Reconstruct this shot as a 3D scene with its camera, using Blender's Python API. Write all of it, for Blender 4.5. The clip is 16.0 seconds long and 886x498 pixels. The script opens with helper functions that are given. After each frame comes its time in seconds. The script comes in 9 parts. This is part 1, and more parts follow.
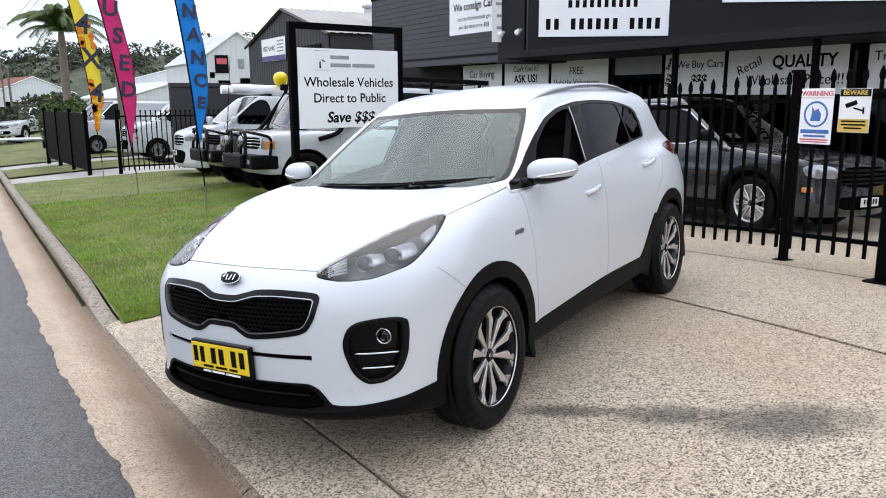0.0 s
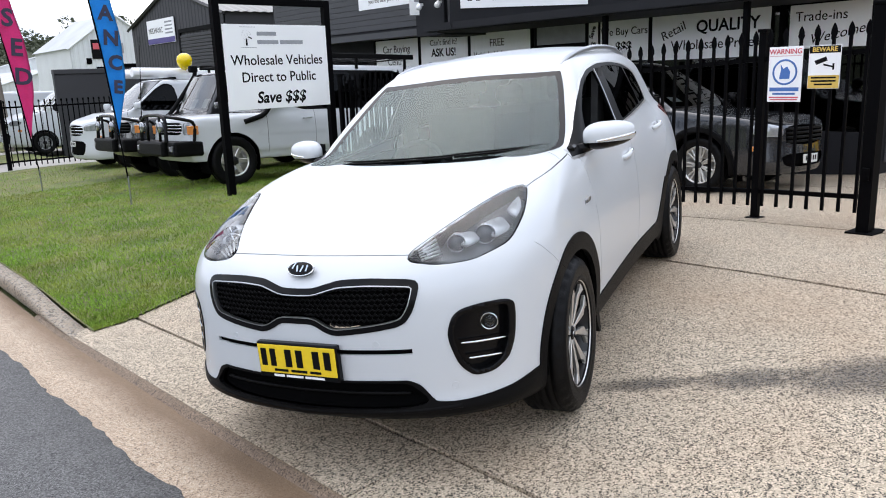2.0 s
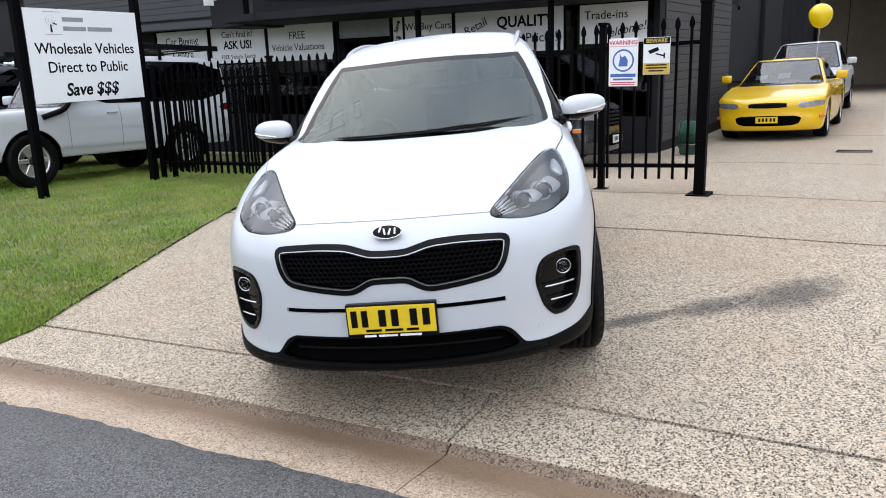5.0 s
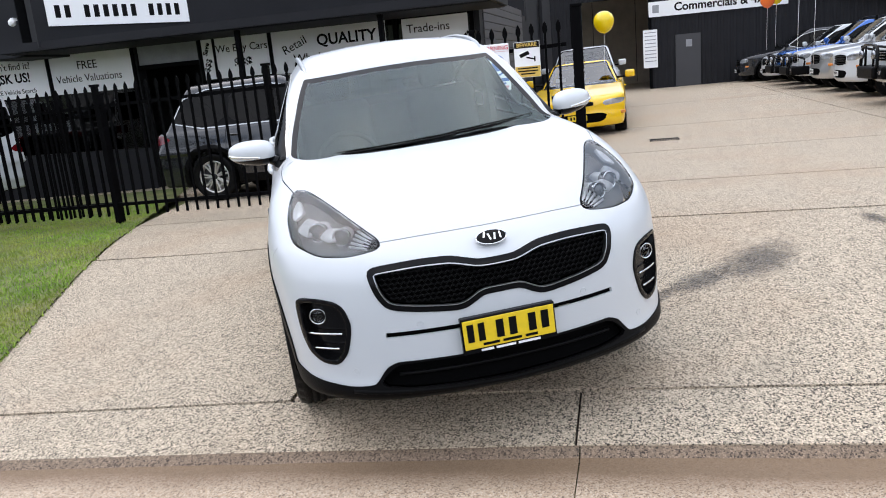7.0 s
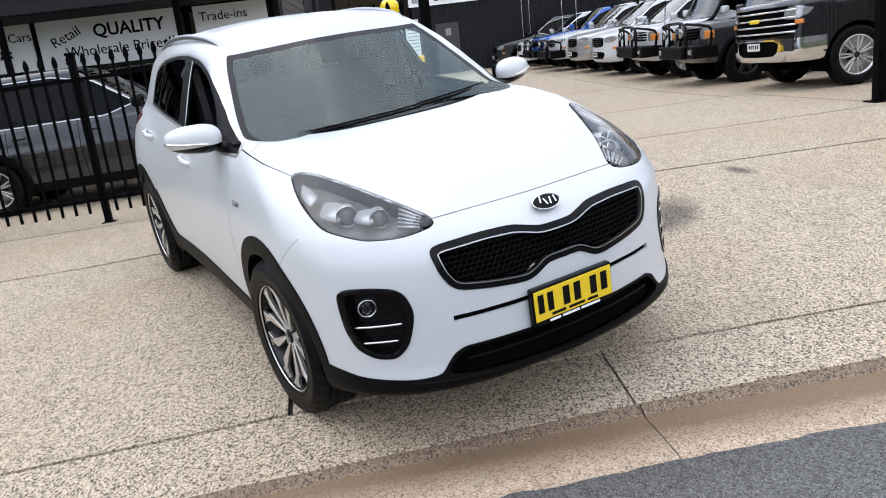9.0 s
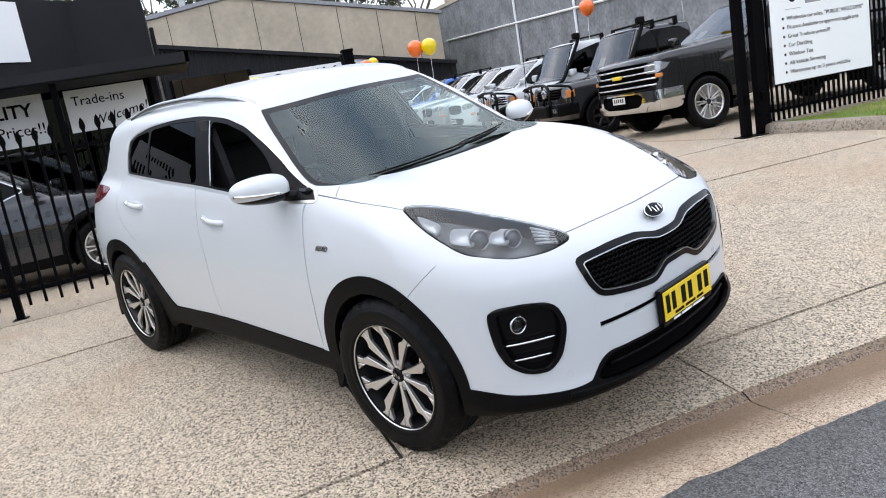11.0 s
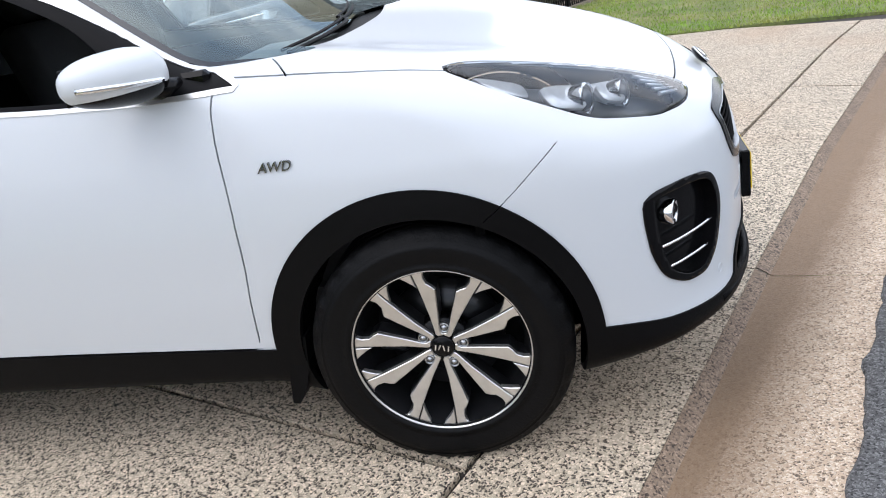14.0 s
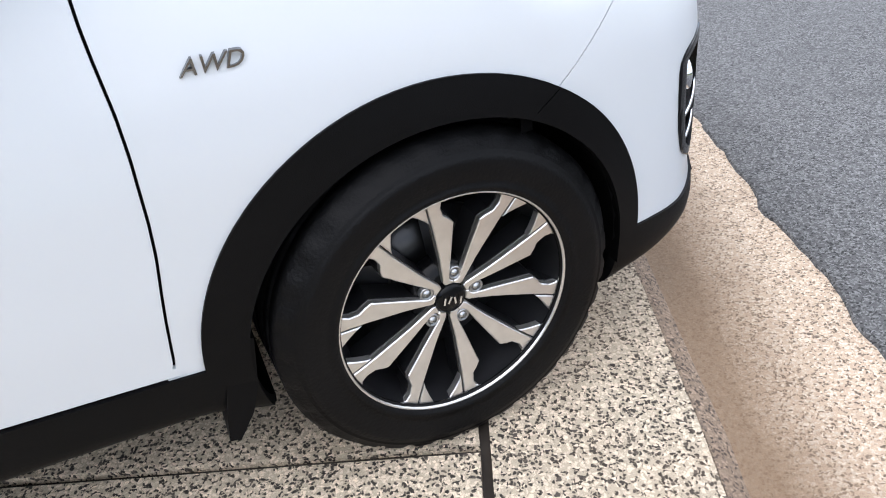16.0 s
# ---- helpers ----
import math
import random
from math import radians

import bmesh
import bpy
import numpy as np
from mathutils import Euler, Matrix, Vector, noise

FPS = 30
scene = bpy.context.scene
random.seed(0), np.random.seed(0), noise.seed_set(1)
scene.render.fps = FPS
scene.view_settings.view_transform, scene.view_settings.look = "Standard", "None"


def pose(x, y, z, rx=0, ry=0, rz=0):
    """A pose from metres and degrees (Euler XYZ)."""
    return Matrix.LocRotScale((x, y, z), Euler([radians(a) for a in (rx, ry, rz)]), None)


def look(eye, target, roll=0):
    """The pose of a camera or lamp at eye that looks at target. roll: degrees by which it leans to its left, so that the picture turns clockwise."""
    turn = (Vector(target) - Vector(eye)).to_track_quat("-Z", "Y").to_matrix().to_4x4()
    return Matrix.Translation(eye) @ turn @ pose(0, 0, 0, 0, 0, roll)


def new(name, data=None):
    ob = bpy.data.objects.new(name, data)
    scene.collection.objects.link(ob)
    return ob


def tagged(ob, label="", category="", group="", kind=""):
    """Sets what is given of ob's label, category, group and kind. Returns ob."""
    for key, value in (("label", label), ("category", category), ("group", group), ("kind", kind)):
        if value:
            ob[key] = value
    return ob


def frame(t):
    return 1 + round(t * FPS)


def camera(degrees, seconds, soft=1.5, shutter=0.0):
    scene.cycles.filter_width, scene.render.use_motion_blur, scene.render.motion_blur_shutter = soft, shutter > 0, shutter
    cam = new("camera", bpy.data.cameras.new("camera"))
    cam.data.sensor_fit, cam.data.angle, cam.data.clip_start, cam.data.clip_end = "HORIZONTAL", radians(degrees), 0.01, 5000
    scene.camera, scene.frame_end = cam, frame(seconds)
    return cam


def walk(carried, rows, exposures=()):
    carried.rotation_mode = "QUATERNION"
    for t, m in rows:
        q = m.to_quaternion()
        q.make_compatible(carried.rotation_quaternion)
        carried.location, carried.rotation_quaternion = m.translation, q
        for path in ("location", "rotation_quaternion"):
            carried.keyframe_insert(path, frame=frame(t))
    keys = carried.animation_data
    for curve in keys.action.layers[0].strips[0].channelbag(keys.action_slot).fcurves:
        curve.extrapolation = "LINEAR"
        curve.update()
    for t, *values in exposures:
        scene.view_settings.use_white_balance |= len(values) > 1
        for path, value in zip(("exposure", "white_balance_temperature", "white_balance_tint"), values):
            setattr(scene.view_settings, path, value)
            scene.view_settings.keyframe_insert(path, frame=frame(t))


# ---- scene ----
cam = camera(59.96, 16.0, soft=1.0)
PATH = [
    (0, (-1.344, -4.408, 1.674), (-0.307, -2.742, 1.286), -0.17),
    (0.5, (-1.529, -4.216, 1.658), (-0.461, -2.579, 1.239), -0.85),
    (1, (-1.660, -4.049, 1.659), (-0.538, -2.454, 1.216), -1.48),
    (1.5, (-1.747, -3.834, 1.635), (-0.557, -2.291, 1.182), -1.87),
    (2, (-1.844, -3.699, 1.621), (-0.592, -2.204, 1.175), -2.18),
    (2.5, (-2.175, -3.682, 1.632), (-0.867, -2.235, 1.192), -2.35),
    (3, (-2.360, -3.609, 1.616), (-0.987, -2.222, 1.178), -2.37),
    (3.5, (-2.423, -3.455, 1.609), (-0.984, -2.138, 1.167), -2.08),
    (4, (-2.582, -3.303, 1.615), (-1.072, -2.072, 1.163), -1.80),
    (4.5, (-2.834, -3.135, 1.634), (-1.248, -2.007, 1.174), -1.62),
    (5, (-2.910, -2.890, 1.563), (-1.250, -1.879, 1.090), -1.98),
    (5.2, (-2.918, -2.759, 1.560), (-1.231, -1.797, 1.082), -2.10),
    (7.3, (-3.373, -1.440, 1.543), (-1.465, -1.045, 1.091), -5.86),
    (7.5, (-3.427, -1.327, 1.549), (-1.508, -0.986, 1.099), -6.20),
    (8, (-3.375, -1.076, 1.514), (-1.439, -0.894, 1.044), -6.55),
    (8.2, (-3.306, -0.963, 1.529), (-1.371, -0.848, 1.037), -6.43),
    (10.3, (-3.086, 0.301, 1.512), (-1.192, -0.142, 1.047), -8.95),
    (10.5, (-3.090, 0.421, 1.520), (-1.200, -0.055, 1.074), -9.23),
    (11, (-3.023, 0.620, 1.497), (-1.150, 0.043, 1.095), -9.76),
    (11.5, (-2.873, 0.789, 1.500), (-1.031, 0.108, 1.121), -10.33),
    (12, (-2.676, 1.027, 1.456), (-0.877, 0.235, 1.089), -10.64),
    (12.5, (-2.441, 1.186, 1.443), (-0.677, 0.318, 1.073), -10.85),
    (13, (-2.065, 1.308, 1.466), (-0.309, 0.426, 1.092), -10.92),
    (13.5, (-1.636, 1.376, 1.376), (-0.103, 0.189, 0.885), -11.04),
    (14, (-1.199, 1.380, 1.260), (-0.013, -0.095, 0.613), -11.72),
    (14.5, (-0.776, 1.313, 1.222), (0.076, -0.311, 0.424), -11.90),
    (15, (-0.402, 1.272, 1.191), (0.130, -0.420, 0.268), -11.18),
    (15.5, (-0.235, 1.167, 1.196), (0.065, -0.542, 0.200), -10.06),
    (16, (-0.116, 1.173, 1.210), (0.042, -0.525, 0.165), -8.67),
]
walk(cam, [(t, look(eye, target, roll)) for t, eye, target, roll in PATH], exposures=[(0.0, 0.50, 6500, 14), (3.0, 0.50, 6500, 14), (6.0, 0.52, 6500, 14), (12.5, 0.56, 6450, 14), (13.5, 0.58, 6400, 14), (14.5, 0.70, 6400, 14), (15.2, 0.86, 6400, 14), (16.0, 0.94, 6400, 14)])

# ---- daylight under thin cloud ----
world = bpy.data.worlds.new("world")
scene.world = world
world.use_nodes = True
wt = world.node_tree
wt.nodes.clear()
w_out = wt.nodes.new("ShaderNodeOutputWorld")
w_bg = wt.nodes.new("ShaderNodeBackground")
w_sky = wt.nodes.new("ShaderNodeTexSky")
w_sky.sky_type, w_sky.sun_disc = "NISHITA", False
w_sky.sun_elevation, w_sky.sun_rotation = radians(58), radians(28)
w_sky.air_density, w_sky.dust_density, w_sky.ozone_density = 1.0, 2.0, 1.0
w_co = wt.nodes.new("ShaderNodeTexCoord")
w_map = wt.nodes.new("ShaderNodeMapping")
w_map.inputs["Scale"].default_value = (1.0, 1.0, 2.6)
w_noise = wt.nodes.new("ShaderNodeTexNoise")
w_noise.inputs["Scale"].default_value, w_noise.inputs["Detail"].default_value, w_noise.inputs["Roughness"].default_value = 2.2, 6.0, 0.55
w_ramp = wt.nodes.new("ShaderNodeValToRGB")
w_ramp.color_ramp.elements[0].position, w_ramp.color_ramp.elements[0].color = 0.38, (3.6, 4.5, 5.8, 1)
w_ramp.color_ramp.elements[1].position, w_ramp.color_ramp.elements[1].color = 0.60, (9.4, 9.7, 10.1, 1)
w_mix = wt.nodes.new("ShaderNodeMix")
w_mix.data_type = "RGBA"
w_mix.inputs[0].default_value = 0.82
wt.links.new(w_co.outputs["Generated"], w_map.inputs["Vector"])
wt.links.new(w_map.outputs["Vector"], w_noise.inputs["Vector"])
wt.links.new(w_noise.outputs["Fac"], w_ramp.inputs["Fac"])
wt.links.new(w_sky.outputs["Color"], w_mix.inputs[6])
wt.links.new(w_ramp.outputs["Color"], w_mix.inputs[7])
# an overcast sky is brightest overhead
w_sep = wt.nodes.new("ShaderNodeSeparateXYZ")
w_up = wt.nodes.new("ShaderNodeMapRange")
w_up.inputs[1].default_value, w_up.inputs[2].default_value, w_up.inputs[3].default_value, w_up.inputs[4].default_value = 0.0, 1.0, 1.0, 1.2
w_mul = wt.nodes.new("ShaderNodeVectorMath")
w_mul.operation = "SCALE"
wt.links.new(w_co.outputs["Generated"], w_sep.inputs[0])
wt.links.new(w_sep.outputs["Z"], w_up.inputs[0])
wt.links.new(w_mix.outputs[2], w_mul.inputs[0])
wt.links.new(w_up.outputs[0], w_mul.inputs["Scale"])
wt.links.new(w_mul.outputs[0], w_bg.inputs["Color"])
w_bg.inputs["Strength"].default_value = 0.15
wt.links.new(w_bg.outputs["Background"], w_out.inputs["Surface"])

sun = new("sun", bpy.data.lights.new("sun", "SUN"))
sun.data.energy, sun.data.angle, sun.data.color = 0.5, radians(70), (1.0, 0.98, 0.95)
sun.matrix_world = look((0, 0, 30), (-3.5, -6.5, 17.0))
scene.view_settings.exposure = 0.0

# ---- materials ----
def mat(name, color, rough=0.6, metal=0.0, var=0.12, scale=6.0, bump=0.0, bump_scale=60.0, fine=40.0, fine_var=0.06, spec=0.5, coat=0.0, rand=0.0, trans=0.0, emit=0.0, second=None):
    """A surface with stains at two sizes, fine relief and, where asked, a tint for each object."""
    m = bpy.data.materials.new(name)
    m.use_nodes = True
    nt = m.node_tree
    b = nt.nodes["Principled BSDF"]
    b.inputs["Roughness"].default_value, b.inputs["Metallic"].default_value = rough, metal
    b.inputs["Specular IOR Level"].default_value, b.inputs["Coat Weight"].default_value = spec, coat
    b.inputs["Coat Roughness"].default_value = 0.03
    b.inputs["Transmission Weight"].default_value = trans
    if emit:
        b.inputs["Emission Color"].default_value = (*color, 1)
        b.inputs["Emission Strength"].default_value = emit
    co = nt.nodes.new("ShaderNodeTexCoord")
    out = None
    rgb = nt.nodes.new("ShaderNodeRGB")
    rgb.outputs[0].default_value = (*color, 1)
    out = rgb.outputs[0]
    if second:
        n = nt.nodes.new("ShaderNodeTexNoise")
        n.inputs["Scale"].default_value, n.inputs["Detail"].default_value, n.inputs["Roughness"].default_value = scale * 0.8, 7.0, 0.65
        nt.links.new(co.outputs["Object"], n.inputs["Vector"])
        r = nt.nodes.new("ShaderNodeMapRange")
        r.inputs[1].default_value, r.inputs[2].default_value = 0.42, 0.64
        nt.links.new(n.outputs["Fac"], r.inputs[0])
        x = nt.nodes.new("ShaderNodeMix")
        x.data_type = "RGBA"
        x.inputs[7].default_value = (*second, 1)
        nt.links.new(r.outputs[0], x.inputs[0]), nt.links.new(out, x.inputs[6])
        out = x.outputs[2]
    for sc, amount, detail in ((scale, var, 5.0), (fine, fine_var, 3.0)):
        if not amount:
            continue
        n = nt.nodes.new("ShaderNodeTexNoise")
        n.inputs["Scale"].default_value, n.inputs["Detail"].default_value = sc, detail
        nt.links.new(co.outputs["Object"], n.inputs["Vector"])
        r = nt.nodes.new("ShaderNodeMapRange")
        r.inputs[1].default_value, r.inputs[2].default_value = 0.25, 0.75
        r.inputs[3].default_value, r.inputs[4].default_value = 1 - amount, 1 + amount
        nt.links.new(n.outputs["Fac"], r.inputs[0])
        x = nt.nodes.new("ShaderNodeVectorMath")
        x.operation = "SCALE"
        nt.links.new(out, x.inputs[0]), nt.links.new(r.outputs[0], x.inputs["Scale"])
        out = x.outputs[0]
    if rand:
        o = nt.nodes.new("ShaderNodeObjectInfo")
        r = nt.nodes.new("ShaderNodeMapRange")
        r.inputs[3].default_value, r.inputs[4].default_value = 1 - rand, 1 + rand
        nt.links.new(o.outputs["Random"], r.inputs[0])
        x = nt.nodes.new("ShaderNodeVectorMath")
        x.operation = "SCALE"
        nt.links.new(out, x.inputs[0]), nt.links.new(r.outputs[0], x.inputs["Scale"])
        out = x.outputs[0]
    nt.links.new(out, b.inputs["Base Color"])
    if bump:
        n = nt.nodes.new("ShaderNodeTexNoise")
        n.inputs["Scale"].default_value, n.inputs["Detail"].default_value = bump_scale, 4.0
        nt.links.new(co.outputs["Object"], n.inputs["Vector"])
        k = nt.nodes.new("ShaderNodeBump")
        k.inputs["Strength"].default_value, k.inputs["Distance"].default_value = min(bump, 1.0), 0.01
        nt.links.new(n.outputs["Fac"], k.inputs["Height"])
        nt.links.new(k.outputs["Normal"], b.inputs["Normal"])
    return m


def node(nt, kind, **kw):
    n = nt.nodes.new("ShaderNode" + kind)
    for key, value in kw.items():
        n.inputs[key].default_value = value
    return n


def glass_mat(name, tint, rough=0.0, gloss=1.0, ior=1.52, shine=(1.0, 1.0, 1.0)):
    """Thin pane: what lies behind, tinted, under a mirror that grows with the angle."""
    m = bpy.data.materials.new(name)
    m.use_nodes = True
    nt = m.node_tree
    nt.nodes.remove(nt.nodes["Principled BSDF"])
    tr, gl, fr, mx = nt.nodes.new("ShaderNodeBsdfTransparent"), nt.nodes.new("ShaderNodeBsdfGlossy"), nt.nodes.new("ShaderNodeFresnel"), nt.nodes.new("ShaderNodeMixShader")
    tr.inputs["Color"].default_value = (*tint, 1)
    gl.inputs["Roughness"].default_value, gl.inputs["Color"].default_value = rough, (*(gloss * c for c in shine), 1)
    fr.inputs["IOR"].default_value = ior
    nt.links.new(fr.outputs[0], mx.inputs[0]), nt.links.new(tr.outputs[0], mx.inputs[1]), nt.links.new(gl.outputs[0], mx.inputs[2])
    nt.links.new(mx.outputs[0], nt.nodes["Material Output"].inputs["Surface"])
    return m


def concrete_mat(name, paste, pebble_a, pebble_b, scale, warm=(0.36, 0.25, 0.16), warm_amount=0.25, pebble=0.5, trough=None):
    """Exposed-aggregate concrete: pebbles of mixed colour set in a pale paste, with large rusty and dark stains."""
    m = bpy.data.materials.new(name)
    m.use_nodes = True
    nt = m.node_tree
    b = nt.nodes["Principled BSDF"]
    b.inputs["Roughness"].default_value, b.inputs["Specular IOR Level"].default_value = 0.75, 0.35
    co = nt.nodes.new("ShaderNodeTexCoord")
    vo = node(nt, "TexVoronoi", Scale=scale)
    vo.feature = "F1"
    wob = node(nt, "TexNoise", Scale=scale * 0.6, Detail=2.0)
    add = nt.nodes.new("ShaderNodeVectorMath")
    add.operation = "MULTIPLY_ADD"
    add.inputs[1].default_value = (0.02, 0.02, 0.02)
    nt.links.new(co.outputs["Object"], wob.inputs["Vector"])
    nt.links.new(wob.outputs["Color"], add.inputs[0]), nt.links.new(co.outputs["Object"], add.inputs[2])
    nt.links.new(add.outputs[0], vo.inputs["Vector"])
    # pebble colour by cell
    sep = nt.nodes.new("ShaderNodeSeparateColor")
    nt.links.new(vo.outputs["Color"], sep.inputs[0])
    ramp = nt.nodes.new("ShaderNodeValToRGB")
    ramp.color_ramp.interpolation = "CONSTANT"
    e = ramp.color_ramp.elements
    e[0].position, e[0].color = 0.0, (*pebble_a, 1)
    e[1].position, e[1].color = pebble, (*pebble_b, 1)
    for p, c in ((0.18, tuple(v * 2.2 for v in pebble_a)), (0.34, tuple(v * 0.6 for v in pebble_a)), (0.72, tuple(v * 0.86 for v in pebble_b)), (0.9, tuple(min(v * 1.12, 0.8) for v in pebble_b))):
        k = e.new(p)
        k.color = (*c, 1)
    nt.links.new(sep.outputs[0], ramp.inputs[0])
    # paste between
    edge = node(nt, "MapRange")
    edge.inputs[1].default_value, edge.inputs[2].default_value = 0.45, 0.62
    dist = nt.nodes.new("ShaderNodeMath")
    dist.operation = "MULTIPLY"
    dist.inputs[1].default_value = 1.0
    nt.links.new(vo.outputs["Distance"], dist.inputs[0]), nt.links.new(dist.outputs[0], edge.inputs[0])
    mx = nt.nodes.new("ShaderNodeMix")
    mx.data_type = "RGBA"
    mx.inputs[7].default_value = (*paste, 1)
    nt.links.new(edge.outputs[0], mx.inputs[0]), nt.links.new(ramp.outputs[0], mx.inputs[6])
    # big stains
    out = mx.outputs[2]
    for sc, lo, hi, col, amt in ((0.55, 0.48, 0.75, warm, warm_amount), (1.7, 0.55, 0.8, tuple(v * 0.45 for v in paste), 0.35), (7.0, 0.5, 0.8, tuple(v * 0.6 for v in paste), 0.22)):
        n = node(nt, "TexNoise", Scale=sc, Detail=6.0, Roughness=0.6)
        nt.links.new(co.outputs["Object"], n.inputs["Vector"])
        r = node(nt, "MapRange")
        r.inputs[1].default_value, r.inputs[2].default_value, r.inputs[4].default_value = lo, hi, amt
        nt.links.new(n.outputs["Fac"], r.inputs[0])
        q = nt.nodes.new("ShaderNodeMix")
        q.data_type = "RGBA"
        q.inputs[7].default_value = (*col, 1)
        nt.links.new(r.outputs[0], q.inputs[0]), nt.links.new(out, q.inputs[6])
        out = q.outputs[2]
    if trough:
        # water-borne dirt lies along the bottom of the tray
        x0, x1, col = trough
        sx = nt.nodes.new("ShaderNodeSeparateXYZ")
        wn = node(nt, "TexNoise", Scale=2.4, Detail=7.0, Roughness=0.65)
        off = nt.nodes.new("ShaderNodeMath")
        off.operation = "MULTIPLY_ADD"
        off.inputs[1].default_value = 0.16
        rr = node(nt, "MapRange")
        rr.inputs[1].default_value, rr.inputs[2].default_value, rr.inputs[4].default_value = x0 + 0.08, x1 + 0.08, 0.88
        q = nt.nodes.new("ShaderNodeMix")
        q.data_type = "RGBA"
        q.inputs[7].default_value = (*col, 1)
        nt.links.new(co.outputs["Object"], sx.inputs[0]), nt.links.new(co.outputs["Object"], wn.inputs["Vector"])
        nt.links.new(wn.outputs["Fac"], off.inputs[0]), nt.links.new(sx.outputs["X"], off.inputs[2]), nt.links.new(off.outputs[0], rr.inputs[0])
        nt.links.new(rr.outputs[0], q.inputs[0]), nt.links.new(out, q.inputs[6])
        out = q.outputs[2]
    grit = node(nt, "TexNoise", Scale=scale * 5, Detail=2.0)
    nt.links.new(co.outputs["Object"], grit.inputs["Vector"])
    gr = node(nt, "MapRange")
    gr.inputs[1].default_value, gr.inputs[2].default_value, gr.inputs[3].default_value, gr.inputs[4].default_value = 0.3, 0.7, 0.72, 1.28
    gm = nt.nodes.new("ShaderNodeVectorMath")
    gm.operation = "SCALE"
    nt.links.new(grit.outputs["Fac"], gr.inputs[0]), nt.links.new(out, gm.inputs[0]), nt.links.new(gr.outputs[0], gm.inputs["Scale"])
    nt.links.new(gm.outputs[0], b.inputs["Base Color"])
    k = node(nt, "Bump", Strength=0.35, Distance=0.004)
    k.invert = True
    nt.links.new(vo.outputs["Distance"], k.inputs["Height"]), nt.links.new(k.outputs["Normal"], b.inputs["Normal"])
    return m


CONCRETE = concrete_mat("exposed_aggregate", (0.43, 0.36, 0.265), (0.032, 0.026, 0.021), (0.66, 0.545, 0.41), 124, warm=(0.36, 0.23, 0.135), warm_amount=0.45, pebble=0.46)
GUTTER = concrete_mat("gutter_concrete", (0.47, 0.355, 0.25), (0.19, 0.14, 0.10), (0.60, 0.50, 0.385), 150, warm=(0.26, 0.17, 0.11), warm_amount=0.35, trough=(-0.80, -0.60, (0.175, 0.112, 0.064)))
KERB = concrete_mat("kerb_concrete", (0.33, 0.265, 0.195), (0.10, 0.09, 0.075), (0.34, 0.30, 0.25), 60, warm=(0.12, 0.10, 0.07), warm_amount=0.5)
ASPHALT = concrete_mat("asphalt", (0.098, 0.097, 0.095), (0.048, 0.047, 0.046), (0.20, 0.198, 0.194), 150, warm=(0.085, 0.080, 0.076), warm_amount=0.3)
JOINT = mat("joint_filler", (0.035, 0.028, 0.022), 0.9, var=0.4, scale=9)
FAR_CONC = mat("plain_concrete", (0.42, 0.40, 0.37), 0.85, var=0.15, scale=0.8, bump=0.2)
SOIL = mat("lawn_soil", (0.12, 0.15, 0.045), 0.95, second=(0.18, 0.17, 0.06), var=0.35, scale=2.0, bump=0.8, bump_scale=70, fine=30, fine_var=0.4)
GRASS = mat("grass_blades", (0.20, 0.335, 0.04), 0.7, second=(0.30, 0.33, 0.075), var=0.3, scale=1.3, fine=14, fine_var=0.3, spec=0.25)
WHITE_PAINT = mat("white_paint", (0.575, 0.60, 0.62), 0.3, var=0.0, fine_var=0.0, coat=0.35, spec=0.45)
BLACK_PLASTIC = mat("black_plastic", (0.0032, 0.0032, 0.0035), 0.5, var=0.2, scale=5, spec=0.085, bump=0.1, bump_scale=420)
GLOSS_BLACK = mat("gloss_black", (0.0035, 0.0035, 0.004), 0.18, var=0.0, fine_var=0.0, coat=0.0, spec=0.16)
DARK_LINER = mat("dark_liner", (0.002, 0.002, 0.0022), 0.9, spec=0.03)
RUBBER = mat("tyre_rubber", (0.003, 0.003, 0.0033), 0.48, var=0.3, scale=8, spec=0.13, bump=0.2, bump_scale=160)
CHROME = mat("chrome", (0.75, 0.76, 0.78), 0.08, metal=1.0, var=0.0, fine_var=0.0)
ALLOY = mat("machined_alloy", (0.66, 0.65, 0.63), 0.3, metal=0.9, var=0.05, scale=3)
ALLOY_DARK = mat("dark_alloy", (0.016, 0.0163, 0.018), 0.3, metal=0.4, coat=0.2)
DARK_CHROME = mat("dark_chrome", (0.20, 0.21, 0.22), 0.15, metal=1.0, var=0.0, fine_var=0.0)
SATIN = mat("satin_metal", (0.42, 0.43, 0.44), 0.32, metal=1.0, var=0.05)
FENCE_BLACK = mat("black_powder_coat", (0.0025, 0.0025, 0.003), 0.55, var=0.15, scale=3, fine_var=0.1, spec=0.03)
CHARCOAL = mat("charcoal_paint", (0.017, 0.0175, 0.0205), 0.7, var=0.14, scale=1.2, bump=0.05, spec=0.18)
CHARCOAL_LIGHT = mat("charcoal_cladding", (0.048, 0.049, 0.054), 0.6, var=0.1, scale=1.2)
SIGN_WHITE = mat("sign_white", (0.92, 0.93, 0.94), 0.4, var=0.015, fine_var=0.0, scale=1.5)
SIGN_BLACK = mat("sign_black", (0.004, 0.004, 0.0045), 0.6, spec=0.1)
SIGN_GREY = mat("sign_grey", (0.30, 0.31, 0.33), 0.5)
CAR_GLASS = glass_mat("clear_glass", (0.78, 0.93, 0.90), ior=1.68, shine=(0.88, 1.0, 0.985))
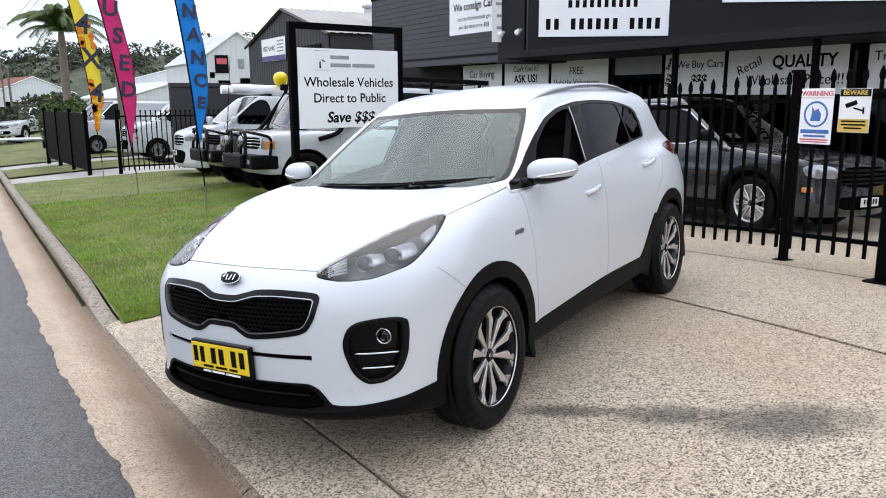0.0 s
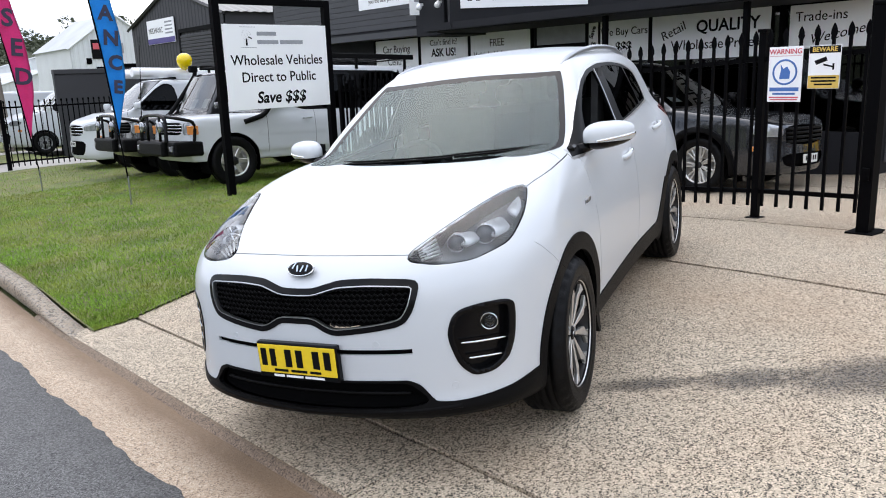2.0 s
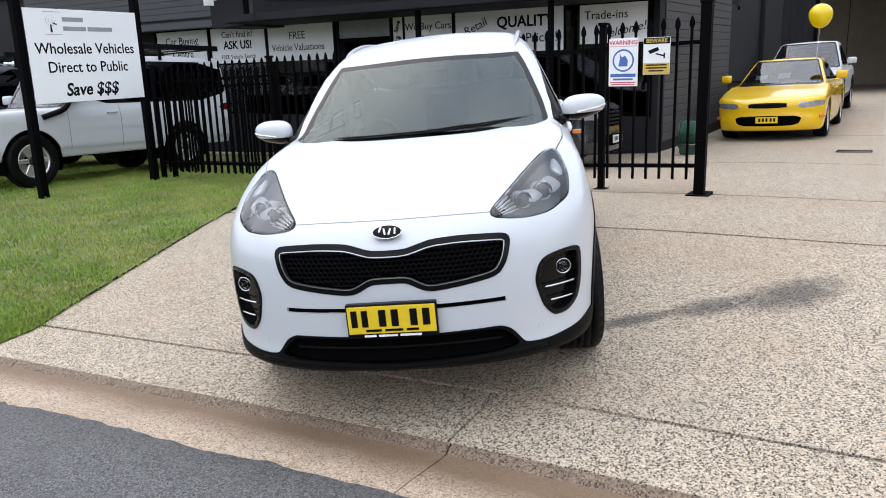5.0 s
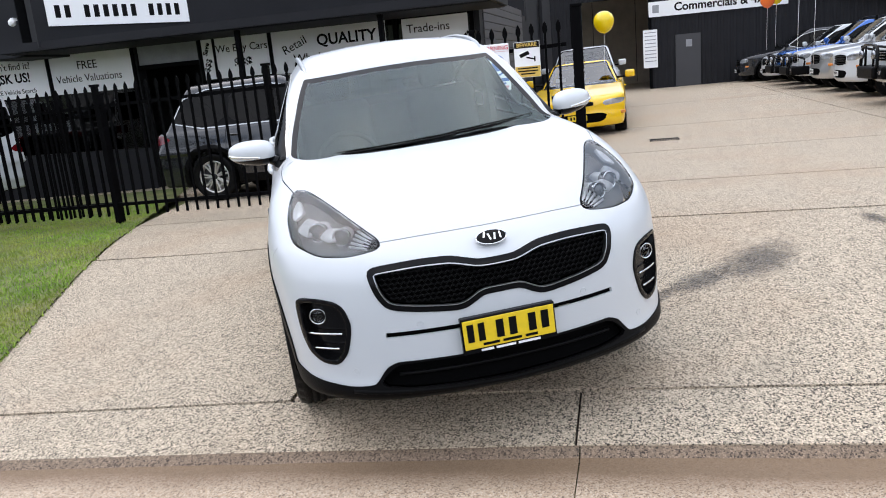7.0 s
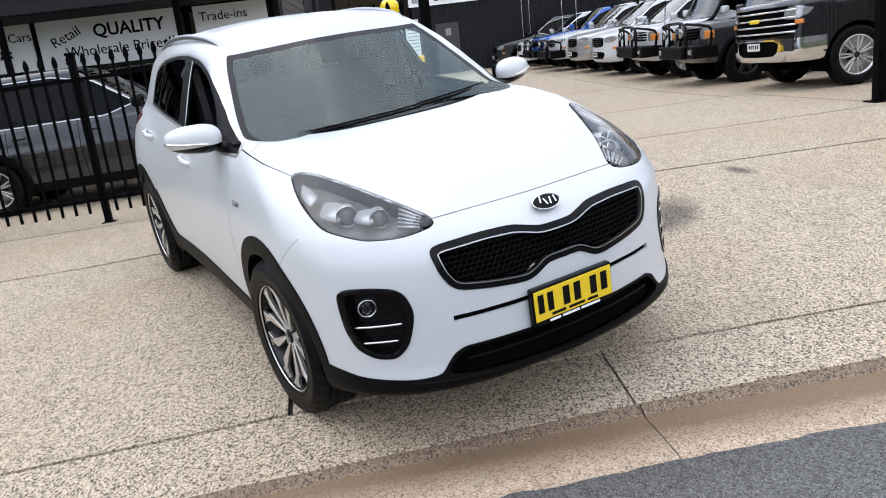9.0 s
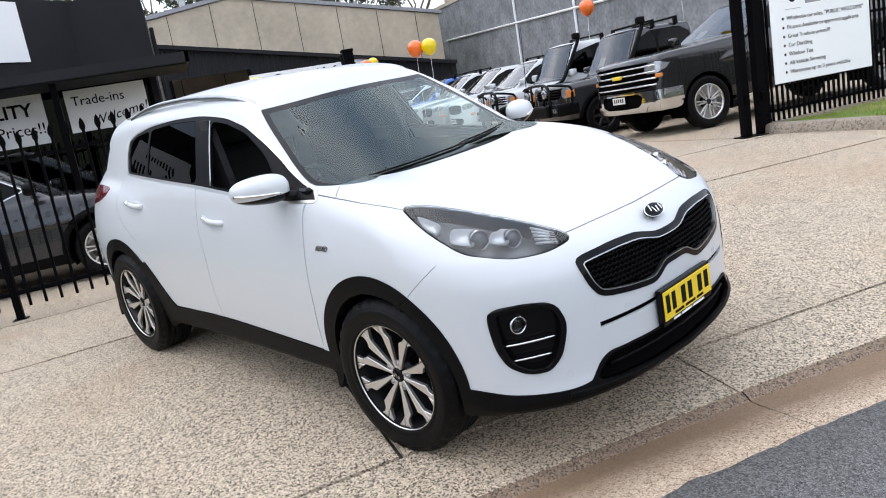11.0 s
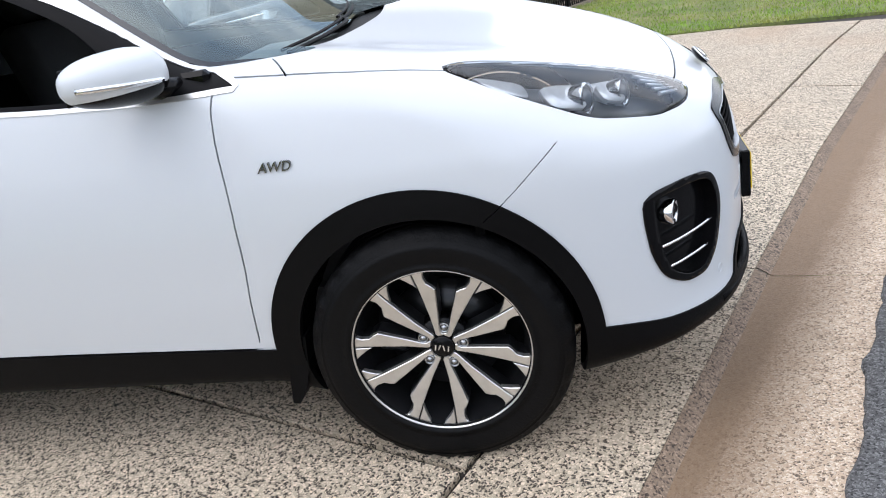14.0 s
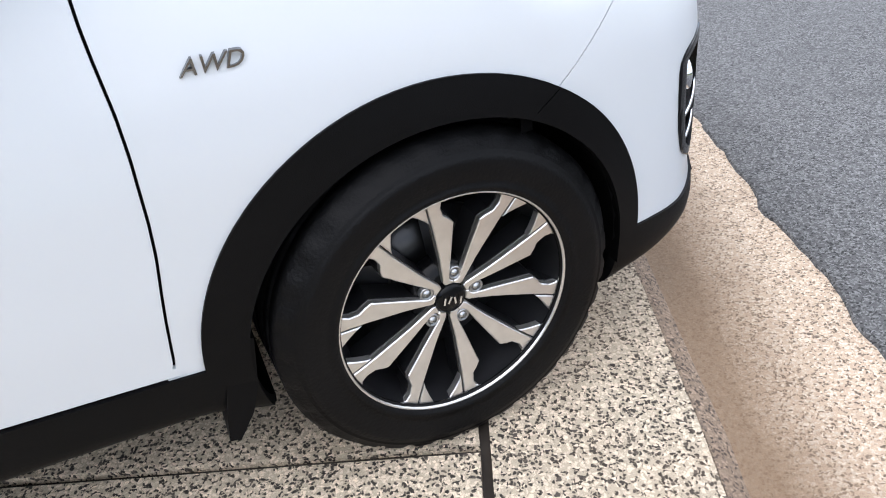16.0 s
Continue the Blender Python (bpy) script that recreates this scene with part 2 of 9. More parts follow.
DARK_GLASS = glass_mat("tinted_glass", (0.04, 0.043, 0.046), gloss=0.28)
CLEAR = glass_mat("lamp_lens", (0.92, 0.94, 0.95))
SHOP_GLASS = glass_mat("shop_glass", (0.30, 0.32, 0.33))
SEAT = mat("black_seat_cloth", (0.022, 0.0225, 0.024), 0.75, var=0.2, scale=6)
INTERIOR = mat("grey_interior", (0.20, 0.205, 0.21), 0.6)
YELLOW = mat("yellow_plate", (0.85, 0.60, 0.02), 0.35, var=0.03)
ORANGE_LENS = mat("amber_lens", (0.7, 0.25, 0.06), 0.12, coat=1.0)
RED_LENS = mat("red_lens", (0.11, 0.004, 0.007), 0.15, coat=0.5)
WARM_CONC = mat("beige_concrete", (0.52, 0.45, 0.345), 0.85, var=0.18, scale=0.4, fine=3, fine_var=0.1, bump=0.2, bump_scale=20)
KERB_LIP = concrete_mat("stained_kerb_lip", (0.20, 0.145, 0.10), (0.07, 0.052, 0.038), (0.30, 0.22, 0.155), 130, warm=(0.12, 0.07, 0.045), warm_amount=0.5)
GREY_CONC = mat("grey_concrete", (0.22, 0.23, 0.24), 0.9, var=0.35, scale=1.1, fine=6, fine_var=0.3, bump=0.8, bump_scale=9)

# ---- mesh helpers ----
def mesh_of(name, bm, material, smooth=None):
    me = bpy.data.meshes.new(name)
    bm.to_mesh(me)
    bm.free()
    for m in material if isinstance(material, (list, tuple)) else (material,):
        me.materials.append(m)
    if smooth is not None:
        me.polygons.foreach_set("use_smooth", [smooth] * len(me.polygons))
    return me


def part(name, bm, material, parent=None, label="", smooth=None, at=None):
    ob = new(name, bm if isinstance(bm, bpy.types.Mesh) else mesh_of(name, bm, material, smooth))
    ob.parent = parent
    if at is not None:
        ob.matrix_basis = at
    return tagged(ob, label) if label else ob


def thing(name, at, label, category, group="", kind=""):
    ob = new(name)
    ob.empty_display_size = 0.2
    ob.matrix_basis = at
    return tagged(ob, label, category, group, kind)


def box(bm, x0, x1, y0, y1, z0, z1, bevel=0.0, m=None, seg=1):
    """A box in bm between two corners, its edges broken."""
    r = bmesh.ops.create_cube(bm, size=1)
    vs = r["verts"]
    for v in vs:
        v.co = Vector(((x0 + x1) / 2 + v.co.x * (x1 - x0), (y0 + y1) / 2 + v.co.y * (y1 - y0), (z0 + z1) / 2 + v.co.z * (z1 - z0)))
    if bevel:
        es = list({e for v in vs for e in v.link_edges})
        got = bmesh.ops.bevel(bm, geom=es, offset=bevel, segments=seg, affect="EDGES", profile=0.5)
        vs = list({v for f in got["faces"] for v in f.verts} | {v for v in vs if v.is_valid})
    if m is not None:
        bmesh.ops.transform(bm, matrix=m, verts=vs)
    return vs


def boxes(*rows, bevel=0.0):
    bm = bmesh.new()
    for r in rows:
        box(bm, *r, bevel=bevel)
    return bm


def rod(bm, a, b, r0, r1=None, seg=12, caps=True):
    a, b = Vector(a), Vector(b)
    m = Matrix.Translation((a + b) / 2) @ (b - a).to_track_quat("Z", "Y").to_matrix().to_4x4()
    return bmesh.ops.create_cone(bm, cap_ends=caps, segments=seg, radius1=r0, radius2=r0 if r1 is None else r1, depth=(b - a).length, matrix=m)["verts"]


def tube(bm, pts, r, seg=8):
    """A round bar along a line of points."""
    pts = [Vector(p) for p in pts]
    rings = []
    for i, p in enumerate(pts):
        d = (pts[min(i + 1, len(pts) - 1)] - pts[max(i - 1, 0)]).normalized()
        q = d.to_track_quat("Z", "Y")
        rings.append([bm.verts.new(p + q @ Vector((r * math.cos(k * 2 * math.pi / seg), r * math.sin(k * 2 * math.pi / seg), 0))) for k in range(seg)])
    for a, b in zip(rings, rings[1:]):
        for k in range(seg):
            bm.faces.new((a[k], a[(k + 1) % seg], b[(k + 1) % seg], b[k])).smooth = True
    bm.faces.new(rings[0][::-1]), bm.faces.new(rings[-1])


def spin(bm, profile, seg=48, axis="Y", smooth=True, notch=None):
    """A turned form: profile of (radius, along) about an axis."""
    rings = []
    for r, h in profile:
        ring = []
        for k in range(seg):
            a = 2 * math.pi * k / seg
            q = r + (notch(r, h, k) if notch else 0.0)
            c, s = q * math.cos(a), q * math.sin(a)
            ring.append(bm.verts.new((c, h, s) if axis == "Y" else (c, s, h)))
        rings.append(ring)
    for a, b in zip(rings, rings[1:]):
        for k in range(seg):
            f = bm.faces.new((a[k], b[k], b[(k + 1) % seg], a[(k + 1) % seg]))
            f.smooth = smooth
    return rings


def prism(bm, outline, h0, h1, plane="XZ"):
    """An outline drawn out to a plate; plane tells which two coordinates it holds."""
    def at(p, h):
        a, b = p
        return {"XZ": (a, h, b), "XY": (a, b, h), "YZ": (h, a, b)}[plane]
    lo, hi = [bm.verts.new(at(p, h0)) for p in outline], [bm.verts.new(at(p, h1)) for p in outline]
    n = len(outline)
    for i in range(n):
        bm.faces.new((lo[i], lo[(i + 1) % n], hi[(i + 1) % n], hi[i]))
    bm.faces.new(lo[::-1]), bm.faces.new(hi)
    bmesh.ops.recalc_face_normals(bm, faces=bm.faces)


def words(text, size, material, parent, at, name="lettering", slant=0.0, depth=0.0015, align="CENTER", bold=0.0):
    """Lettering as a thin plate in the built-in font, upright in its own xy plane."""
    cu = bpy.data.curves.new(name, "FONT")
    cu.body, cu.size, cu.align_x, cu.align_y, cu.shear, cu.extrude, cu.offset = text, size, align, "CENTER", slant, depth, bold
    cu.resolution_u = 3
    ob = bpy.data.objects.new(name, cu)
    me = bpy.data.meshes.new_from_object(ob)
    bpy.data.objects.remove(ob), bpy.data.curves.remove(cu)
    me.materials.clear()
    me.materials.append(material)
    return part(name, me, None, parent, at=at)


def facing(normal_yaw, x, y, z, roll=0):
    """The pose of an upright panel whose front looks along that yaw (degrees from +x)."""
    return pose(x, y, z, 0, 0, normal_yaw) @ pose(0, 0, 0, 90, 0, 90) @ pose(0, 0, 0, 0, 0, roll)
# ---- shaped surfaces for vehicle bodies ----
def crv(pts):
    """A smooth curve through (v, value) knots, without overshoot."""
    xs, ys = [np.array(c, float) for c in zip(*pts)]
    h, d = np.diff(xs), np.diff(ys) / np.diff(xs)
    m = np.zeros(len(xs))
    m[0], m[-1] = d[0], d[-1]
    for i in range(1, len(xs) - 1):
        if d[i - 1] * d[i] > 0:
            w1, w2 = 2 * h[i] + h[i - 1], h[i] + 2 * h[i - 1]
            m[i] = (w1 + w2) / (w1 / d[i - 1] + w2 / d[i])
    tx = np.linspace(xs[0], xs[-1], 400)
    k = np.clip(np.searchsorted(xs, tx) - 1, 0, len(h) - 1)
    t = (tx - xs[k]) / h[k]
    ty = (2 * t**3 - 3 * t**2 + 1) * ys[k] + (t**3 - 2 * t**2 + t) * h[k] * m[k] + (3 * t**2 - 2 * t**3) * ys[k + 1] + (t**3 - t**2) * h[k] * m[k + 1]
    return lambda v: np.interp(v, tx, ty)


def smax(a, b, r):
    h = np.maximum(r - np.abs(a - b), 0) / r
    return np.maximum(a, b) + h * h * r / 4


def smin(a, b, r):
    return -smax(-a, -b, r)


def shrink(f, lo, hi, spine, nx, nr, steps=26):
    """A closed quad mesh on f = 0: a box's surface drawn in along rays to a spine (x0, x1, z)."""
    x0, x1, zs = spine
    (ax, ay, az), (bx, by, bz) = lo, hi
    ny, nz = nr
    index, verts, faces = {}, [], []

    def vid(i, j, k):
        if (i, j, k) not in index:
            index[i, j, k] = len(verts)
            verts.append((ax + (bx - ax) * i / nx, ay + (by - ay) * j / ny, az + (bz - az) * k / nz))
        return index[i, j, k]

    for i in range(nx):
        for j in range(ny):
            for k, flip in ((0, 1), (nz, 0)):
                q = [vid(i, j, k), vid(i + 1, j, k), vid(i + 1, j + 1, k), vid(i, j + 1, k)]
                faces.append(q[::-1] if flip else q)
        for k in range(nz):
            for j, flip in ((0, 0), (ny, 1)):
                q = [vid(i, j, k), vid(i + 1, j, k), vid(i + 1, j, k + 1), vid(i, j, k + 1)]
                faces.append(q[::-1] if flip else q)
    for j in range(ny):
        for k in range(nz):
            for i, flip in ((0, 1), (nx, 0)):
                q = [vid(i, j, k), vid(i, j + 1, k), vid(i, j + 1, k + 1), vid(i, j, k + 1)]
                faces.append(q[::-1] if flip else q)
    far = np.array(verts)
    near = np.c_[np.clip(far[:, 0], x0, x1), np.zeros(len(far)), np.full(len(far), zs)]
    near[:, 1] = np.clip(far[:, 1], -0.12, 0.12)
    a, b = np.zeros(len(far)), np.ones(len(far))
    for _ in range(steps):
        m = (a + b) / 2
        p = near + (far - near) * m[:, None]
        inside = f(p[:, 0], p[:, 1], p[:, 2]) < 0
        a, b = np.where(inside, m, a), np.where(inside, b, m)
    return near + (far - near) * ((a + b) / 2)[:, None], faces


def form_normals(ob, f, eps=0.014):
    """Shades a skin by the slope of its form, so that cuts leave no trace in the light; rims keep their own."""
    me = ob.data
    n = len(me.vertices)
    if not n:
        return ob
    co = np.empty(n * 3)
    me.vertices.foreach_get("co", co)
    x, y, z = co.reshape(-1, 3).T
    g = np.c_[f(x + eps, y, z) - f(x - eps, y, z), f(x, y + eps, z) - f(x, y - eps, z), f(x, y, z + eps) - f(x, y, z - eps)]
    g /= np.maximum(np.linalg.norm(g, axis=1), 1e-9)[:, None]
    idx, flat = np.empty(len(me.loops), int), np.empty(len(me.polygons), bool)
    total = np.empty(len(me.polygons), int)
    me.loops.foreach_get("vertex_index", idx), me.polygons.foreach_get("use_smooth", flat), me.polygons.foreach_get("loop_total", total)
    out = g[idx] * np.repeat(flat, total)[:, None]
    me.normals_split_custom_set(out.tolist())
    return ob


def smooth_ring(pts, n=2, closed=True):
    """Corners of an outline cut twice, so that they come out round."""
    pts = [np.array(p, float) for p in pts]
    for _ in range(n):
        out = []
        for i in range(len(pts) if closed else len(pts) - 1):
            p, q = pts[i], pts[(i + 1) % len(pts)]
            out += [p * 0.8 + q * 0.2, p * 0.2 + q * 0.8]
        pts = out if closed else [pts[0]] + out + [pts[-1]]
    return np.array(pts)


def round_ring(pts, r, n=4):
    """A closed outline whose sharp corners are filleted with about radius r."""
    pts = [np.array(p, float) for p in pts]
    out = []
    for i, p in enumerate(pts):
        a, b = pts[i - 1] - p, pts[(i + 1) % len(pts)] - p
        la, lb = np.linalg.norm(a), np.linalg.norm(b)
        turn = math.pi - math.acos(max(-1.0, min(1.0, float(a @ b) / (la * lb))))
        cut = min(r * math.tan(turn / 2), 0.45 * la, 0.45 * lb) if turn > 0.5 else min(0.3 * la, 0.3 * lb)
        q0, q1 = p + a / la * cut, p + b / lb * cut
        out += [(1 - t) ** 2 * q0 + 2 * t * (1 - t) * p + t * t * q1 for t in np.linspace(0, 1, n)]
    return np.array(out)


def seg_dist(p, ring, closed=True):
    a = ring
    b = np.roll(ring, -1, axis=0) if closed else None
    if not closed:
        a, b = ring[:-1], ring[1:]
    best = np.full(len(p), 1e9)
    for s, e in zip(a, b):
        d = e - s
        t = np.clip(((p - s) @ d) / max(d @ d, 1e-12), 0, 1)
        best = np.minimum(best, np.hypot(*(p - s - t[:, None] * d).T))
    return best


def side_dist(p, line):
    """Distance to an open line of points, signed by the side; large past its ends."""
    best, out = np.full(len(p), 1e9), np.full(len(p), 1e9)
    last = len(line) - 2
    for k, (s, e) in enumerate(zip(line[:-1], line[1:])):
        d = e - s
        raw = ((p - s) @ d) / max(d @ d, 1e-12)
        t = np.clip(raw, 0, 1)
        r = p - s - t[:, None] * d
        h = np.hypot(*r.T)
        sg = np.sign(d[0] * (p[:, 1] - s[1]) - d[1] * (p[:, 0] - s[0]))
        new_ = h < best
        out = np.where(new_, sg * h, out)
        best = np.where(new_, h, best)
    return out


def ring_sd(p, ring):
    """Signed distance to a closed outline, negative inside."""
    inside = np.zeros(len(p), bool)
    for s, e in zip(ring, np.roll(ring, -1, axis=0)):
        c = (s[1] > p[:, 1]) != (e[1] > p[:, 1])
        if abs(e[1] - s[1]) > 1e-12:
            inside ^= c & (p[:, 0] < (e[0] - s[0]) * (p[:, 1] - s[1]) / (e[1] - s[1]) + s[0])
    d = seg_dist(p, ring)
    return np.where(inside, -d, d)


class Skin:
    """A surface whose faces are cut along outlines and sorted by name."""

    def __init__(self, verts, faces):
        self.v, self.f, self.tag = np.array(verts), [tuple(q) for q in faces], ["body"] * len(faces)
        self.made = -1
        self.n = None

    def flat(self):
        if self.made != len(self.f):
            self.idx = np.fromiter((i for q in self.f for i in q), int)
            self.cnt = np.fromiter((len(q) for q in self.f), int)
            self.off = np.r_[0, np.cumsum(self.cnt)[:-1]]
            self.made = len(self.f)
        return self.idx, self.off, self.cnt

    def centres(self):
        idx, off, cnt = self.flat()
        return np.add.reduceat(self.v[idx], off, axis=0) / cnt[:, None]

    def cut(self, fun, name, where=None, over=("body",)):
        """Splits the faces along fun(points) = 0; those with fun < 0 (and where(centre)) get the name."""
        idx, off, cnt = self.flat()
        ok = where(self.centres()) if where else np.ones(len(self.f), bool)
        ok = ok & np.isin(np.array(self.tag), over)
        used = np.unique(np.concatenate([[0]] + [np.array(self.f[i]) for i in np.flatnonzero(ok)])).astype(int)
        val = np.full(len(self.v), 1.0)
        val[used] = fun(self.v[used])
        val[np.abs(val) < 1e-4] = 0.0
        lo, hi = np.minimum.reduceat(val[idx], off), np.maximum.reduceat(val[idx], off)
        for i in np.flatnonzero(ok & (hi <= 0)):
            self.tag[i] = name
        new_v, made, nf, nt = [], {}, [], []
        base = len(self.v)

        def mid(a, b):
            k = (a, b) if a < b else (b, a)
            if k not in made:
                t = val[k[0]] / (val[k[0]] - val[k[1]])
                made[k] = base + len(new_v)
                new_v.append(self.v[k[0]] * (1 - t) + self.v[k[1]] * t)
            return made[k]

        gone = ok & (lo < 0) & (hi > 0)
        for n in np.flatnonzero(gone):
            q, tg = self.f[n], self.tag[n]
            neg, pos = [], []
            for i in range(len(q)):
                a, b = q[i], q[(i + 1) % len(q)]
                if val[a] <= 0:
                    neg.append(a)
                if val[a] >= 0:
                    pos.append(a)
                if val[a] * val[b] < 0:
                    m = mid(a, b)
                    neg.append(m), pos.append(m)
            if len(neg) > 2:
                nf.append(tuple(neg)), nt.append(name)
            if len(pos) > 2:
                nf.append(tuple(pos)), nt.append(tg)
        if nf:
            self.v = np.vstack([self.v, new_v]) if new_v else self.v
            self.f = [q for q, g in zip(self.f, gone) if not g] + nf
            self.tag = [q for q, g in zip(self.tag, gone) if not g] + nt
            self.made = -1

    def band(self, fun, half, name, where, over=("body",)):
        """Cuts a narrow strip along the zero line of a signed function."""
        self.cut(lambda p: fun(p) - half, name + "_", where, over)
        self.cut(lambda p: -fun(p) - half, name, None, (name + "_",))
        self.tag = [over[0] if t == name + "_" else t for t in self.tag]

    def normals(self):
        n = np.zeros_like(self.v)
        for q in self.f:
            p = self.v[list(q)]
            c = np.cross(p[1] - p[0], p[2] - p[0]) if len(q) == 3 else np.cross(p[2] - p[0], p[3] - p[1])
            for i in q:
                n[i] += c
        return n / np.maximum(np.linalg.norm(n, axis=1), 1e-9)[:, None]

    def piece(self, name, lift=0.0, skirt=0.0, where=None):
        """A bmesh of the faces of that name, lifted along the normals, its rim turned in by skirt."""
        if self.n is None or len(self.n) != len(self.v):
            self.n = self.normals()
        ok = where(self.centres()) if where else None
        bm, got = bmesh.new(), {}
        for i, (q, tg) in enumerate(zip(self.f, self.tag)):
            if tg != name or (ok is not None and not ok[i]):
                continue
            vs = []
            for k in q:
                if k not in got:
                    got[k] = bm.verts.new(self.v[k] + self.n[k] * lift)
                vs.append(got[k])
            try:
                bm.faces.new(vs).smooth = True
            except ValueError:
                pass
        if skirt:
            back = {v: k for k, v in got.items()}
            low = {}
            for e in [e for e in bm.edges if len(e.link_faces) == 1]:
                lp = e.link_loops[0]
                a, b = lp.vert, lp.link_loop_next.vert
                for v in (a, b):
                    if v not in low:
                        low[v] = bm.verts.new(v.co - Vector(self.n[back[v]]) * skirt)
                bm.faces.new((b, a, low[a], low[b]))
        return bm
# ---- the white SUV: its form (x from the front axle to the rear, y to its right side, z up) ----
SUV_PLAN = crv([(-1.0, 0.80), (-0.5, 0.857), (-0.25, 0.876), (0, 0.884), (0.6, 0.874), (1.4, 0.866), (2.2, 0.874), (2.67, 0.885), (2.95, 0.868), (3.15, 0.835), (3.4, 0.765), (3.7, 0.65)])
SUV_TUCK = crv([(0.1, 0.10), (0.2, 0.06), (0.3, 0.032), (0.42, 0.018), (0.55, 0.006), (0.72, 0.0), (0.82, 0.008), (0.90, 0.024), (0.98, 0.046), (1.06, 0.08), (1.14, 0.13), (1.3, 0.28)])
SUV_NOSE = crv([(0.1, -0.42), (0.2, -0.62), (0.25, -0.80), (0.275, -0.862), (0.30, -0.880), (0.38, -0.868), (0.5, -0.868), (0.62, -0.864), (0.70, -0.855), (0.76, -0.842), (0.80, -0.82), (0.85, -0.773), (0.88, -0.725), (0.94, -0.61), (1.0, -0.46), (1.2, 0.1)])
SUV_BOW = crv([(0, 0), (0.2, 0.011), (0.35, 0.034), (0.5, 0.079), (0.6, 0.128), (0.72, 0.228), (0.775, 0.298), (0.83, 0.40), (0.88, 0.56), (1.0, 1.1)])
SUV_HOOD = crv([(-1.0, 0.75), (-0.8, 0.83), (-0.7, 0.882), (-0.6, 0.925), (-0.35, 0.99), (0, 1.055), (0.3, 1.10), (0.6, 1.115), (1.2, 1.12), (3.2, 1.12), (3.8, 1.05)])
SUV_TAIL = crv([(0.1, 3.38), (0.3, 3.52), (0.5, 3.56), (0.7, 3.56), (0.9, 3.52), (1.1, 3.46), (1.3, 3.38)])
SUV_GLASS = crv([(0.9, 0.84), (1.06, 0.815), (1.2, 0.758), (1.35, 0.693), (1.5, 0.618), (1.6, 0.56), (1.75, 0.47)])
SUV_ROOF = crv([(0.3, 1.42), (0.9, 1.54), (1.25, 1.595), (1.6, 1.625), (2.0, 1.63), (2.4, 1.618), (2.9, 1.575), (3.2, 1.535), (3.5, 1.49)])


SUV_SILL = crv([(-1.2, 0.0), (0.30, 0.0), (0.50, 0.06), (1.3, 0.065), (2.15, 0.06), (2.35, 0.0), (3.8, 0.0)])


def suv_screen(x, y, z):
    return (1.105 + (x - 0.43 - 0.07 * (np.abs(y) / 0.7) ** 2) * 0.64 - z) * -0.842


def suv_form(x, y, z):
    a = np.abs(y)
    side = a - (SUV_PLAN(x) - SUV_TUCK(z))
    nose = (SUV_NOSE(z) + SUV_BOW(a) - x) * 0.9
    hood = (z - (SUV_HOOD(x) + 0.034 * np.exp(-(((a - 0.64) / 0.2) ** 2)) * np.clip((x + 0.95) / 0.5, 0, 1) - 0.02 * (a / 0.8) ** 3)) * 0.95
    tail = (x - (SUV_TAIL(z) - 0.17 * (a / 0.8) ** 3))
    low = smax(smax(smax(side, hood, 0.075), nose, 0.07), tail, 0.10)
    low = smax(low, 0.19 + SUV_SILL(x) - z, 0.05)
    glass = a - (SUV_GLASS(z) - np.where(x > 1.5, 0.12, 0.035) * ((x - 1.5) / 1.7) ** 2)
    roof = z - (SUV_ROOF(x) - 0.05 * (a / 0.6) ** 2)
    screen = suv_screen(x, y, z)
    rear = (x - (3.24 - (z - 1.53) * 0.42) + 0.08 * (a / 0.6) ** 2) * 0.92
    cab = smax(smax(smax(glass, roof, 0.10), screen, 0.05), rear, 0.07)
    cab = smax(cab, 0.7 - z, 0.02)
    return smin(low, cab, 0.035)

# ---- the lie of the land: x runs from the road into the yard, y along the kerb ----
LIE_X = [(-30,.06),(-8,.06),(-0.95,-.02),(-.6,-.04),(-.5,-.02),(0,.018),(2.4,.16),(3.2,.187),(3.7,.185),(5.2,.135),(11.5,-.06),(40,-.15),(400,-.15)]
LIE_Y = [(-400,.8),(-60,.6),(-8,.12),(-1.35,.05),(0,0.004),(2.1,-.115),(7.2,-.23),(9.5,-.29),(16,-.42),(80,-1.2),(400,-1.5)]


def lie(x, y):
    return float(np.interp(x, *zip(*LIE_X)) + np.interp(y, *zip(*LIE_Y)))


def skew(y):
    """How far the kerb line strays from straight along the street."""
    return float(np.interp(y, [-9, -6, -3, 0, 3], [0.0, 0.13, 0.12, 0.0, -0.036]))


def sheet(xs, ys, inside=None, dz=0.0, thick=0.0):
    """A sheet on the lie of the land over the grid, with an optional rim."""
    bm = bmesh.new()
    vs = {}
    def v(i, j):
        if (i, j) not in vs:
            vs[i, j] = bm.verts.new((xs[i], ys[j], lie(xs[i], ys[j]) + dz))
        return vs[i, j]
    for i in range(len(xs) - 1):
        for j in range(len(ys) - 1):
            if inside is None or inside((xs[i] + xs[i + 1]) / 2, (ys[j] + ys[j + 1]) / 2):
                bm.faces.new((v(i, j), v(i + 1, j), v(i + 1, j + 1), v(i, j + 1))).smooth = True
    if thick:
        rim = [e for e in bm.edges if len(e.link_faces) == 1]
        got = bmesh.ops.extrude_edge_only(bm, edges=rim)
        for q in got["geom"]:
            if isinstance(q, bmesh.types.BMVert):
                q.co.z -= thick
        bmesh.ops.recalc_face_normals(bm, faces=bm.faces)
    return bm


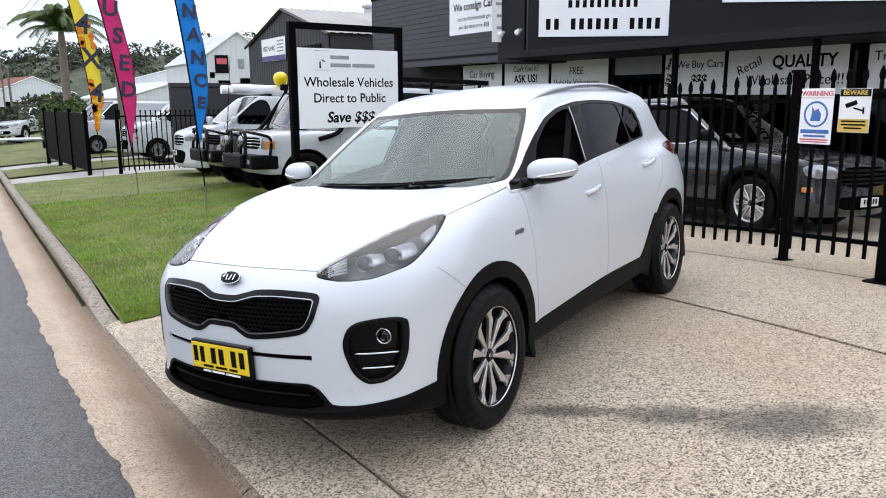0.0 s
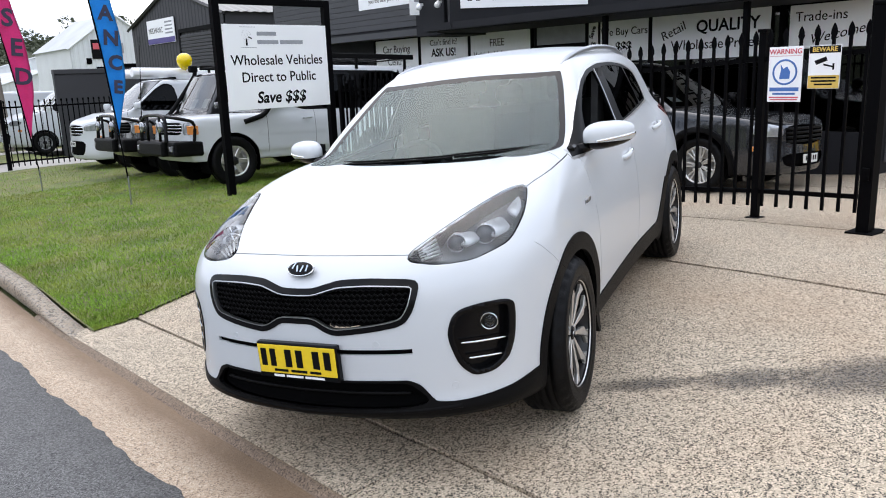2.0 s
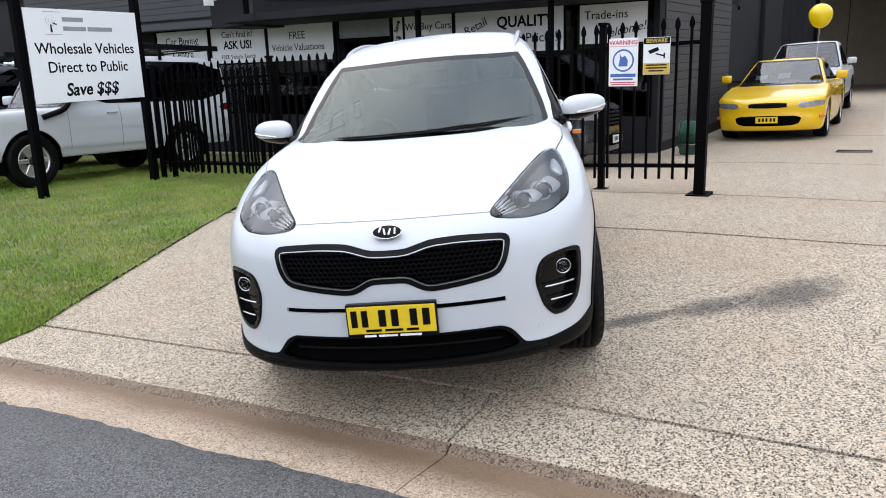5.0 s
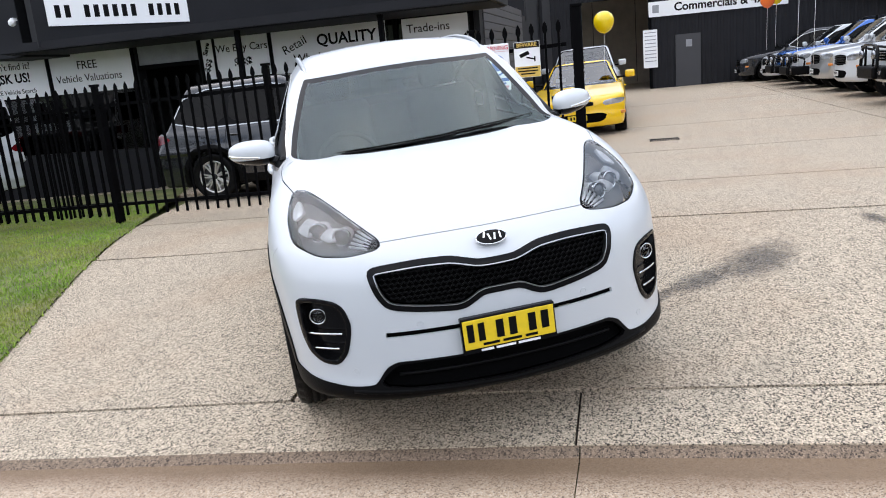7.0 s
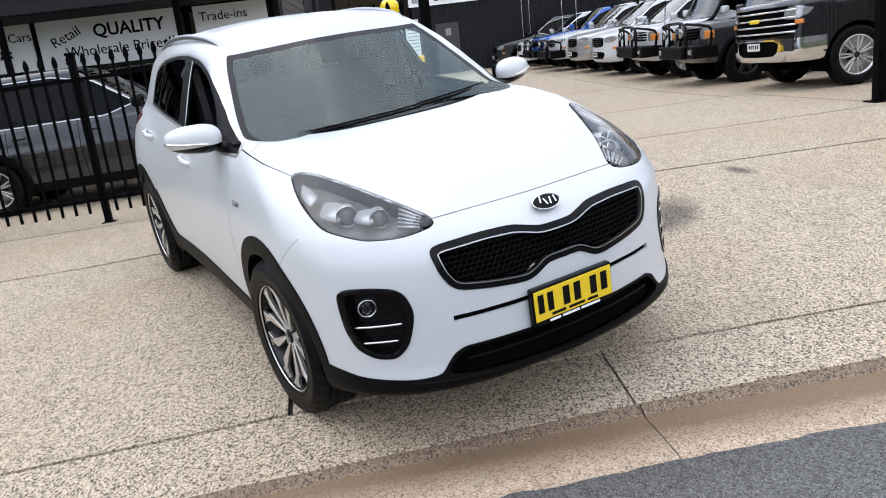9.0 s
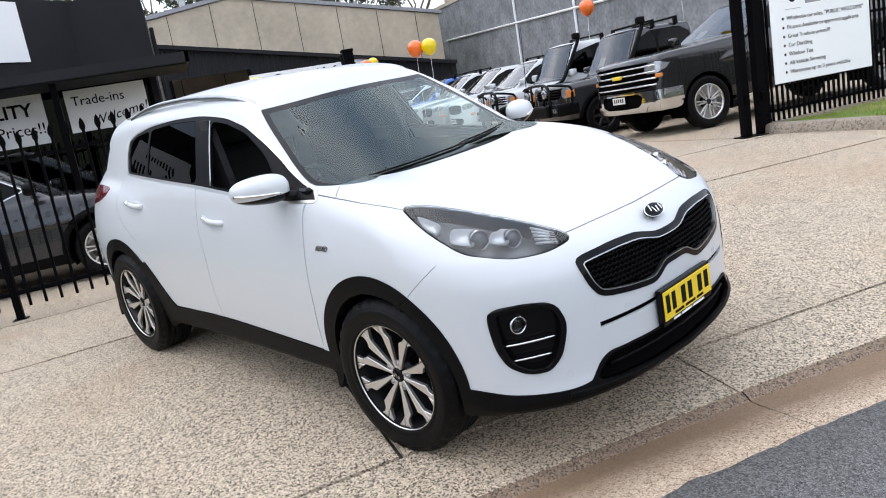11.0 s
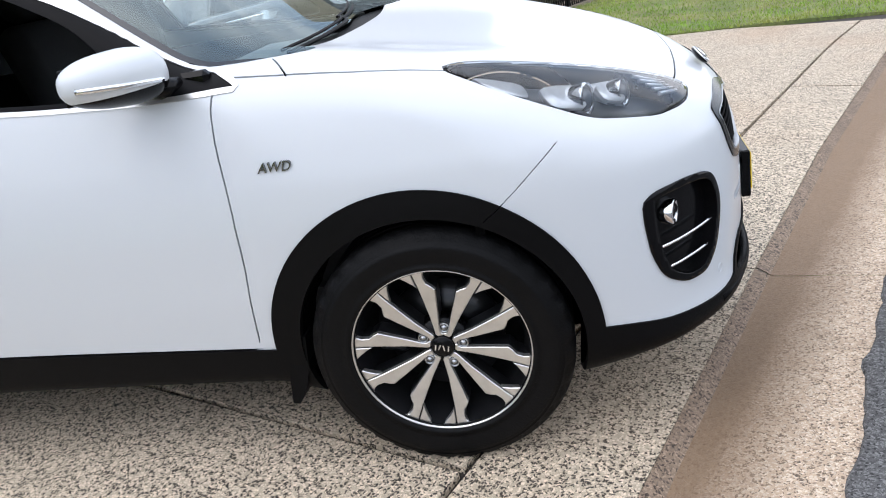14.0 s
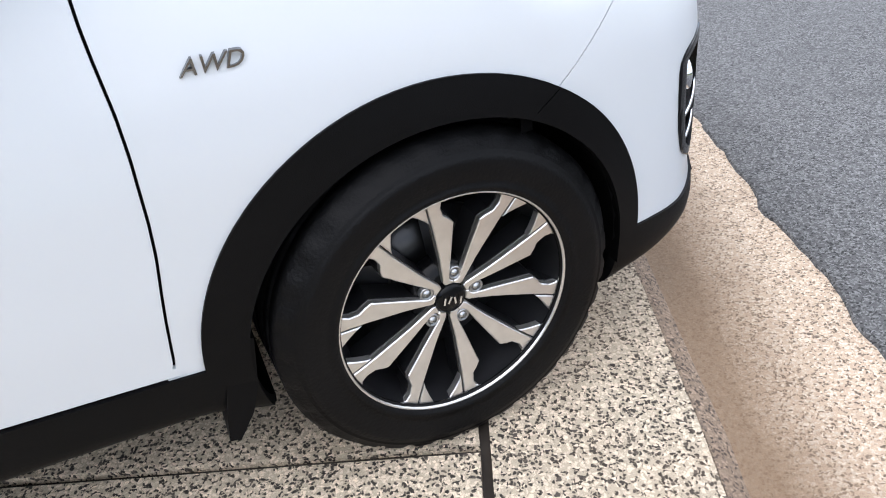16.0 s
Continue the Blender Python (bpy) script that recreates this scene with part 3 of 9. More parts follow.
def slab(corners, dz=0.0, thick=0.12, step=0.5):
    """A cast slab with straight sides over four corners, draped on the land."""
    bm = bmesh.new()
    a, b, c, d = [Vector((*p, 0)) for p in corners]
    nu, nv = max(2, int((b - a).length / step)), max(2, int((d - a).length / step))
    g = {}
    for i in range(nu + 1):
        for j in range(nv + 1):
            p = a.lerp(b, i / nu).lerp(d.lerp(c, i / nu), j / nv)
            px = p.x + skew(p.y) * min(1.0, max(0.0, 1.25 - p.x))
            g[i, j] = bm.verts.new((px, p.y, lie(px, p.y) + dz))
    for i in range(nu):
        for j in range(nv):
            bm.faces.new((g[i, j], g[i + 1, j], g[i + 1, j + 1], g[i, j + 1])).smooth = False
    rim = [e for e in bm.edges if len(e.link_faces) == 1]
    got = bmesh.ops.extrude_edge_only(bm, edges=rim)
    for q in got["geom"]:
        if isinstance(q, bmesh.types.BMVert):
            q.co.z -= thick
        if isinstance(q, bmesh.types.BMFace):
            q.smooth = False
    bmesh.ops.recalc_face_normals(bm, faces=bm.faces)
    return bm


# one sheet of earth to the horizon, a little below the paving
FAR = [-400, -150, -60, -30, -15, -8, -4, -2, -1.5, -0.6, -0.5, 0, 1, 2.4, 4, 6, 9, 13, 20, 40, 80, 150, 400]
FARY = [-400, -150, -60, -30, -15, -8, -4, -1.4, 0, 1, 2.2, 4, 6, 9, 15, 20, 26, 40, 80, 150, 400]
tagged(part("ground", sheet(FAR, FARY, dz=-0.10), SOIL), "dark earth under lawns and paving", "ground", kind="structure")

# ---- road, gutter, kerbs, slabs ----
bm = bmesh.new()
rows_y = list(np.arange(-40, -6, 0.7)) + list(np.arange(-6, 8, 0.045)) + list(np.arange(8, 20, 0.3)) + list(np.arange(20, 90, 3.0))
edge_r = [(-0.925 - 0.012 * max(0, y - 2) * 0.25 + 0.030 * noise.noise(Vector((y * 1.3, 0.3, 0))) + 0.022 * noise.noise(Vector((y * 6.1, 1.7, 0))) + 0.012 * noise.noise(Vector((y * 19, 4.7, 0)))) for y in rows_y]
prev = None
for y, xe in zip(rows_y, edge_r):
    cur = [bm.verts.new((xx + skew(y), y, lie(xx, y) + dz)) for xx, dz in ((xe + 0.006, -0.006), (xe - 0.006, 0.008), (-1.2, 0.008), (-2.0, 0.008), (-4.0, 0.008), (-8.0, 0.008))]
    if prev:
        for k in range(5):
            bm.faces.new((prev[k], cur[k], cur[k + 1], prev[k + 1])).smooth = k > 0
    prev = cur
bmesh.ops.recalc_face_normals(bm, faces=bm.faces)
tagged(part("road", bm, ASPHALT), "grey asphalt road with a ragged edge at the gutter", "road", kind="structure")


def strip(profile, y0, y1, step, rise=None):
    """A cast strip along the kerb: profile of (x, height), height scaled along y by rise."""
    bm = bmesh.new()
    n = max(2, int(abs(y1 - y0) / step) + 1)
    prev = None
    for i in range(n):
        y = y0 + (y1 - y0) * i / (n - 1)
        k = rise(y) if rise else 1.0
        cur = [bm.verts.new((x + skew(y), y, lie(-0.5, y) + h0 + h1 * k)) for x, h0, h1 in profile]
        if prev:
            for a in range(len(cur) - 1):
                bm.faces.new((prev[a], cur[a], cur[a + 1], prev[a + 1])).smooth = True
        prev = cur
    bmesh.ops.recalc_face_normals(bm, faces=bm.faces)
    return bm


gutter = tagged(new("gutter"), "rust-stained concrete gutter tray along the kerb", "gutter", kind="structure")
cuts = [-40, -28, -19.5, -13.4, -7.4, -4.4, -1.392, 1.62, 4.6, 7.6, 10.6, 15, 24, 40, 80]
for a, b in zip(cuts, cuts[1:]):
    part("gutter_length", strip([(-1.02, -0.02, 0), (-0.94, 0.0, 0), (-0.75, -0.012, 0), (-0.60, -0.026, 0), (-0.545, -0.028, 0), (-0.53, -0.024, 0)], a + 0.002, b - 0.002, 0.3), GUTTER, gutter)


def kerb_rise(y):
    return float(np.interp(y, [-40, -8.2, -7.0, -6.5, 1.3, 2.6, 3.6, 90], [0.11, 0.11, 0.05, -0.04, -0.04, 0.02, 0.10, 0.11]))


kerb = tagged(new("kerb"), "grey concrete kerb, low at the driveway and upright by the lawn", "kerb", kind="structure")
for a, b in zip(cuts, cuts[1:]):
    part("kerb_stone", strip([(-0.487, -0.03, 0), (-0.508, 0.0, 0.55), (-0.495, 0.0, 0.9), (-0.487, 0.003, 1.0), (-0.37, 0.006, 1.0), (-0.355, -0.05, 1.0)], a + 0.004, b - 0.004, 0.25, kerb_rise), KERB if a > 1 or b < -7 else CONCRETE, kerb)

for a, b in ((-6.9, -4.4), (-4.4, -1.392), (-1.392, 1.62), (1.62, 3.0)):
    part("kerb_lip", strip([(-0.552, -0.036, 0), (-0.541, -0.028, 0), (-0.526, -0.017, 0), (-0.508, -0.006, 0), (-0.4885, 0.0005, 0)], a + 0.004, b - 0.004, 0.2), KERB_LIP, kerb, "dark stained rounded lip")

apron = tagged(new("driveway"), "exposed-aggregate concrete driveway with dark open joints", "driveway", kind="structure")
G, J = 0.012, 0.02
LAWN = lambda x: 2.12 + 0.445 * x
for c in ([(-0.487, -7.2), (-0.035 - G, -7.2), (-0.035 - G, -4.4 - G), (-0.487, -4.4 - G)], [(-0.487, -4.4 + G), (-0.035 - G, -4.4 + G), (-0.035 - G, -1.375 - 0.005), (-0.487, -1.375 - 0.005)],
          [(-0.487, -1.375 + 0.005), (-0.035 - G, -1.375 + 0.005), (-0.035 - G, 2.08), (-0.487, 2.28)],
          [(-0.035 + G, -7.2), (2.98 - J, -7.2), (2.98 - J, 0.17 - G), (-0.035 + G, 0.036 - G)], [(-0.035 + G, 0.036 + G), (2.98 - J, 0.17 + G), (2.98 - J, LAWN(2.98)), (-0.035 + G, LAWN(0))], [(2.98 + J, -7.2), (4.95 - J, -7.2), (4.95 - J, LAWN(4.95)), (2.98 + J, LAWN(2.98))],
          [(4.95 + J, -6.2), (8.3 - J, -6.2), (8.3 - J, LAWN(7.2)), (4.95 + J, LAWN(4.95))], [(8.3 + J, -5.9 + G), (13.2 - J, -5.9 + G), (13.2 - J, 12.4), (8.3 + J, 12.4)],
          [(13.2 + J, -5.9 + G), (20 - J, -5.9 + G), (20 - J, 4), (13.2 + J, 4)], [(20 + J, -5.9 + G), (40, -5.9 + G), (40, 4), (20 + J, 4)],
          [(5.0, -16), (8.3 - J, -16), (8.3 - J, -6.2 - G * 2), (5.0, -6.2 - G * 2)], [(8.3 + J, -16), (13.2 - J, -16), (13.2 - J, -5.9 - G), (8.3 + J, -5.9 - G)], [(13.2 + J, -16), (40, -16), (40, -5.9 - G), (13.2 + J, -5.9 - G)]):
    part("concrete_slab", slab(c, step=0.45), CONCRETE, apron)
bm = sheet(list(np.arange(-0.47, 6, 0.3)) + list(np.arange(6.2, 41, 1.0)), [-16, -12, -9, -7.3, -5, -3, -1.35, 0, 1, 2.1, 3, 4.2], lambda x, y: y < LAWN(min(x, 4.5)) - 0.3, dz=-0.022)
for v in bm.verts:
    if v.co.x < -0.3:
        v.co.x += skew(v.co.y)
tagged(part("joint_bed", bm, JOINT), "dark dirt in the slab joints", "ground", kind="structure")
# far driveway of the neighbour
for c in ([(-0.35, 16.6), (8, 17.4), (8, 20.6), (-0.35, 19.4)], [(-0.35, 22.6), (40, 24), (40, 27), (-0.35, 24.6)]):
    tagged(part("side_driveway", slab(c, dz=-0.01, step=1.5), FAR_CONC), "pale concrete crossing of the next yard", "driveway", kind="structure")


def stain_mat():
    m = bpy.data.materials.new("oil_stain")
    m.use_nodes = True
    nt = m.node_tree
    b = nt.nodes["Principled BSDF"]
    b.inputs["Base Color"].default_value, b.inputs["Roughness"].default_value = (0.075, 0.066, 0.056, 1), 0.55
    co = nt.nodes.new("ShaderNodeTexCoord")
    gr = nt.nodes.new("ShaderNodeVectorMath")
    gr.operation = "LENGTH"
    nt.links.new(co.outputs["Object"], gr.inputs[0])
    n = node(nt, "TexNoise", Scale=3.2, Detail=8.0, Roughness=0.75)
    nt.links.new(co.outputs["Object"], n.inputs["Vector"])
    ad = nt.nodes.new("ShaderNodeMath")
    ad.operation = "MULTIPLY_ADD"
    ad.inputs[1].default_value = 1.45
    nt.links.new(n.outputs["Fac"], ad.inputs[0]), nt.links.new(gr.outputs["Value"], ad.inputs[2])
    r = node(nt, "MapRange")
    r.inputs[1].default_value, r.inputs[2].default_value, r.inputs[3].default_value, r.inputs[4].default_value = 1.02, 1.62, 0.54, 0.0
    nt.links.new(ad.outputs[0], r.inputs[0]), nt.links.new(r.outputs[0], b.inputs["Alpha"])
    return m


STAIN = stain_mat()
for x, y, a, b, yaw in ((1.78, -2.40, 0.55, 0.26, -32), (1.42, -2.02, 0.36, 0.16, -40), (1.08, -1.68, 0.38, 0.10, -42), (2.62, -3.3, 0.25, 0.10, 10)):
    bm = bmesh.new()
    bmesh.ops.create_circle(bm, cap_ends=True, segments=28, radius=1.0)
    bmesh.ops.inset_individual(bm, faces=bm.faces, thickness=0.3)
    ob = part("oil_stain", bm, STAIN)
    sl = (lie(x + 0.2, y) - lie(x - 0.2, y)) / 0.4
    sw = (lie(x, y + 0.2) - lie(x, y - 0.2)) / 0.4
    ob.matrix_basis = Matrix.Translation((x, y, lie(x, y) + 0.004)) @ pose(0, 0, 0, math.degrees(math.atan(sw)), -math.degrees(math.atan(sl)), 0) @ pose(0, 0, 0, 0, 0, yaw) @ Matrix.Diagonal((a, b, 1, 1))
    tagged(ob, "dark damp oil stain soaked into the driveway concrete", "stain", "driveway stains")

# drain grate
dr = thing("drain_grate", pose(10.2, -2.22, lie(10.2, -2.22) + 0.002), "black steel drain grate set in the yard concrete", "drain")
part("frame", boxes((-0.16, -0.14, -0.24, 0.24, -0.03, 0.008), (0.14, 0.16, -0.24, 0.24, -0.03, 0.008), (-0.14, 0.14, -0.24, -0.22, -0.03, 0.008), (-0.14, 0.14, 0.22, 0.24, -0.03, 0.008)), FENCE_BLACK, dr)
for i in range(10):
    part("slat", boxes((-0.14, 0.14, -0.205 + i * 0.0435, -0.185 + i * 0.0435, -0.02, 0.006)), FENCE_BLACK, dr)

def strip_x(x0, x1, y0, y1):
    """A low plinth along y."""
    bm = bmesh.new()
    n = 12
    prev = None
    for i in range(n + 1):
        y = y0 + (y1 - y0) * i / n
        z = lie(x0, y)
        cur = [bm.verts.new(p) for p in ((x0, y, z - 0.05), (x0, y, z + 0.13), (x1, y, z + 0.13), (x1, y, z - 0.05))]
        if prev:
            for k in range(3):
                bm.faces.new((prev[k], cur[k], cur[k + 1], prev[k + 1]))
        else:
            bm.faces.new(cur)
        prev = cur
    bm.faces.new(prev[::-1])
    bmesh.ops.recalc_face_normals(bm, faces=bm.faces)
    return bm


# ---- lawns ----
xs = list(np.arange(-0.345, 9.6, 0.24))
ys = list(np.arange(2.05, 17, 0.24))


def lawn_mesh():
    bm = bmesh.new()
    for j in range(len(ys) - 1):
        y0, y1 = ys[j], ys[j + 1]
        x_lim = min(9.5, (y0 - 2.12) / 0.445)
        n = max(1, int((x_lim + 0.385) / 0.3))
        for i in range(n):
            quad = []
            for u, y in ((i / n, y0), ((i + 1) / n, y0), ((i + 1) / n, y1), (i / n, y1)):
                lim = min(9.5, (y - 2.12) / 0.445)
                x = -0.385 + (lim + 0.385) * u
                quad.append(bm.verts.new((x, y, lie(x, y) + 0.015 + 0.07 * (kerb_rise(y) / 0.11) * max(0.0, 1 - (x + 0.35) / 2.5) + 0.012 * noise.noise(Vector((x * 1.2, y * 1.2, 0))))))
            bm.faces.new(quad).smooth = True
    bmesh.ops.remove_doubles(bm, verts=bm.verts, dist=0.002)
    return bm


def lawn_z(x, y):
    return lie(x, y) + 0.015 + 0.07 * (kerb_rise(y) / 0.11) * max(0.0, 1 - (x + 0.35) / 2.5) + 0.012 * noise.noise(Vector((x * 1.2, y * 1.2, 0)))


tagged(part("lawn", lawn_mesh(), SOIL), "mown green lawn between the kerb and the fence", "lawn", kind="structure")


def verge_edge(x):
    return float(np.interp(x, [-0.35, 1.62, 2.9, 3.1, 5.2], [-7.7, -7.1, -6.70, -6.60, -6.60]))


def verge_z(x, y):
    return lie(x, y) + float(np.interp(x, [1.8, 3.2], [0.012, 0.095])) + 0.012 * noise.noise(Vector((x * 1.3, y * 1.3, 2)))


bm = bmesh.new()
prev = None
for x in np.arange(-0.345, 5.2, 0.185):
    ys = [verge_edge(x) - d for d in (0, 0, 0.15, 0.4, 0.8, 1.3, 1.9, 2.6, 3.5, 5, 7, 10, 13, 17)]
    cur = [bm.verts.new((x, y, verge_z(x, y) - (0.16 if k == 0 else 0))) for k, y in enumerate(ys)]
    if prev:
        for k in range(len(cur) - 1):
            bm.faces.new((prev[k], cur[k], cur[k + 1], prev[k + 1])).smooth = k > 0
    prev = cur
bmesh.ops.recalc_face_normals(bm, faces=bm.faces)
tagged(part("lawn", bm, SOIL), "mown green verge beside the driveway", "lawn", kind="structure")
for y0, y1 in ((19.5, 22.6), (24.7, 34)):
    tagged(part("lawn", sheet(list(np.arange(-0.345, 4.1, 0.8)), list(np.linspace(y0, y1, 6)), dz=0.03), SOIL), "strip of mown lawn by the next driveway", "lawn", kind="structure")


def blades(points, height, name, label):
    """Short mown grass: one mesh of single blades."""
    rng = np.random.default_rng(5)
    n = len(points)
    a = rng.uniform(0, 2 * math.pi, n)
    h = height * rng.uniform(0.5, 1.25, n)
    w = rng.uniform(0.0035, 0.007, n)
    lean = rng.uniform(-0.6, 0.6, (n, 2)) * h[:, None]
    p = np.array(points)
    d = np.c_[np.cos(a), np.sin(a), np.zeros(n)] * w[:, None]
    tip = p + np.c_[lean, h]
    v = np.stack([p - d, p + d, tip], axis=1).reshape(-1, 3)
    me = bpy.data.meshes.new(name)
    me.from_pydata(v.tolist(), [], np.arange(3 * n).reshape(-1, 3).tolist())
    me.materials.append(GRASS)
    tagged(new(name, me), label, "grass", kind="stuff")


rng = np.random.default_rng(3)
pts = []
while len(pts) < 95000:
    y = 2.05 + (11.5 - 2.05) * rng.random() ** 1.5
    x = -0.37 + 7.5 * rng.random() ** 1.2
    if y > LAWN(x) + rng.normal(0.0, 0.03):
        pts.append((x, y, lawn_z(x, y) - 0.004))
while len(pts) < 115000:
    x, y = rng.uniform(-0.34, 8.5), rng.uniform(8, 16.3)
    if y > LAWN(x):
        pts.append((x, y, lawn_z(x, y) - 0.004))
blades(pts, 0.034, "grass", "short mown green grass with paler dry patches")
pts = []
while len(pts) < 26000:
    x = rng.uniform(-0.34, 5.15)
    y = verge_edge(x) + 0.01 - 8 * rng.random() ** 1.4
    pts.append((x, y, verge_z(x, y) - 0.003))
blades(pts, 0.036, "grass", "short mown grass on the verge")

# kerb return by the verge
bm = bmesh.new()
prev = None
for i in range(13):
    x = 2.98 + (5.14 - 2.98) * (i / 12) ** 1.6
    k = min(1.0, 0.12 + 0.88 * math.sin(min(1.0, i / 5) * math.pi / 2))
    cur = [bm.verts.new((x, -6.61 + dy - 0.05 * (1 - k), lie(x, -6.6) + dz * k)) for dy, dz in ((0.15, -0.02), (0.14, 0.10), (0.11, 0.125), (0.0, 0.13), (-0.02, 0.02))]
    if prev:
        for a in range(4):
            bm.faces.new((prev[a], cur[a], cur[a + 1], prev[a + 1])).smooth = True
    else:
        bm.faces.new(cur)
    prev = cur
bm.faces.new(prev[::-1])
bmesh.ops.recalc_face_normals(bm, faces=bm.faces)
tagged(part("kerb", bm, KERB), "rounded concrete kerb end beside the driveway", "kerb", kind="structure")


def mirrored(half):
    """A closed outline from its right half, which starts and ends on the middle line."""
    return half + [(-a, b) for a, b in half[::-1]]


def grille_x(y, z):
    return float(SUV_NOSE(z) + SUV_BOW(abs(y)))


def build_wheel(radius, width, rim_r, tyre_mat, kind="five", seg=64, bolts=5):
    """One road wheel in its own frame: axle along y, outer face towards +y. Returns (name, bmesh, material, label) rows."""
    rows = []
    h = width / 2
    tyre = bmesh.new()
    prof = [(rim_r * 0.97, -h * 0.82), (rim_r * 1.02, -h * 0.95), (rim_r * 1.06, -h * 0.975), (rim_r * 1.065, -h * 0.955), (rim_r * 1.12, -h * 0.985), (radius * 0.86, -h), (radius * 0.895, -h * 0.985), (radius * 0.898, -h * 0.955), (radius * 0.915, -h * 0.965), (radius * 0.918, -h * 0.93), (radius * 0.965, -h * 0.88), (radius * 0.99, -h * 0.74)]
    tread = []
    n = 5
    for i in range(n):
        a, b = -h * 0.74 + 2 * h * 0.74 * i / n, -h * 0.74 + 2 * h * 0.74 * (i + 1) / n
        tread += [(radius, a + 0.004), (radius, b - 0.004)] + ([(radius - 0.007, b - 0.0035), (radius - 0.007, b + 0.0035)] if i < n - 1 else [])
    ring = [(r, y) for r, y in prof] + tread + [(r, -y) for r, y in prof[::-1]]
    spin(tyre, ring, seg * 2, notch=lambda r, y, k: -0.009 if abs(y) > h * 0.72 and r > radius * 0.955 and k % 4 == 0 else 0.0)
    rows.append(("tyre", tyre, tyre_mat, "black rubber tyre with block tread"))
    barrel = bmesh.new()
    spin(barrel, [(rim_r * 0.97, h * 0.80), (rim_r * 0.955, h * 0.62), (rim_r * 0.90, h * 0.3), (rim_r * 0.88, -h * 0.75), (rim_r * 0.2, -h * 0.75)], seg)
    rows.append(("barrel", barrel, ALLOY_DARK, ""))
    lip = bmesh.new()
    spin(lip, [(rim_r * 1.01, h * 0.84), (rim_r * 1.005, h * 0.90), (rim_r * 0.990, h * 0.90), (rim_r * 0.984, h * 0.86)], seg)
    rows.append(("rim_lip", lip, ALLOY, ""))
    disc = bmesh.new()
    spin(disc, [(0.05, -h * 0.05), (rim_r * 0.68, -h * 0.05), (rim_r * 0.68, -h * 0.2), (0.05, -h * 0.2)], 40)
    rows.append(("brake_disc", disc, ALLOY_DARK, ""))
    cal = bmesh.new()
    box(cal, rim_r * 0.40, rim_r * 0.78, -h * 0.35, h * 0.1, -rim_r * 0.3, rim_r * 0.3, bevel=0.012)
    rows.append(("brake_caliper", cal, ALLOY_DARK, ""))
    return rows


def suv_spokes(rim_r, h):
    """One V pair: bright machined faces on dark backs, and the short flares beside them; (name, mesh, label)."""
    out = []
    face = ((0.14, 0.5), (0.165, 0.5), (0.178, 9), (0.21, 13.0), (0.27, 11.6), (0.36, 10.2), (0.48, 9.4), (0.66, 9.0), (0.735, 8.8), (0.775, 11.4), (0.82, 15.0), (0.90, 16.2), (0.955, 15.4), (0.985, 13.0), (0.985, 22.8), (0.90, 22.5), (0.75, 22.3), (0.55, 22.6), (0.40, 23.2), (0.25, 26.5), (0.17, 31), (0.14, 28))
    flare = ((0.79, 23.3), (0.985, 23.5), (0.985, 32.0), (0.955, 30.8), (0.90, 28.2), (0.835, 25.2))
    for s in (-1, 1):
        for name, rows, y0, y1, m, lab in (("spoke", face, 0.68, 0.80, ALLOY, "bright machined spoke face"), ("spoke_back", [(r, a + (0.7 if k > 13 else -0.5)) for k, (r, a) in enumerate(face)], 0.25, 0.68, ALLOY_DARK, ""), ("rim_flare", flare, 0.66, 0.80, ALLOY, "")):
            bm = bmesh.new()
            pts = [(rim_r * r * math.cos(math.pi / 2 + s * radians(a)), rim_r * r * math.sin(math.pi / 2 + s * radians(a))) for r, a in rows]
            n = len(pts)
            lean = lambda q: 0.026 * (1 - math.hypot(*q) / rim_r)
            lo = [bm.verts.new((q[0], h * y0 - lean(q), q[1])) for q in pts]
            hi = [bm.verts.new((q[0], h * y1 - lean(q), q[1])) for q in pts]
            for k in range(n):
                bm.faces.new((lo[k], lo[(k + 1) % n], hi[(k + 1) % n], hi[k]))
            bm.faces.new(hi), bm.faces.new(lo[::-1])
            bmesh.ops.recalc_face_normals(bm, faces=bm.faces)
            if name != "spoke_back":
                bmesh.ops.bevel(bm, geom=[e for e in bm.edges if all(v in hi for v in e.verts)], offset=0.0018, segments=1, affect="EDGES")
            out.append((name, mesh_of(name, bm, m), lab))
    return out


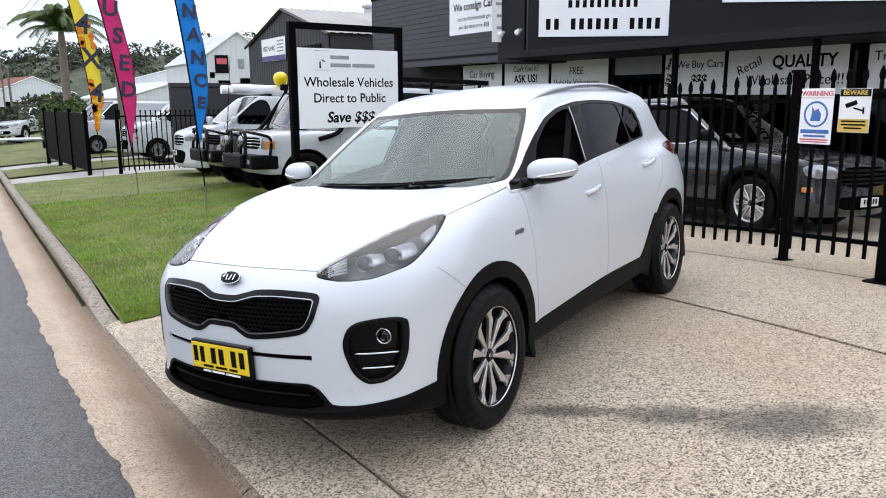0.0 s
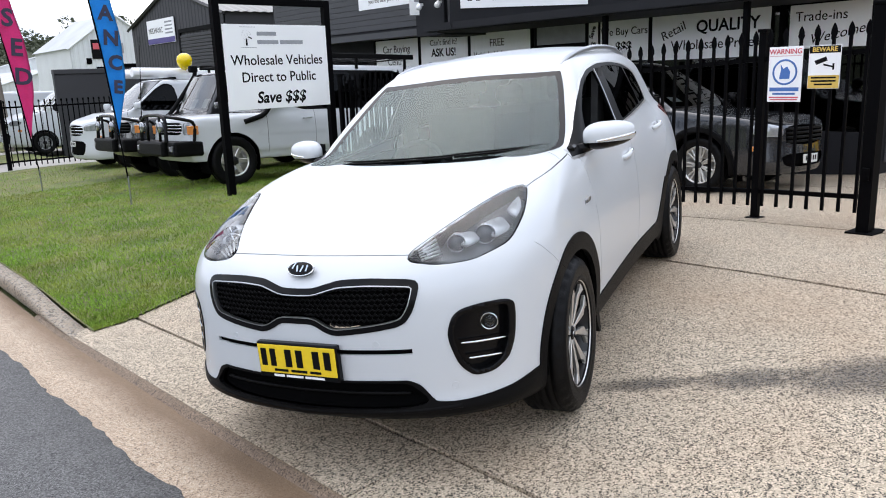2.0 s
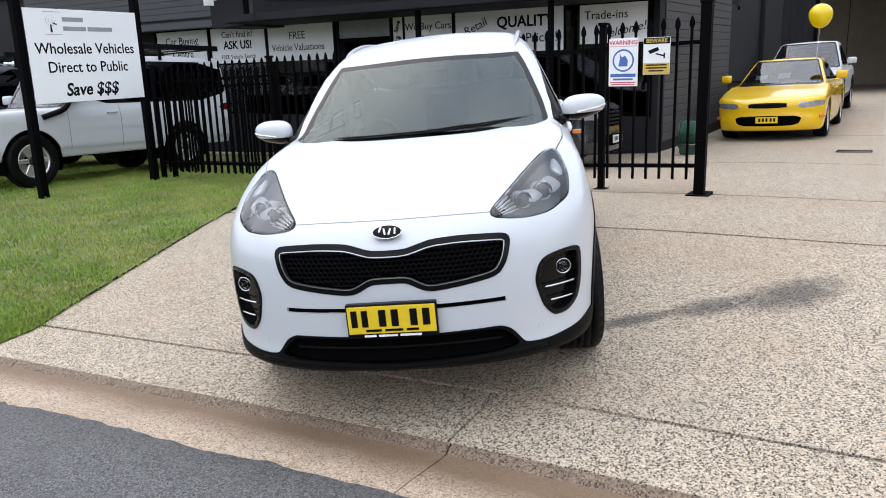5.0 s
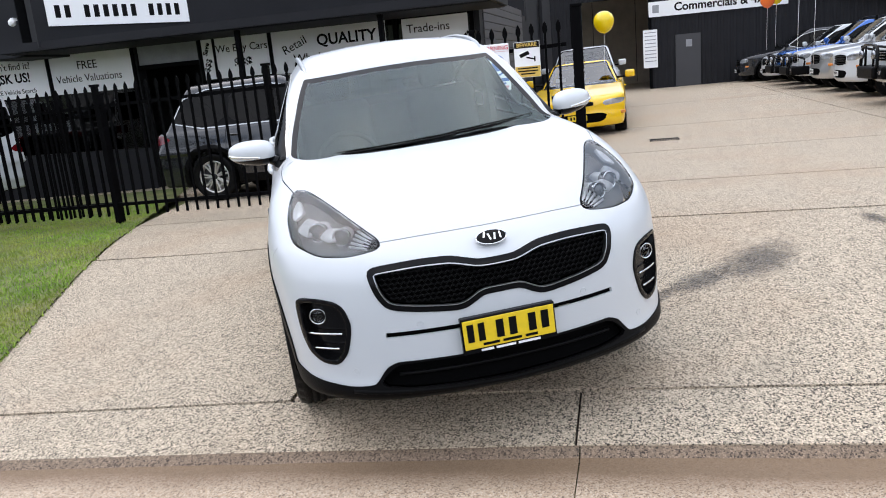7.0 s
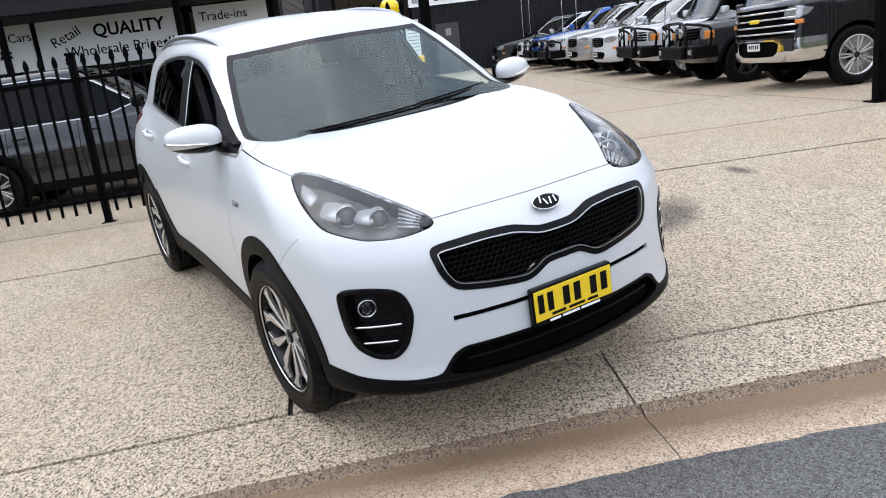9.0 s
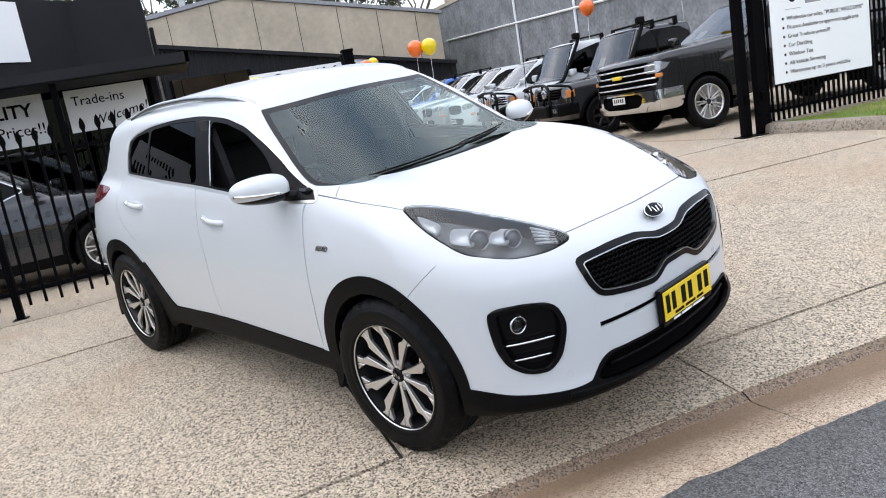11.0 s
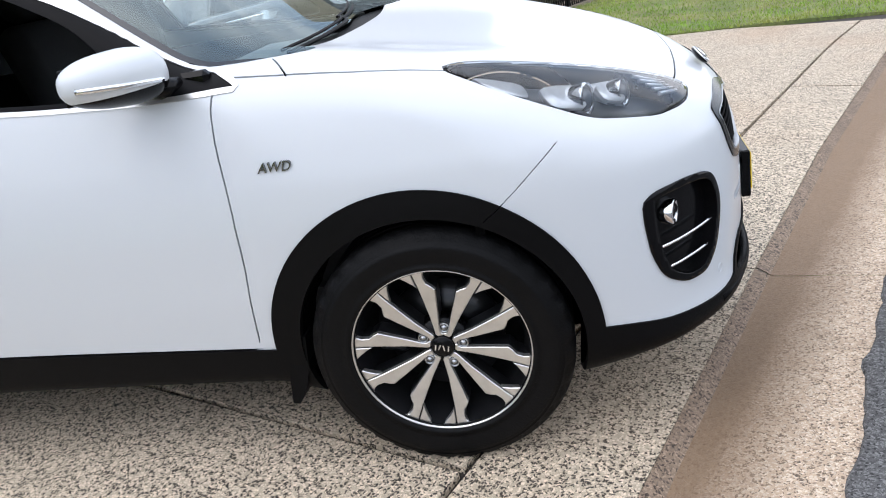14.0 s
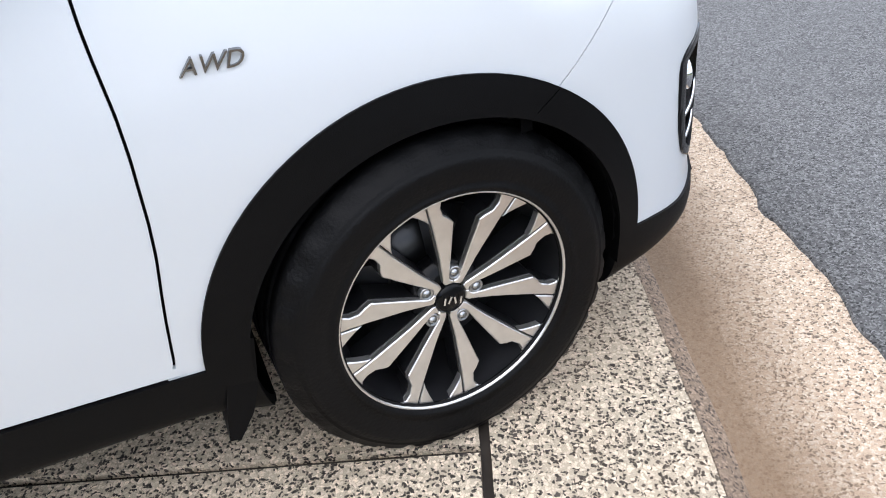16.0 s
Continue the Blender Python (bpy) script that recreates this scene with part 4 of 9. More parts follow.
# ---- the white SUV ----
def build_suv():
    # z up to the wheels' ground
    car = thing("car", pose(0.364, -0.797, 0.069, -3.27, -1.82, 24.57), "white five-door SUV parked on the driveway apron", "car")
    vs, fs = shrink(suv_form, (-1.1, -1.05, 0.1), (3.75, 1.05, 1.78), (-0.1, 2.7, 0.85), 170, (92, 84))
    sk = Skin(vs, fs)
    XZ = lambda p: p[:, [0, 2]]
    AY = lambda p: np.abs(p[:, 1])
    YZ = lambda p: np.c_[p[:, 1], p[:, 2]]
    AYZ = lambda p: np.c_[AY(p), p[:, 2]]
    side = lambda c: (AY(c) > 0.5)
    # wheel openings and cladding
    for cx in (0.0, 2.67):
        sk.cut(lambda p: np.hypot(p[:, 0] - cx, p[:, 2] - 0.345) - 0.380, "opening", side)
    sk.cut(lambda p: p[:, 2] - 0.205 - SUV_SILL(p[:, 0]), "floor")
    for cx in (0.0, 2.67):
        sk.cut(lambda p: np.hypot(p[:, 0] - cx - 0.014, p[:, 2] - 0.356) - 0.443, "cladding", lambda c: side(c) & (np.abs(c[:, 0] - cx) < 0.5))
    sill_line = crv([(0.3, 0.372), (0.5, 0.377), (1.5, 0.405), (2.2, 0.390), (2.5, 0.38)])
    sk.cut(lambda p: p[:, 2] - sill_line(p[:, 0]), "cladding", lambda c: (c[:, 0] > 0.3) & (c[:, 0] < 2.4))
    fillet = smooth_ring([(1.95, 0.36), (2.10, 0.40), (2.22, 0.56), (2.35, 0.70), (2.5, 0.5), (2.3, 0.3)], 1)
    sk.cut(lambda p: ring_sd(XZ(p), fillet), "cladding", side)
    sk.cut(lambda p: p[:, 2] - 0.47, "cladding", lambda c: c[:, 0] > 2.95)
    lip = crv([(0, 0.424), (0.43, 0.428), (0.475, 0.412), (0.545, 0.338), (0.62, 0.332), (0.76, 0.344), (0.83, 0.366), (1.0, 0.41)])
    sk.cut(lambda p: p[:, 2] - lip(AY(p)), "bumper_lower", lambda c: c[:, 0] < -0.28)
    mouth = smooth_ring(mirrored([(0.03, 0.416), (0.42, 0.421), (0.462, 0.404), (0.525, 0.335), (0.40, 0.316), (0.03, 0.306)]), 1)
    sk.cut(lambda p: ring_sd(YZ(p), mouth), "intake", lambda c: c[:, 0] < -0.45, ("bumper_lower",))
    # front openings
    grille = smooth_ring(mirrored([(0.03, 0.781), (0.072, 0.782), (0.13, 0.797), (0.18, 0.809), (0.3, 0.814), (0.44, 0.809), (0.492, 0.802), (0.501, 0.776), (0.484, 0.702), (0.447, 0.644), (0.33, 0.623), (0.19, 0.607), (0.152, 0.609), (0.115, 0.625), (0.076, 0.648), (0.03, 0.650)]), 2)
    front = lambda c: c[:, 0] < -0.45
    gsd = lambda p: ring_sd(YZ(p), grille)
    sk.cut(lambda p: gsd(p), "grille_frame", front)
    sk.cut(lambda p: gsd(p) + 0.022, "grille_chrome", front, ("grille_frame",))
    sk.cut(lambda p: gsd(p) + 0.0257, "grille", front, ("grille_chrome",))
    fog = smooth_ring([(0.590, 0.60), (0.608, 0.662), (0.638, 0.686), (0.70, 0.695), (0.765, 0.691), (0.788, 0.672), (0.790, 0.62), (0.785, 0.53), (0.766, 0.458), (0.722, 0.420), (0.662, 0.418), (0.620, 0.47), (0.597, 0.55)], 2)
    fsd = lambda p: ring_sd(AYZ(p), fog)
    sk.cut(lambda p: fsd(p), "fog_frame", front)
    sk.cut(lambda p: fsd(p) + 0.018, "fog_pocket", front, ("fog_frame",))
    sk.band(lambda p: p[:, 2] - 0.541, 0.0105, "slit", lambda c: front(c) & (AY(c) < 0.469) & (np.abs(c[:, 2] - 0.541) < 0.05))
    # headlights, seen from the corner
    e1 = np.array([0.737, 0.676, 0.0])
    d0 = np.array([-0.55, 0.6, 0.58])
    d0 = d0 / np.linalg.norm(d0)
    e2 = np.cross(e1, d0)
    e2 = e2 * np.sign(e2[2])
    diag = lambda p: np.c_[np.c_[p[:, 0], AY(p), p[:, 2]] @ e1, np.c_[p[:, 0], AY(p), p[:, 2]] @ e2]
    lamp3 = np.array([(-0.093, 0.715, 1.046), (-0.16, 0.656, 1.040), (-0.385, 0.560, 0.982), (-0.58, 0.468, 0.916), (-0.65, 0.426, 0.884), (-0.693, 0.432, 0.862), (-0.680, 0.53, 0.850), (-0.652, 0.586, 0.846), (-0.60, 0.658, 0.850), (-0.54, 0.702, 0.864), (-0.445, 0.756, 0.887), (-0.295, 0.762, 0.955), (-0.19, 0.745, 1.005)])
    lamp = smooth_ring(list(diag(lamp3)), 2)
    lsd = lambda p: ring_sd(diag(p), lamp)
    corner = lambda c: (c[:, 0] < 0.05) & (c[:, 2] > 0.8) & (AY(c) > 0.4)
    sk.cut(lambda p: lsd(p) - 0.006, "lamp_gap", corner)
    sk.cut(lambda p: lsd(p), "headlight", corner, ("lamp_gap",))
    # windows
    edge = crv([(1.0, 0.74), (1.09, 0.716), (1.13, 0.702), (1.2, 0.682), (1.3, 0.642), (1.42, 0.588), (1.48, 0.552), (1.6, 0.48)])
    dlo = round_ring([(2.60, 1.193), (1.98, 1.163), (1.5, 1.139), (0.95, 1.091), (0.66, 1.077), (0.40, 1.076), (0.41, 1.09), (0.70, 1.237), (0.87, 1.337), (1.05, 1.421), (1.28, 1.474), (1.57, 1.500), (1.93, 1.497), (2.29, 1.473), (2.55, 1.43), (2.66, 1.39), (2.66, 1.30)], 0.02)
    dsd = lambda p: np.maximum(ring_sd(XZ(p), dlo), np.where(p[:, 0] < 1.2, edge(p[:, 2]) + np.interp(p[:, 2], [1.09, 1.2], [0.012, 0.030]) - AY(p), -1.0))
    cabin = lambda c: (c[:, 2] > 1.04) & (AY(c) > 0.45)
    sk.cut(lambda p: dsd(p) - 0.006, "window_chrome", cabin)
    sk.cut(lambda p: dsd(p) + 0.006, "window_surround", cabin, ("window_chrome",))
    fr_win = round_ring([(1.345, 1.142), (0.95, 1.110), (0.66, 1.096), (0.83, 1.277), (1.05, 1.387), (1.27, 1.442), (1.445, 1.463)], 0.03)
    re_win = round_ring([(2.238, 1.192), (1.98, 1.180), (1.525, 1.154), (1.627, 1.474), (1.93, 1.474), (2.278, 1.449)], 0.03)
    qu_win = round_ring([(2.56, 1.206), (2.265, 1.197), (2.308, 1.445), (2.52, 1.417), (2.61, 1.385), (2.615, 1.30)], 0.035)
    for ring, name in ((fr_win, "front_opening"), (re_win, "rear_door_glass"), (qu_win, "quarter_glass")):
        sk.cut(lambda p: ring_sd(XZ(p), ring), name, cabin, ("window_surround",))
    brow = crv([(0, 1.035), (0.3, 1.038), (0.5, 1.052), (0.6, 1.075), (0.8, 1.14)])
    ssd = lambda p: np.maximum(AY(p) - edge(p[:, 2]), (p[:, 0] - brow(AY(p))) * 0.8)
    fore = lambda c: (c[:, 0] < 1.35) & (c[:, 2] > 1.0) & (c[:, 0] > 0.12)
    cowl = smooth_ring(mirrored([(0.0, 0.285), (0.25, 0.292), (0.50, 0.322), (0.645, 0.365), (0.70, 0.43), (0.705, 0.9), (0.0, 0.9)]), 1)[:, ::-1]
    sk.cut(lambda p: np.maximum(ring_sd(p[:, [0, 1]], cowl), p[:, 2] - 1.15), "cowl", lambda c: fore(c))
    sk.cut(lambda p: np.maximum(ssd(p), 1.104 + 0.022 * (AY(p) / 0.7) ** 2 - p[:, 2]), "screen_frit", fore, ("body", "cowl"))
    patch = smooth_ring(mirrored([(0.02, 1.47), (0.075, 1.475), (0.11, 1.52), (0.13, 1.6), (0.02, 1.6)]), 1)
    sk.cut(lambda p: np.maximum(ssd(p) + 0.03, -ring_sd(YZ(p), patch)), "windscreen", fore, ("screen_frit",))
    rear_win = smooth_ring(mirrored([(0.02, 1.47), (0.45, 1.45), (0.56, 1.40), (0.66, 1.16), (0.6, 1.12), (0.02, 1.11)]), 1)
    sk.cut(lambda p: ring_sd(YZ(p), rear_win), "rear_glass", lambda c: (c[:, 0] > 3.0) & (c[:, 2] > 1.05))
    tail = smooth_ring([(2.88, 1.114), (3.2, 1.12), (3.7, 1.09), (3.7, 0.98), (3.25, 0.99), (3.0, 1.03), (2.90, 1.07)], 1)
    sk.cut(lambda p: ring_sd(XZ(p), tail), "tail_lamp", lambda c: (c[:, 0] > 2.8) & (AY(c) > 0.35))
    # panel seams, cut right through
    seams = []

    def line(points, view, where, w=0.0024):
        pl = smooth_ring(points, 1, closed=False)
        a, b = pl[0] - pl[1], pl[-1] - pl[-2]
        lim = lambda c: where(c) & (seg_dist(view(c), pl, closed=False) < 0.045) & (((view(c) - pl[0]) @ a) <= 0) & (((view(c) - pl[-1]) @ b) <= 0)
        seams.append((lambda p: seg_dist(view(p), pl, closed=False), where))
        for tg in ("body", "cladding"):
            sk.band(lambda p: side_dist(view(p), pl), w, "seam", lim, (tg,))

    doors = lambda c: (AY(c) > 0.55) & (c[:, 2] > 0.3)
    line([(0.464, 1.075), (0.470, 1.03), (0.470, 0.95), (0.460, 0.82), (0.467, 0.65), (0.487, 0.52), (0.500, 0.405)], XZ, doors)
    line([(1.522, 1.137), (1.514, 1.05), (1.504, 0.90), (1.468, 0.745), (1.488, 0.61), (1.485, 0.40)], XZ, doors)
    line([(2.68, 1.19), (2.66, 1.0), (2.55, 0.90), (2.38, 0.80)], XZ, doors)
    line([(0.50, 0.379), (1.0, 0.394), (1.5, 0.406), (2.10, 0.394)], XZ, doors)
    line([(-0.366, 0.862), (-0.350, 0.848), (-0.320, 0.822), (-0.225, 0.739), (-0.165, 0.695)], XZ, lambda c: AY(c) > 0.72, 0.0011)
    top = lambda p: p[:, [0, 1]]
    atop = lambda p: np.c_[p[:, 0], AY(p)]
    line([(-0.11, 0.720), (0.07, 0.762), (0.27, 0.762), (0.42, 0.752)], atop, lambda c: c[:, 2] > 0.98)
    line([(-0.652, 0.455), (-0.668, 0.40), (-0.685, 0.2), (-0.692, 0.0)], atop, lambda c: (c[:, 2] > 0.82))
    line([(0.275, 0.762), (0.335, 0.68)], atop, lambda c: c[:, 2] > 0.98)

    for nm, m, lift, skirt, lab in (
            ("body", WHITE_PAINT, 0, 0.012, "glossy white painted body shell"), ("cladding", BLACK_PLASTIC, 0.006, 0.02, "matt black plastic wheel-arch and sill cladding"),
            ("bumper_lower", BLACK_PLASTIC, 0.006, 0.02, "black plastic lower bumper"), ("floor", DARK_LINER, 0, 0, "dark underside"), ("grille_frame", GLOSS_BLACK, 0.004, 0.03, "gloss black grille frame"),
            ("grille_chrome", SATIN, 0.005, 0.02, "thin chrome grille strip"), ("grille", DARK_LINER, -0.035, 0, ""), ("slit", DARK_LINER, -0.02, 0, ""), ("cowl", BLACK_PLASTIC, -0.012, 0, "black plastic cowl"),
            ("screen_frit", FRIT, 0.001, 0, "black border of the windscreen"), ("windscreen", CAR_GLASS, 0.001, 0, "clear windscreen glass"), ("rear_glass", DARK_GLASS, 0, 0, "tinted rear window"),
            ("intake", DARK_LINER, -0.03, 0, "dark lower intake")):
        ob = part({"grille": "grille_back", "slit": "bumper_slit"}.get(nm, nm), sk.piece(nm, lift, skirt), m, car, lab)
        form_normals(ob, suv_screen if nm in ("windscreen", "screen_frit") else suv_form)
    for s in (1, -1):
        w = lambda c, s=s: c[:, 1] * s > 0
        for nm, m, lift, skirt, lab in (("window_chrome", ALLOY, 0.003, 0.01, "chrome window strip"), ("window_surround", SATIN_BLACK, 0.0, 0.012, "black window frame"), ("rear_door_glass", DARK_GLASS, -0.004, 0, "tinted rear door glass"),
                                       ("quarter_glass", DARK_GLASS, -0.004, 0, "tinted quarter glass"), ("tail_lamp", RED_LENS, 0.004, 0.01, "red tail lamp"), ("lamp_gap", GLOSS_BLACK, -0.006, 0, "")):
            form_normals(part(nm, sk.piece(nm, lift, skirt, w), m, car, lab), suv_form)
    # dark channel behind the seams
    ch = Skin(vs, fs)
    keep = np.zeros(len(ch.f), bool)
    cen = ch.centres()
    for fun, where in seams:
        keep |= where(cen) & (fun(cen) < 0.03)
    ch.tag = ["seam_channel" if k else "body" for k in keep]
    part("seam_channel", ch.piece("seam_channel", -0.010), DARK_LINER, car, "dark gap between panels")
    # grille lattice
    bm = bmesh.new()
    ring2 = grille
    for r in range(12):
        z0 = 0.608 + r * 0.0185
        run = []
        for i in range(-46, 47):
            y = i * 0.0115
            z = z0 + (0.0055 if (i + r) % 2 else -0.0055)
            ok = ring_sd(np.array([[y, z]]), ring2)[0] < -0.027
            if ok:
                run.append((grille_x(y, z) + (0.010 if (i + r) % 2 else 0.016), y, z))
            if (not ok or i == 46) and len(run) > 1:
                tube(bm, run, 0.0042, 5)
                run = []
            elif not ok:
                run = []
    part("grille_mesh", bm, BLACK_PLASTIC, car, "black honeycomb grille mesh")
    # lower intake
    bm = bmesh.new()
    tube(bm, [(grille_x(y, 0.372) + 0.012, y, 0.372) for y in np.linspace(-0.44, 0.44, 25)], 0.007, 6)
    part("intake_slat", bm, BLACK_PLASTIC, car)
    bm = bmesh.new()
    tube(bm, [(grille_x(y, 0.293) + 0.004, y, 0.293 + 0.03 * abs(y)) for y in np.linspace(-0.62, 0.62, 31)], 0.014, 8)
    part("bumper_lip", bm, BLACK_PLASTIC, car)
    # fog lamps
    for s in (1, -1):
        w = lambda c, s=s: c[:, 1] * s > 0
        pod = part("fog_lamp_housing", sk.piece("fog_pocket", -0.03, 0, w), GLOSS_BLACK, car, "gloss black fog lamp housing")
        part("frame", sk.piece("fog_frame", 0.004, 0.045, w), GLOSS_BLACK, pod)
        y, z = 0.716, 0.612
        x = grille_x(y, z)
        at = pose(x + 0.020, s * (y - 0.004), z, 0, 0, 0) @ pose(0, 0, 0, 0, 0, -s * 16)
        bm = bmesh.new()
        spin(bm, [(0.030, -0.03), (0.035, 0.0), (0.032, 0.003), (0.029, 0.0), (0.028, -0.03)], 28)
        bmesh.ops.transform(bm, matrix=Matrix.Rotation(radians(90), 4, "Z"), verts=bm.verts)
        part("ring", bm, CHROME, pod, "chrome ring", at=at)
        bm = bmesh.new()
        spin(bm, [(0.029, -0.014), (0.022, -0.004), (0.012, 0.001), (0.001, 0.002)], 24)
        bmesh.ops.transform(bm, matrix=Matrix.Rotation(radians(90), 4, "Z"), verts=bm.verts)
        part("lens", bm, CLEAR, pod, at=at)
        for z, y0, y1 in ((0.552, 0.630, 0.765), (0.490, 0.650, 0.750)):
            bm = bmesh.new()
            tube(bm, [(grille_x(yy, z) + 0.004, s * yy, z - 0.012 + 0.09 * (0.775 - yy)) for yy in np.linspace(y0, y1, 9)], 0.0045, 6)
            part("chrome_blade", bm, CHROME, pod)
    # headlights
    for s in (1, -1):
        w = lambda c, s=s: c[:, 1] * s > 0
        hl = part("headlight", sk.piece("headlight", 0.0015, 0.01, w), CLEAR, car, "clear headlight lens")
        part("housing", sk.piece("headlight", -0.07, 0, w), HOUSING, hl, "dark grey lamp housing")
        aim = Vector((-0.80, 0.30 * s, 0.05)).normalized()
        for (x, y, z), r in (((-0.430, 0.647, 0.906), 0.039), ((-0.520, 0.560, 0.890), 0.035)):
            at = Matrix.Translation((x, y * s, z)) @ aim.to_track_quat("Y", "Z").to_matrix().to_4x4()
            bm = bmesh.new()
            spin(bm, [(r * 0.92, -0.035), (r * 1.08, 0.004), (r, 0.010), (r * 0.88, 0.004), (r * 0.84, -0.02)], 32)
            part("lamp_bezel", bm, CHROME, hl, at=at)
            bm = bmesh.new()
            spin(bm, [(r * 0.70, -0.10), (r * 0.86, -0.085), (r * 0.98, -0.004), (r * 0.9, -0.004)], 28)
            part("lamp_barrel", bm, REFLECTOR, hl, "bright reflector barrel", at=at)
            bm = bmesh.new()
            spin(bm, [(r * 0.86, -0.015), (r * 0.76, 0.004), (r * 0.5, 0.014), (r * 0.2, 0.018), (0.001, 0.019)], 28)
            part("projector_lens", bm, PROJECTOR, hl, at=at)
        deep = Vector((0.543, -0.592, -0.573))
        for nm, q, d in (("side_reflector", ((-0.165, 0.711, 1.021), (-0.295, 0.697, 0.982), (-0.317, 0.749, 0.952), (-0.236, 0.747, 0.984)), 0.016),
                         ("reflector", ((-0.33, 0.692, 0.971), (-0.423, 0.636, 0.955), (-0.455, 0.706, 0.905), (-0.368, 0.75, 0.928)), 0.024),
                         ("reflector", ((-0.466, 0.619, 0.94), (-0.515, 0.54, 0.932), (-0.548, 0.62, 0.892), (-0.493, 0.667, 0.909)), 0.024)):
            mid = sum((Vector(p) for p in q), Vector()) / 4
            bm = bmesh.new()
            ring = []
            for i in range(4):
                for t in (0.14, 0.5, 0.86):
                    p = Vector(q[i]).lerp(Vector(q[(i + 1) % 4]), t)
                    ring.append(p if t == 0.5 else p.lerp(mid, 0.06))
            rims = [[bm.verts.new(((p + deep * k).x, s * (p + deep * k).y, (p + deep * k).z)) for p in ring] for k in (d, d + 0.012)]
            hub = [mid + deep * (d + 0.010), mid + deep * (d + 0.016)]
            hub = [bm.verts.new((h.x, s * h.y, h.z)) for h in hub]
            for i in range(12):
                j = (i + 1) % 12
                bm.faces.new((rims[0][i], rims[0][j], hub[0])).smooth = True
                bm.faces.new((rims[1][i], rims[1][j], hub[1]))
                bm.faces.new((rims[0][i], rims[0][j], rims[1][j], rims[1][i]))
            bmesh.ops.recalc_face_normals(bm, faces=bm.faces)
            part(nm, bm, REFLECTOR, hl, "bright lamp reflector")
        for i in range(5):
            bm = bmesh.new()
            p, q = Vector((-0.560, 0.500, 0.921)).lerp(Vector((-0.622, 0.548, 0.878)), i / 4) + deep * 0.014, Vector((-0.632, 0.452, 0.888)).lerp(Vector((-0.668, 0.482, 0.866)), i / 4) + deep * 0.014
            tube(bm, [(p.x, s * p.y, p.z), (q.x, s * q.y, q.z)], 0.0055, 6)
            part("turn_lamp", bm, REFLECTOR, hl)
    # badge, plate, sensors
    bz = 0.846
    at = pose(grille_x(0, bz) - 0.002, 0, bz, 0, 0, 0) @ pose(0, 0, 0, 0, 42, 0)
    bm = bmesh.new()
    bmesh.ops.create_uvsphere(bm, u_segments=32, v_segments=10, radius=1)
    bmesh.ops.scale(bm, vec=(0.012, 0.062, 0.032), verts=bm.verts)
    badge = part("badge", bm, GLOSS_BLACK, car, "black oval badge with chrome rim", smooth=True, at=at)
    bm = bmesh.new()
    tube(bm, [(-0.006, 0.061 * math.cos(a), 0.031 * math.sin(a)) for a in np.linspace(0, 2 * math.pi, 37)], 0.0028, 6)
    part("rim", bm, CHROME, badge)
    bm = bmesh.new()
    for y, l in ((-0.034, 0.0), (-0.012, 0.006), (0.010, -0.006), (0.030, 0.008)):
        box(bm, -0.0145, -0.011, y - 0.0035, y + 0.0035, -0.014, 0.014, m=Matrix.Rotation(l * 40, 4, "X"))
    part("emblem", bm, CHROME, badge, "chrome bars")
    at = pose(-0.880, 0.0, 0.502, 0, 0.5, 0)
    bm = boxes((-0.012, 0.016, -0.190, 0.190, -0.075, 0.075), bevel=0.004)
    plate = part("number_plate", bm, GLOSS_BLACK, car, "yellow number plate in a black frame", at=at)
    part("plate_face", boxes((-0.0165, -0.0125, -0.183, 0.183, -0.052, 0.066), bevel=0.0015), YELLOW, plate)
    for y0, y1 in ((-0.160, -0.130), (-0.108, -0.078), (-0.030, 0.0), (0.022, 0.052), (0.098, 0.124), (0.142, 0.168)):
        part("plate_bar", boxes((-0.0185, -0.0165, y0, y1, -0.022, 0.05)), SIGN_BLACK, plate)
    for y0, y1 in ((-0.11, -0.06), (-0.045, 0.03), (0.045, 0.11)):
        part("small_bar", boxes((-0.0185, -0.0165, y0, y1, -0.043, -0.033)), SIGN_BLACK, plate)
    for y0, y1 in ((-0.12, -0.03), (-0.02, 0.06), (0.07, 0.12)):
        part("frame_bar", boxes((-0.0145, -0.012, y0, y1, -0.067, -0.058)), SIGN_WHITE, plate)
    for y, z in ((0.334, 0.573), (-0.334, 0.573), (0.603, 0.394), (-0.603, 0.394)):
        bm = bmesh.new()
        spin(bm, [(0.0135, -0.008), (0.0135, 0.001), (0.0115, 0.0015), (0.0112, -0.001), (0.001, -0.0005)], 20)
        yaw = math.degrees(math.atan2(float(SUV_BOW(abs(y) + 0.02) - SUV_BOW(abs(y) - 0.02)), 0.04))
        part("parking_sensor", bm, WHITE_PAINT, car, "small round parking sensor", at=pose(grille_x(y, z) - 0.0005, y, z, 0, 0, (90 - (yaw if y > 0 else -yaw))))
    # mirrors
    for s in (1, -1):
        bm = bmesh.new()
        bmesh.ops.create_uvsphere(bm, u_segments=32, v_segments=20, radius=1)
        for v in bm.verts:
            x, y, z = v.co
            y2 = math.copysign(abs(y) ** 0.75, y)
            z2 = math.copysign(abs(z) ** 0.8, z)
            x2 = x * 0.088 if x < 0 else x * 0.06
            v.co = (x2 - 0.03 * (1 - y2), y2 * 0.128, z2 * 0.076 * (0.86 + 0.14 * y2 * -1) + 0.012)
        under = bm.copy()
        for half, keep in ((bm, 1), (under, -1)):
            bmesh.ops.bisect_plane(half, geom=list(half.verts) + list(half.edges) + list(half.faces), plane_co=(0, 0, -0.017), plane_no=(0, 0.07 * keep, keep), clear_inner=True)
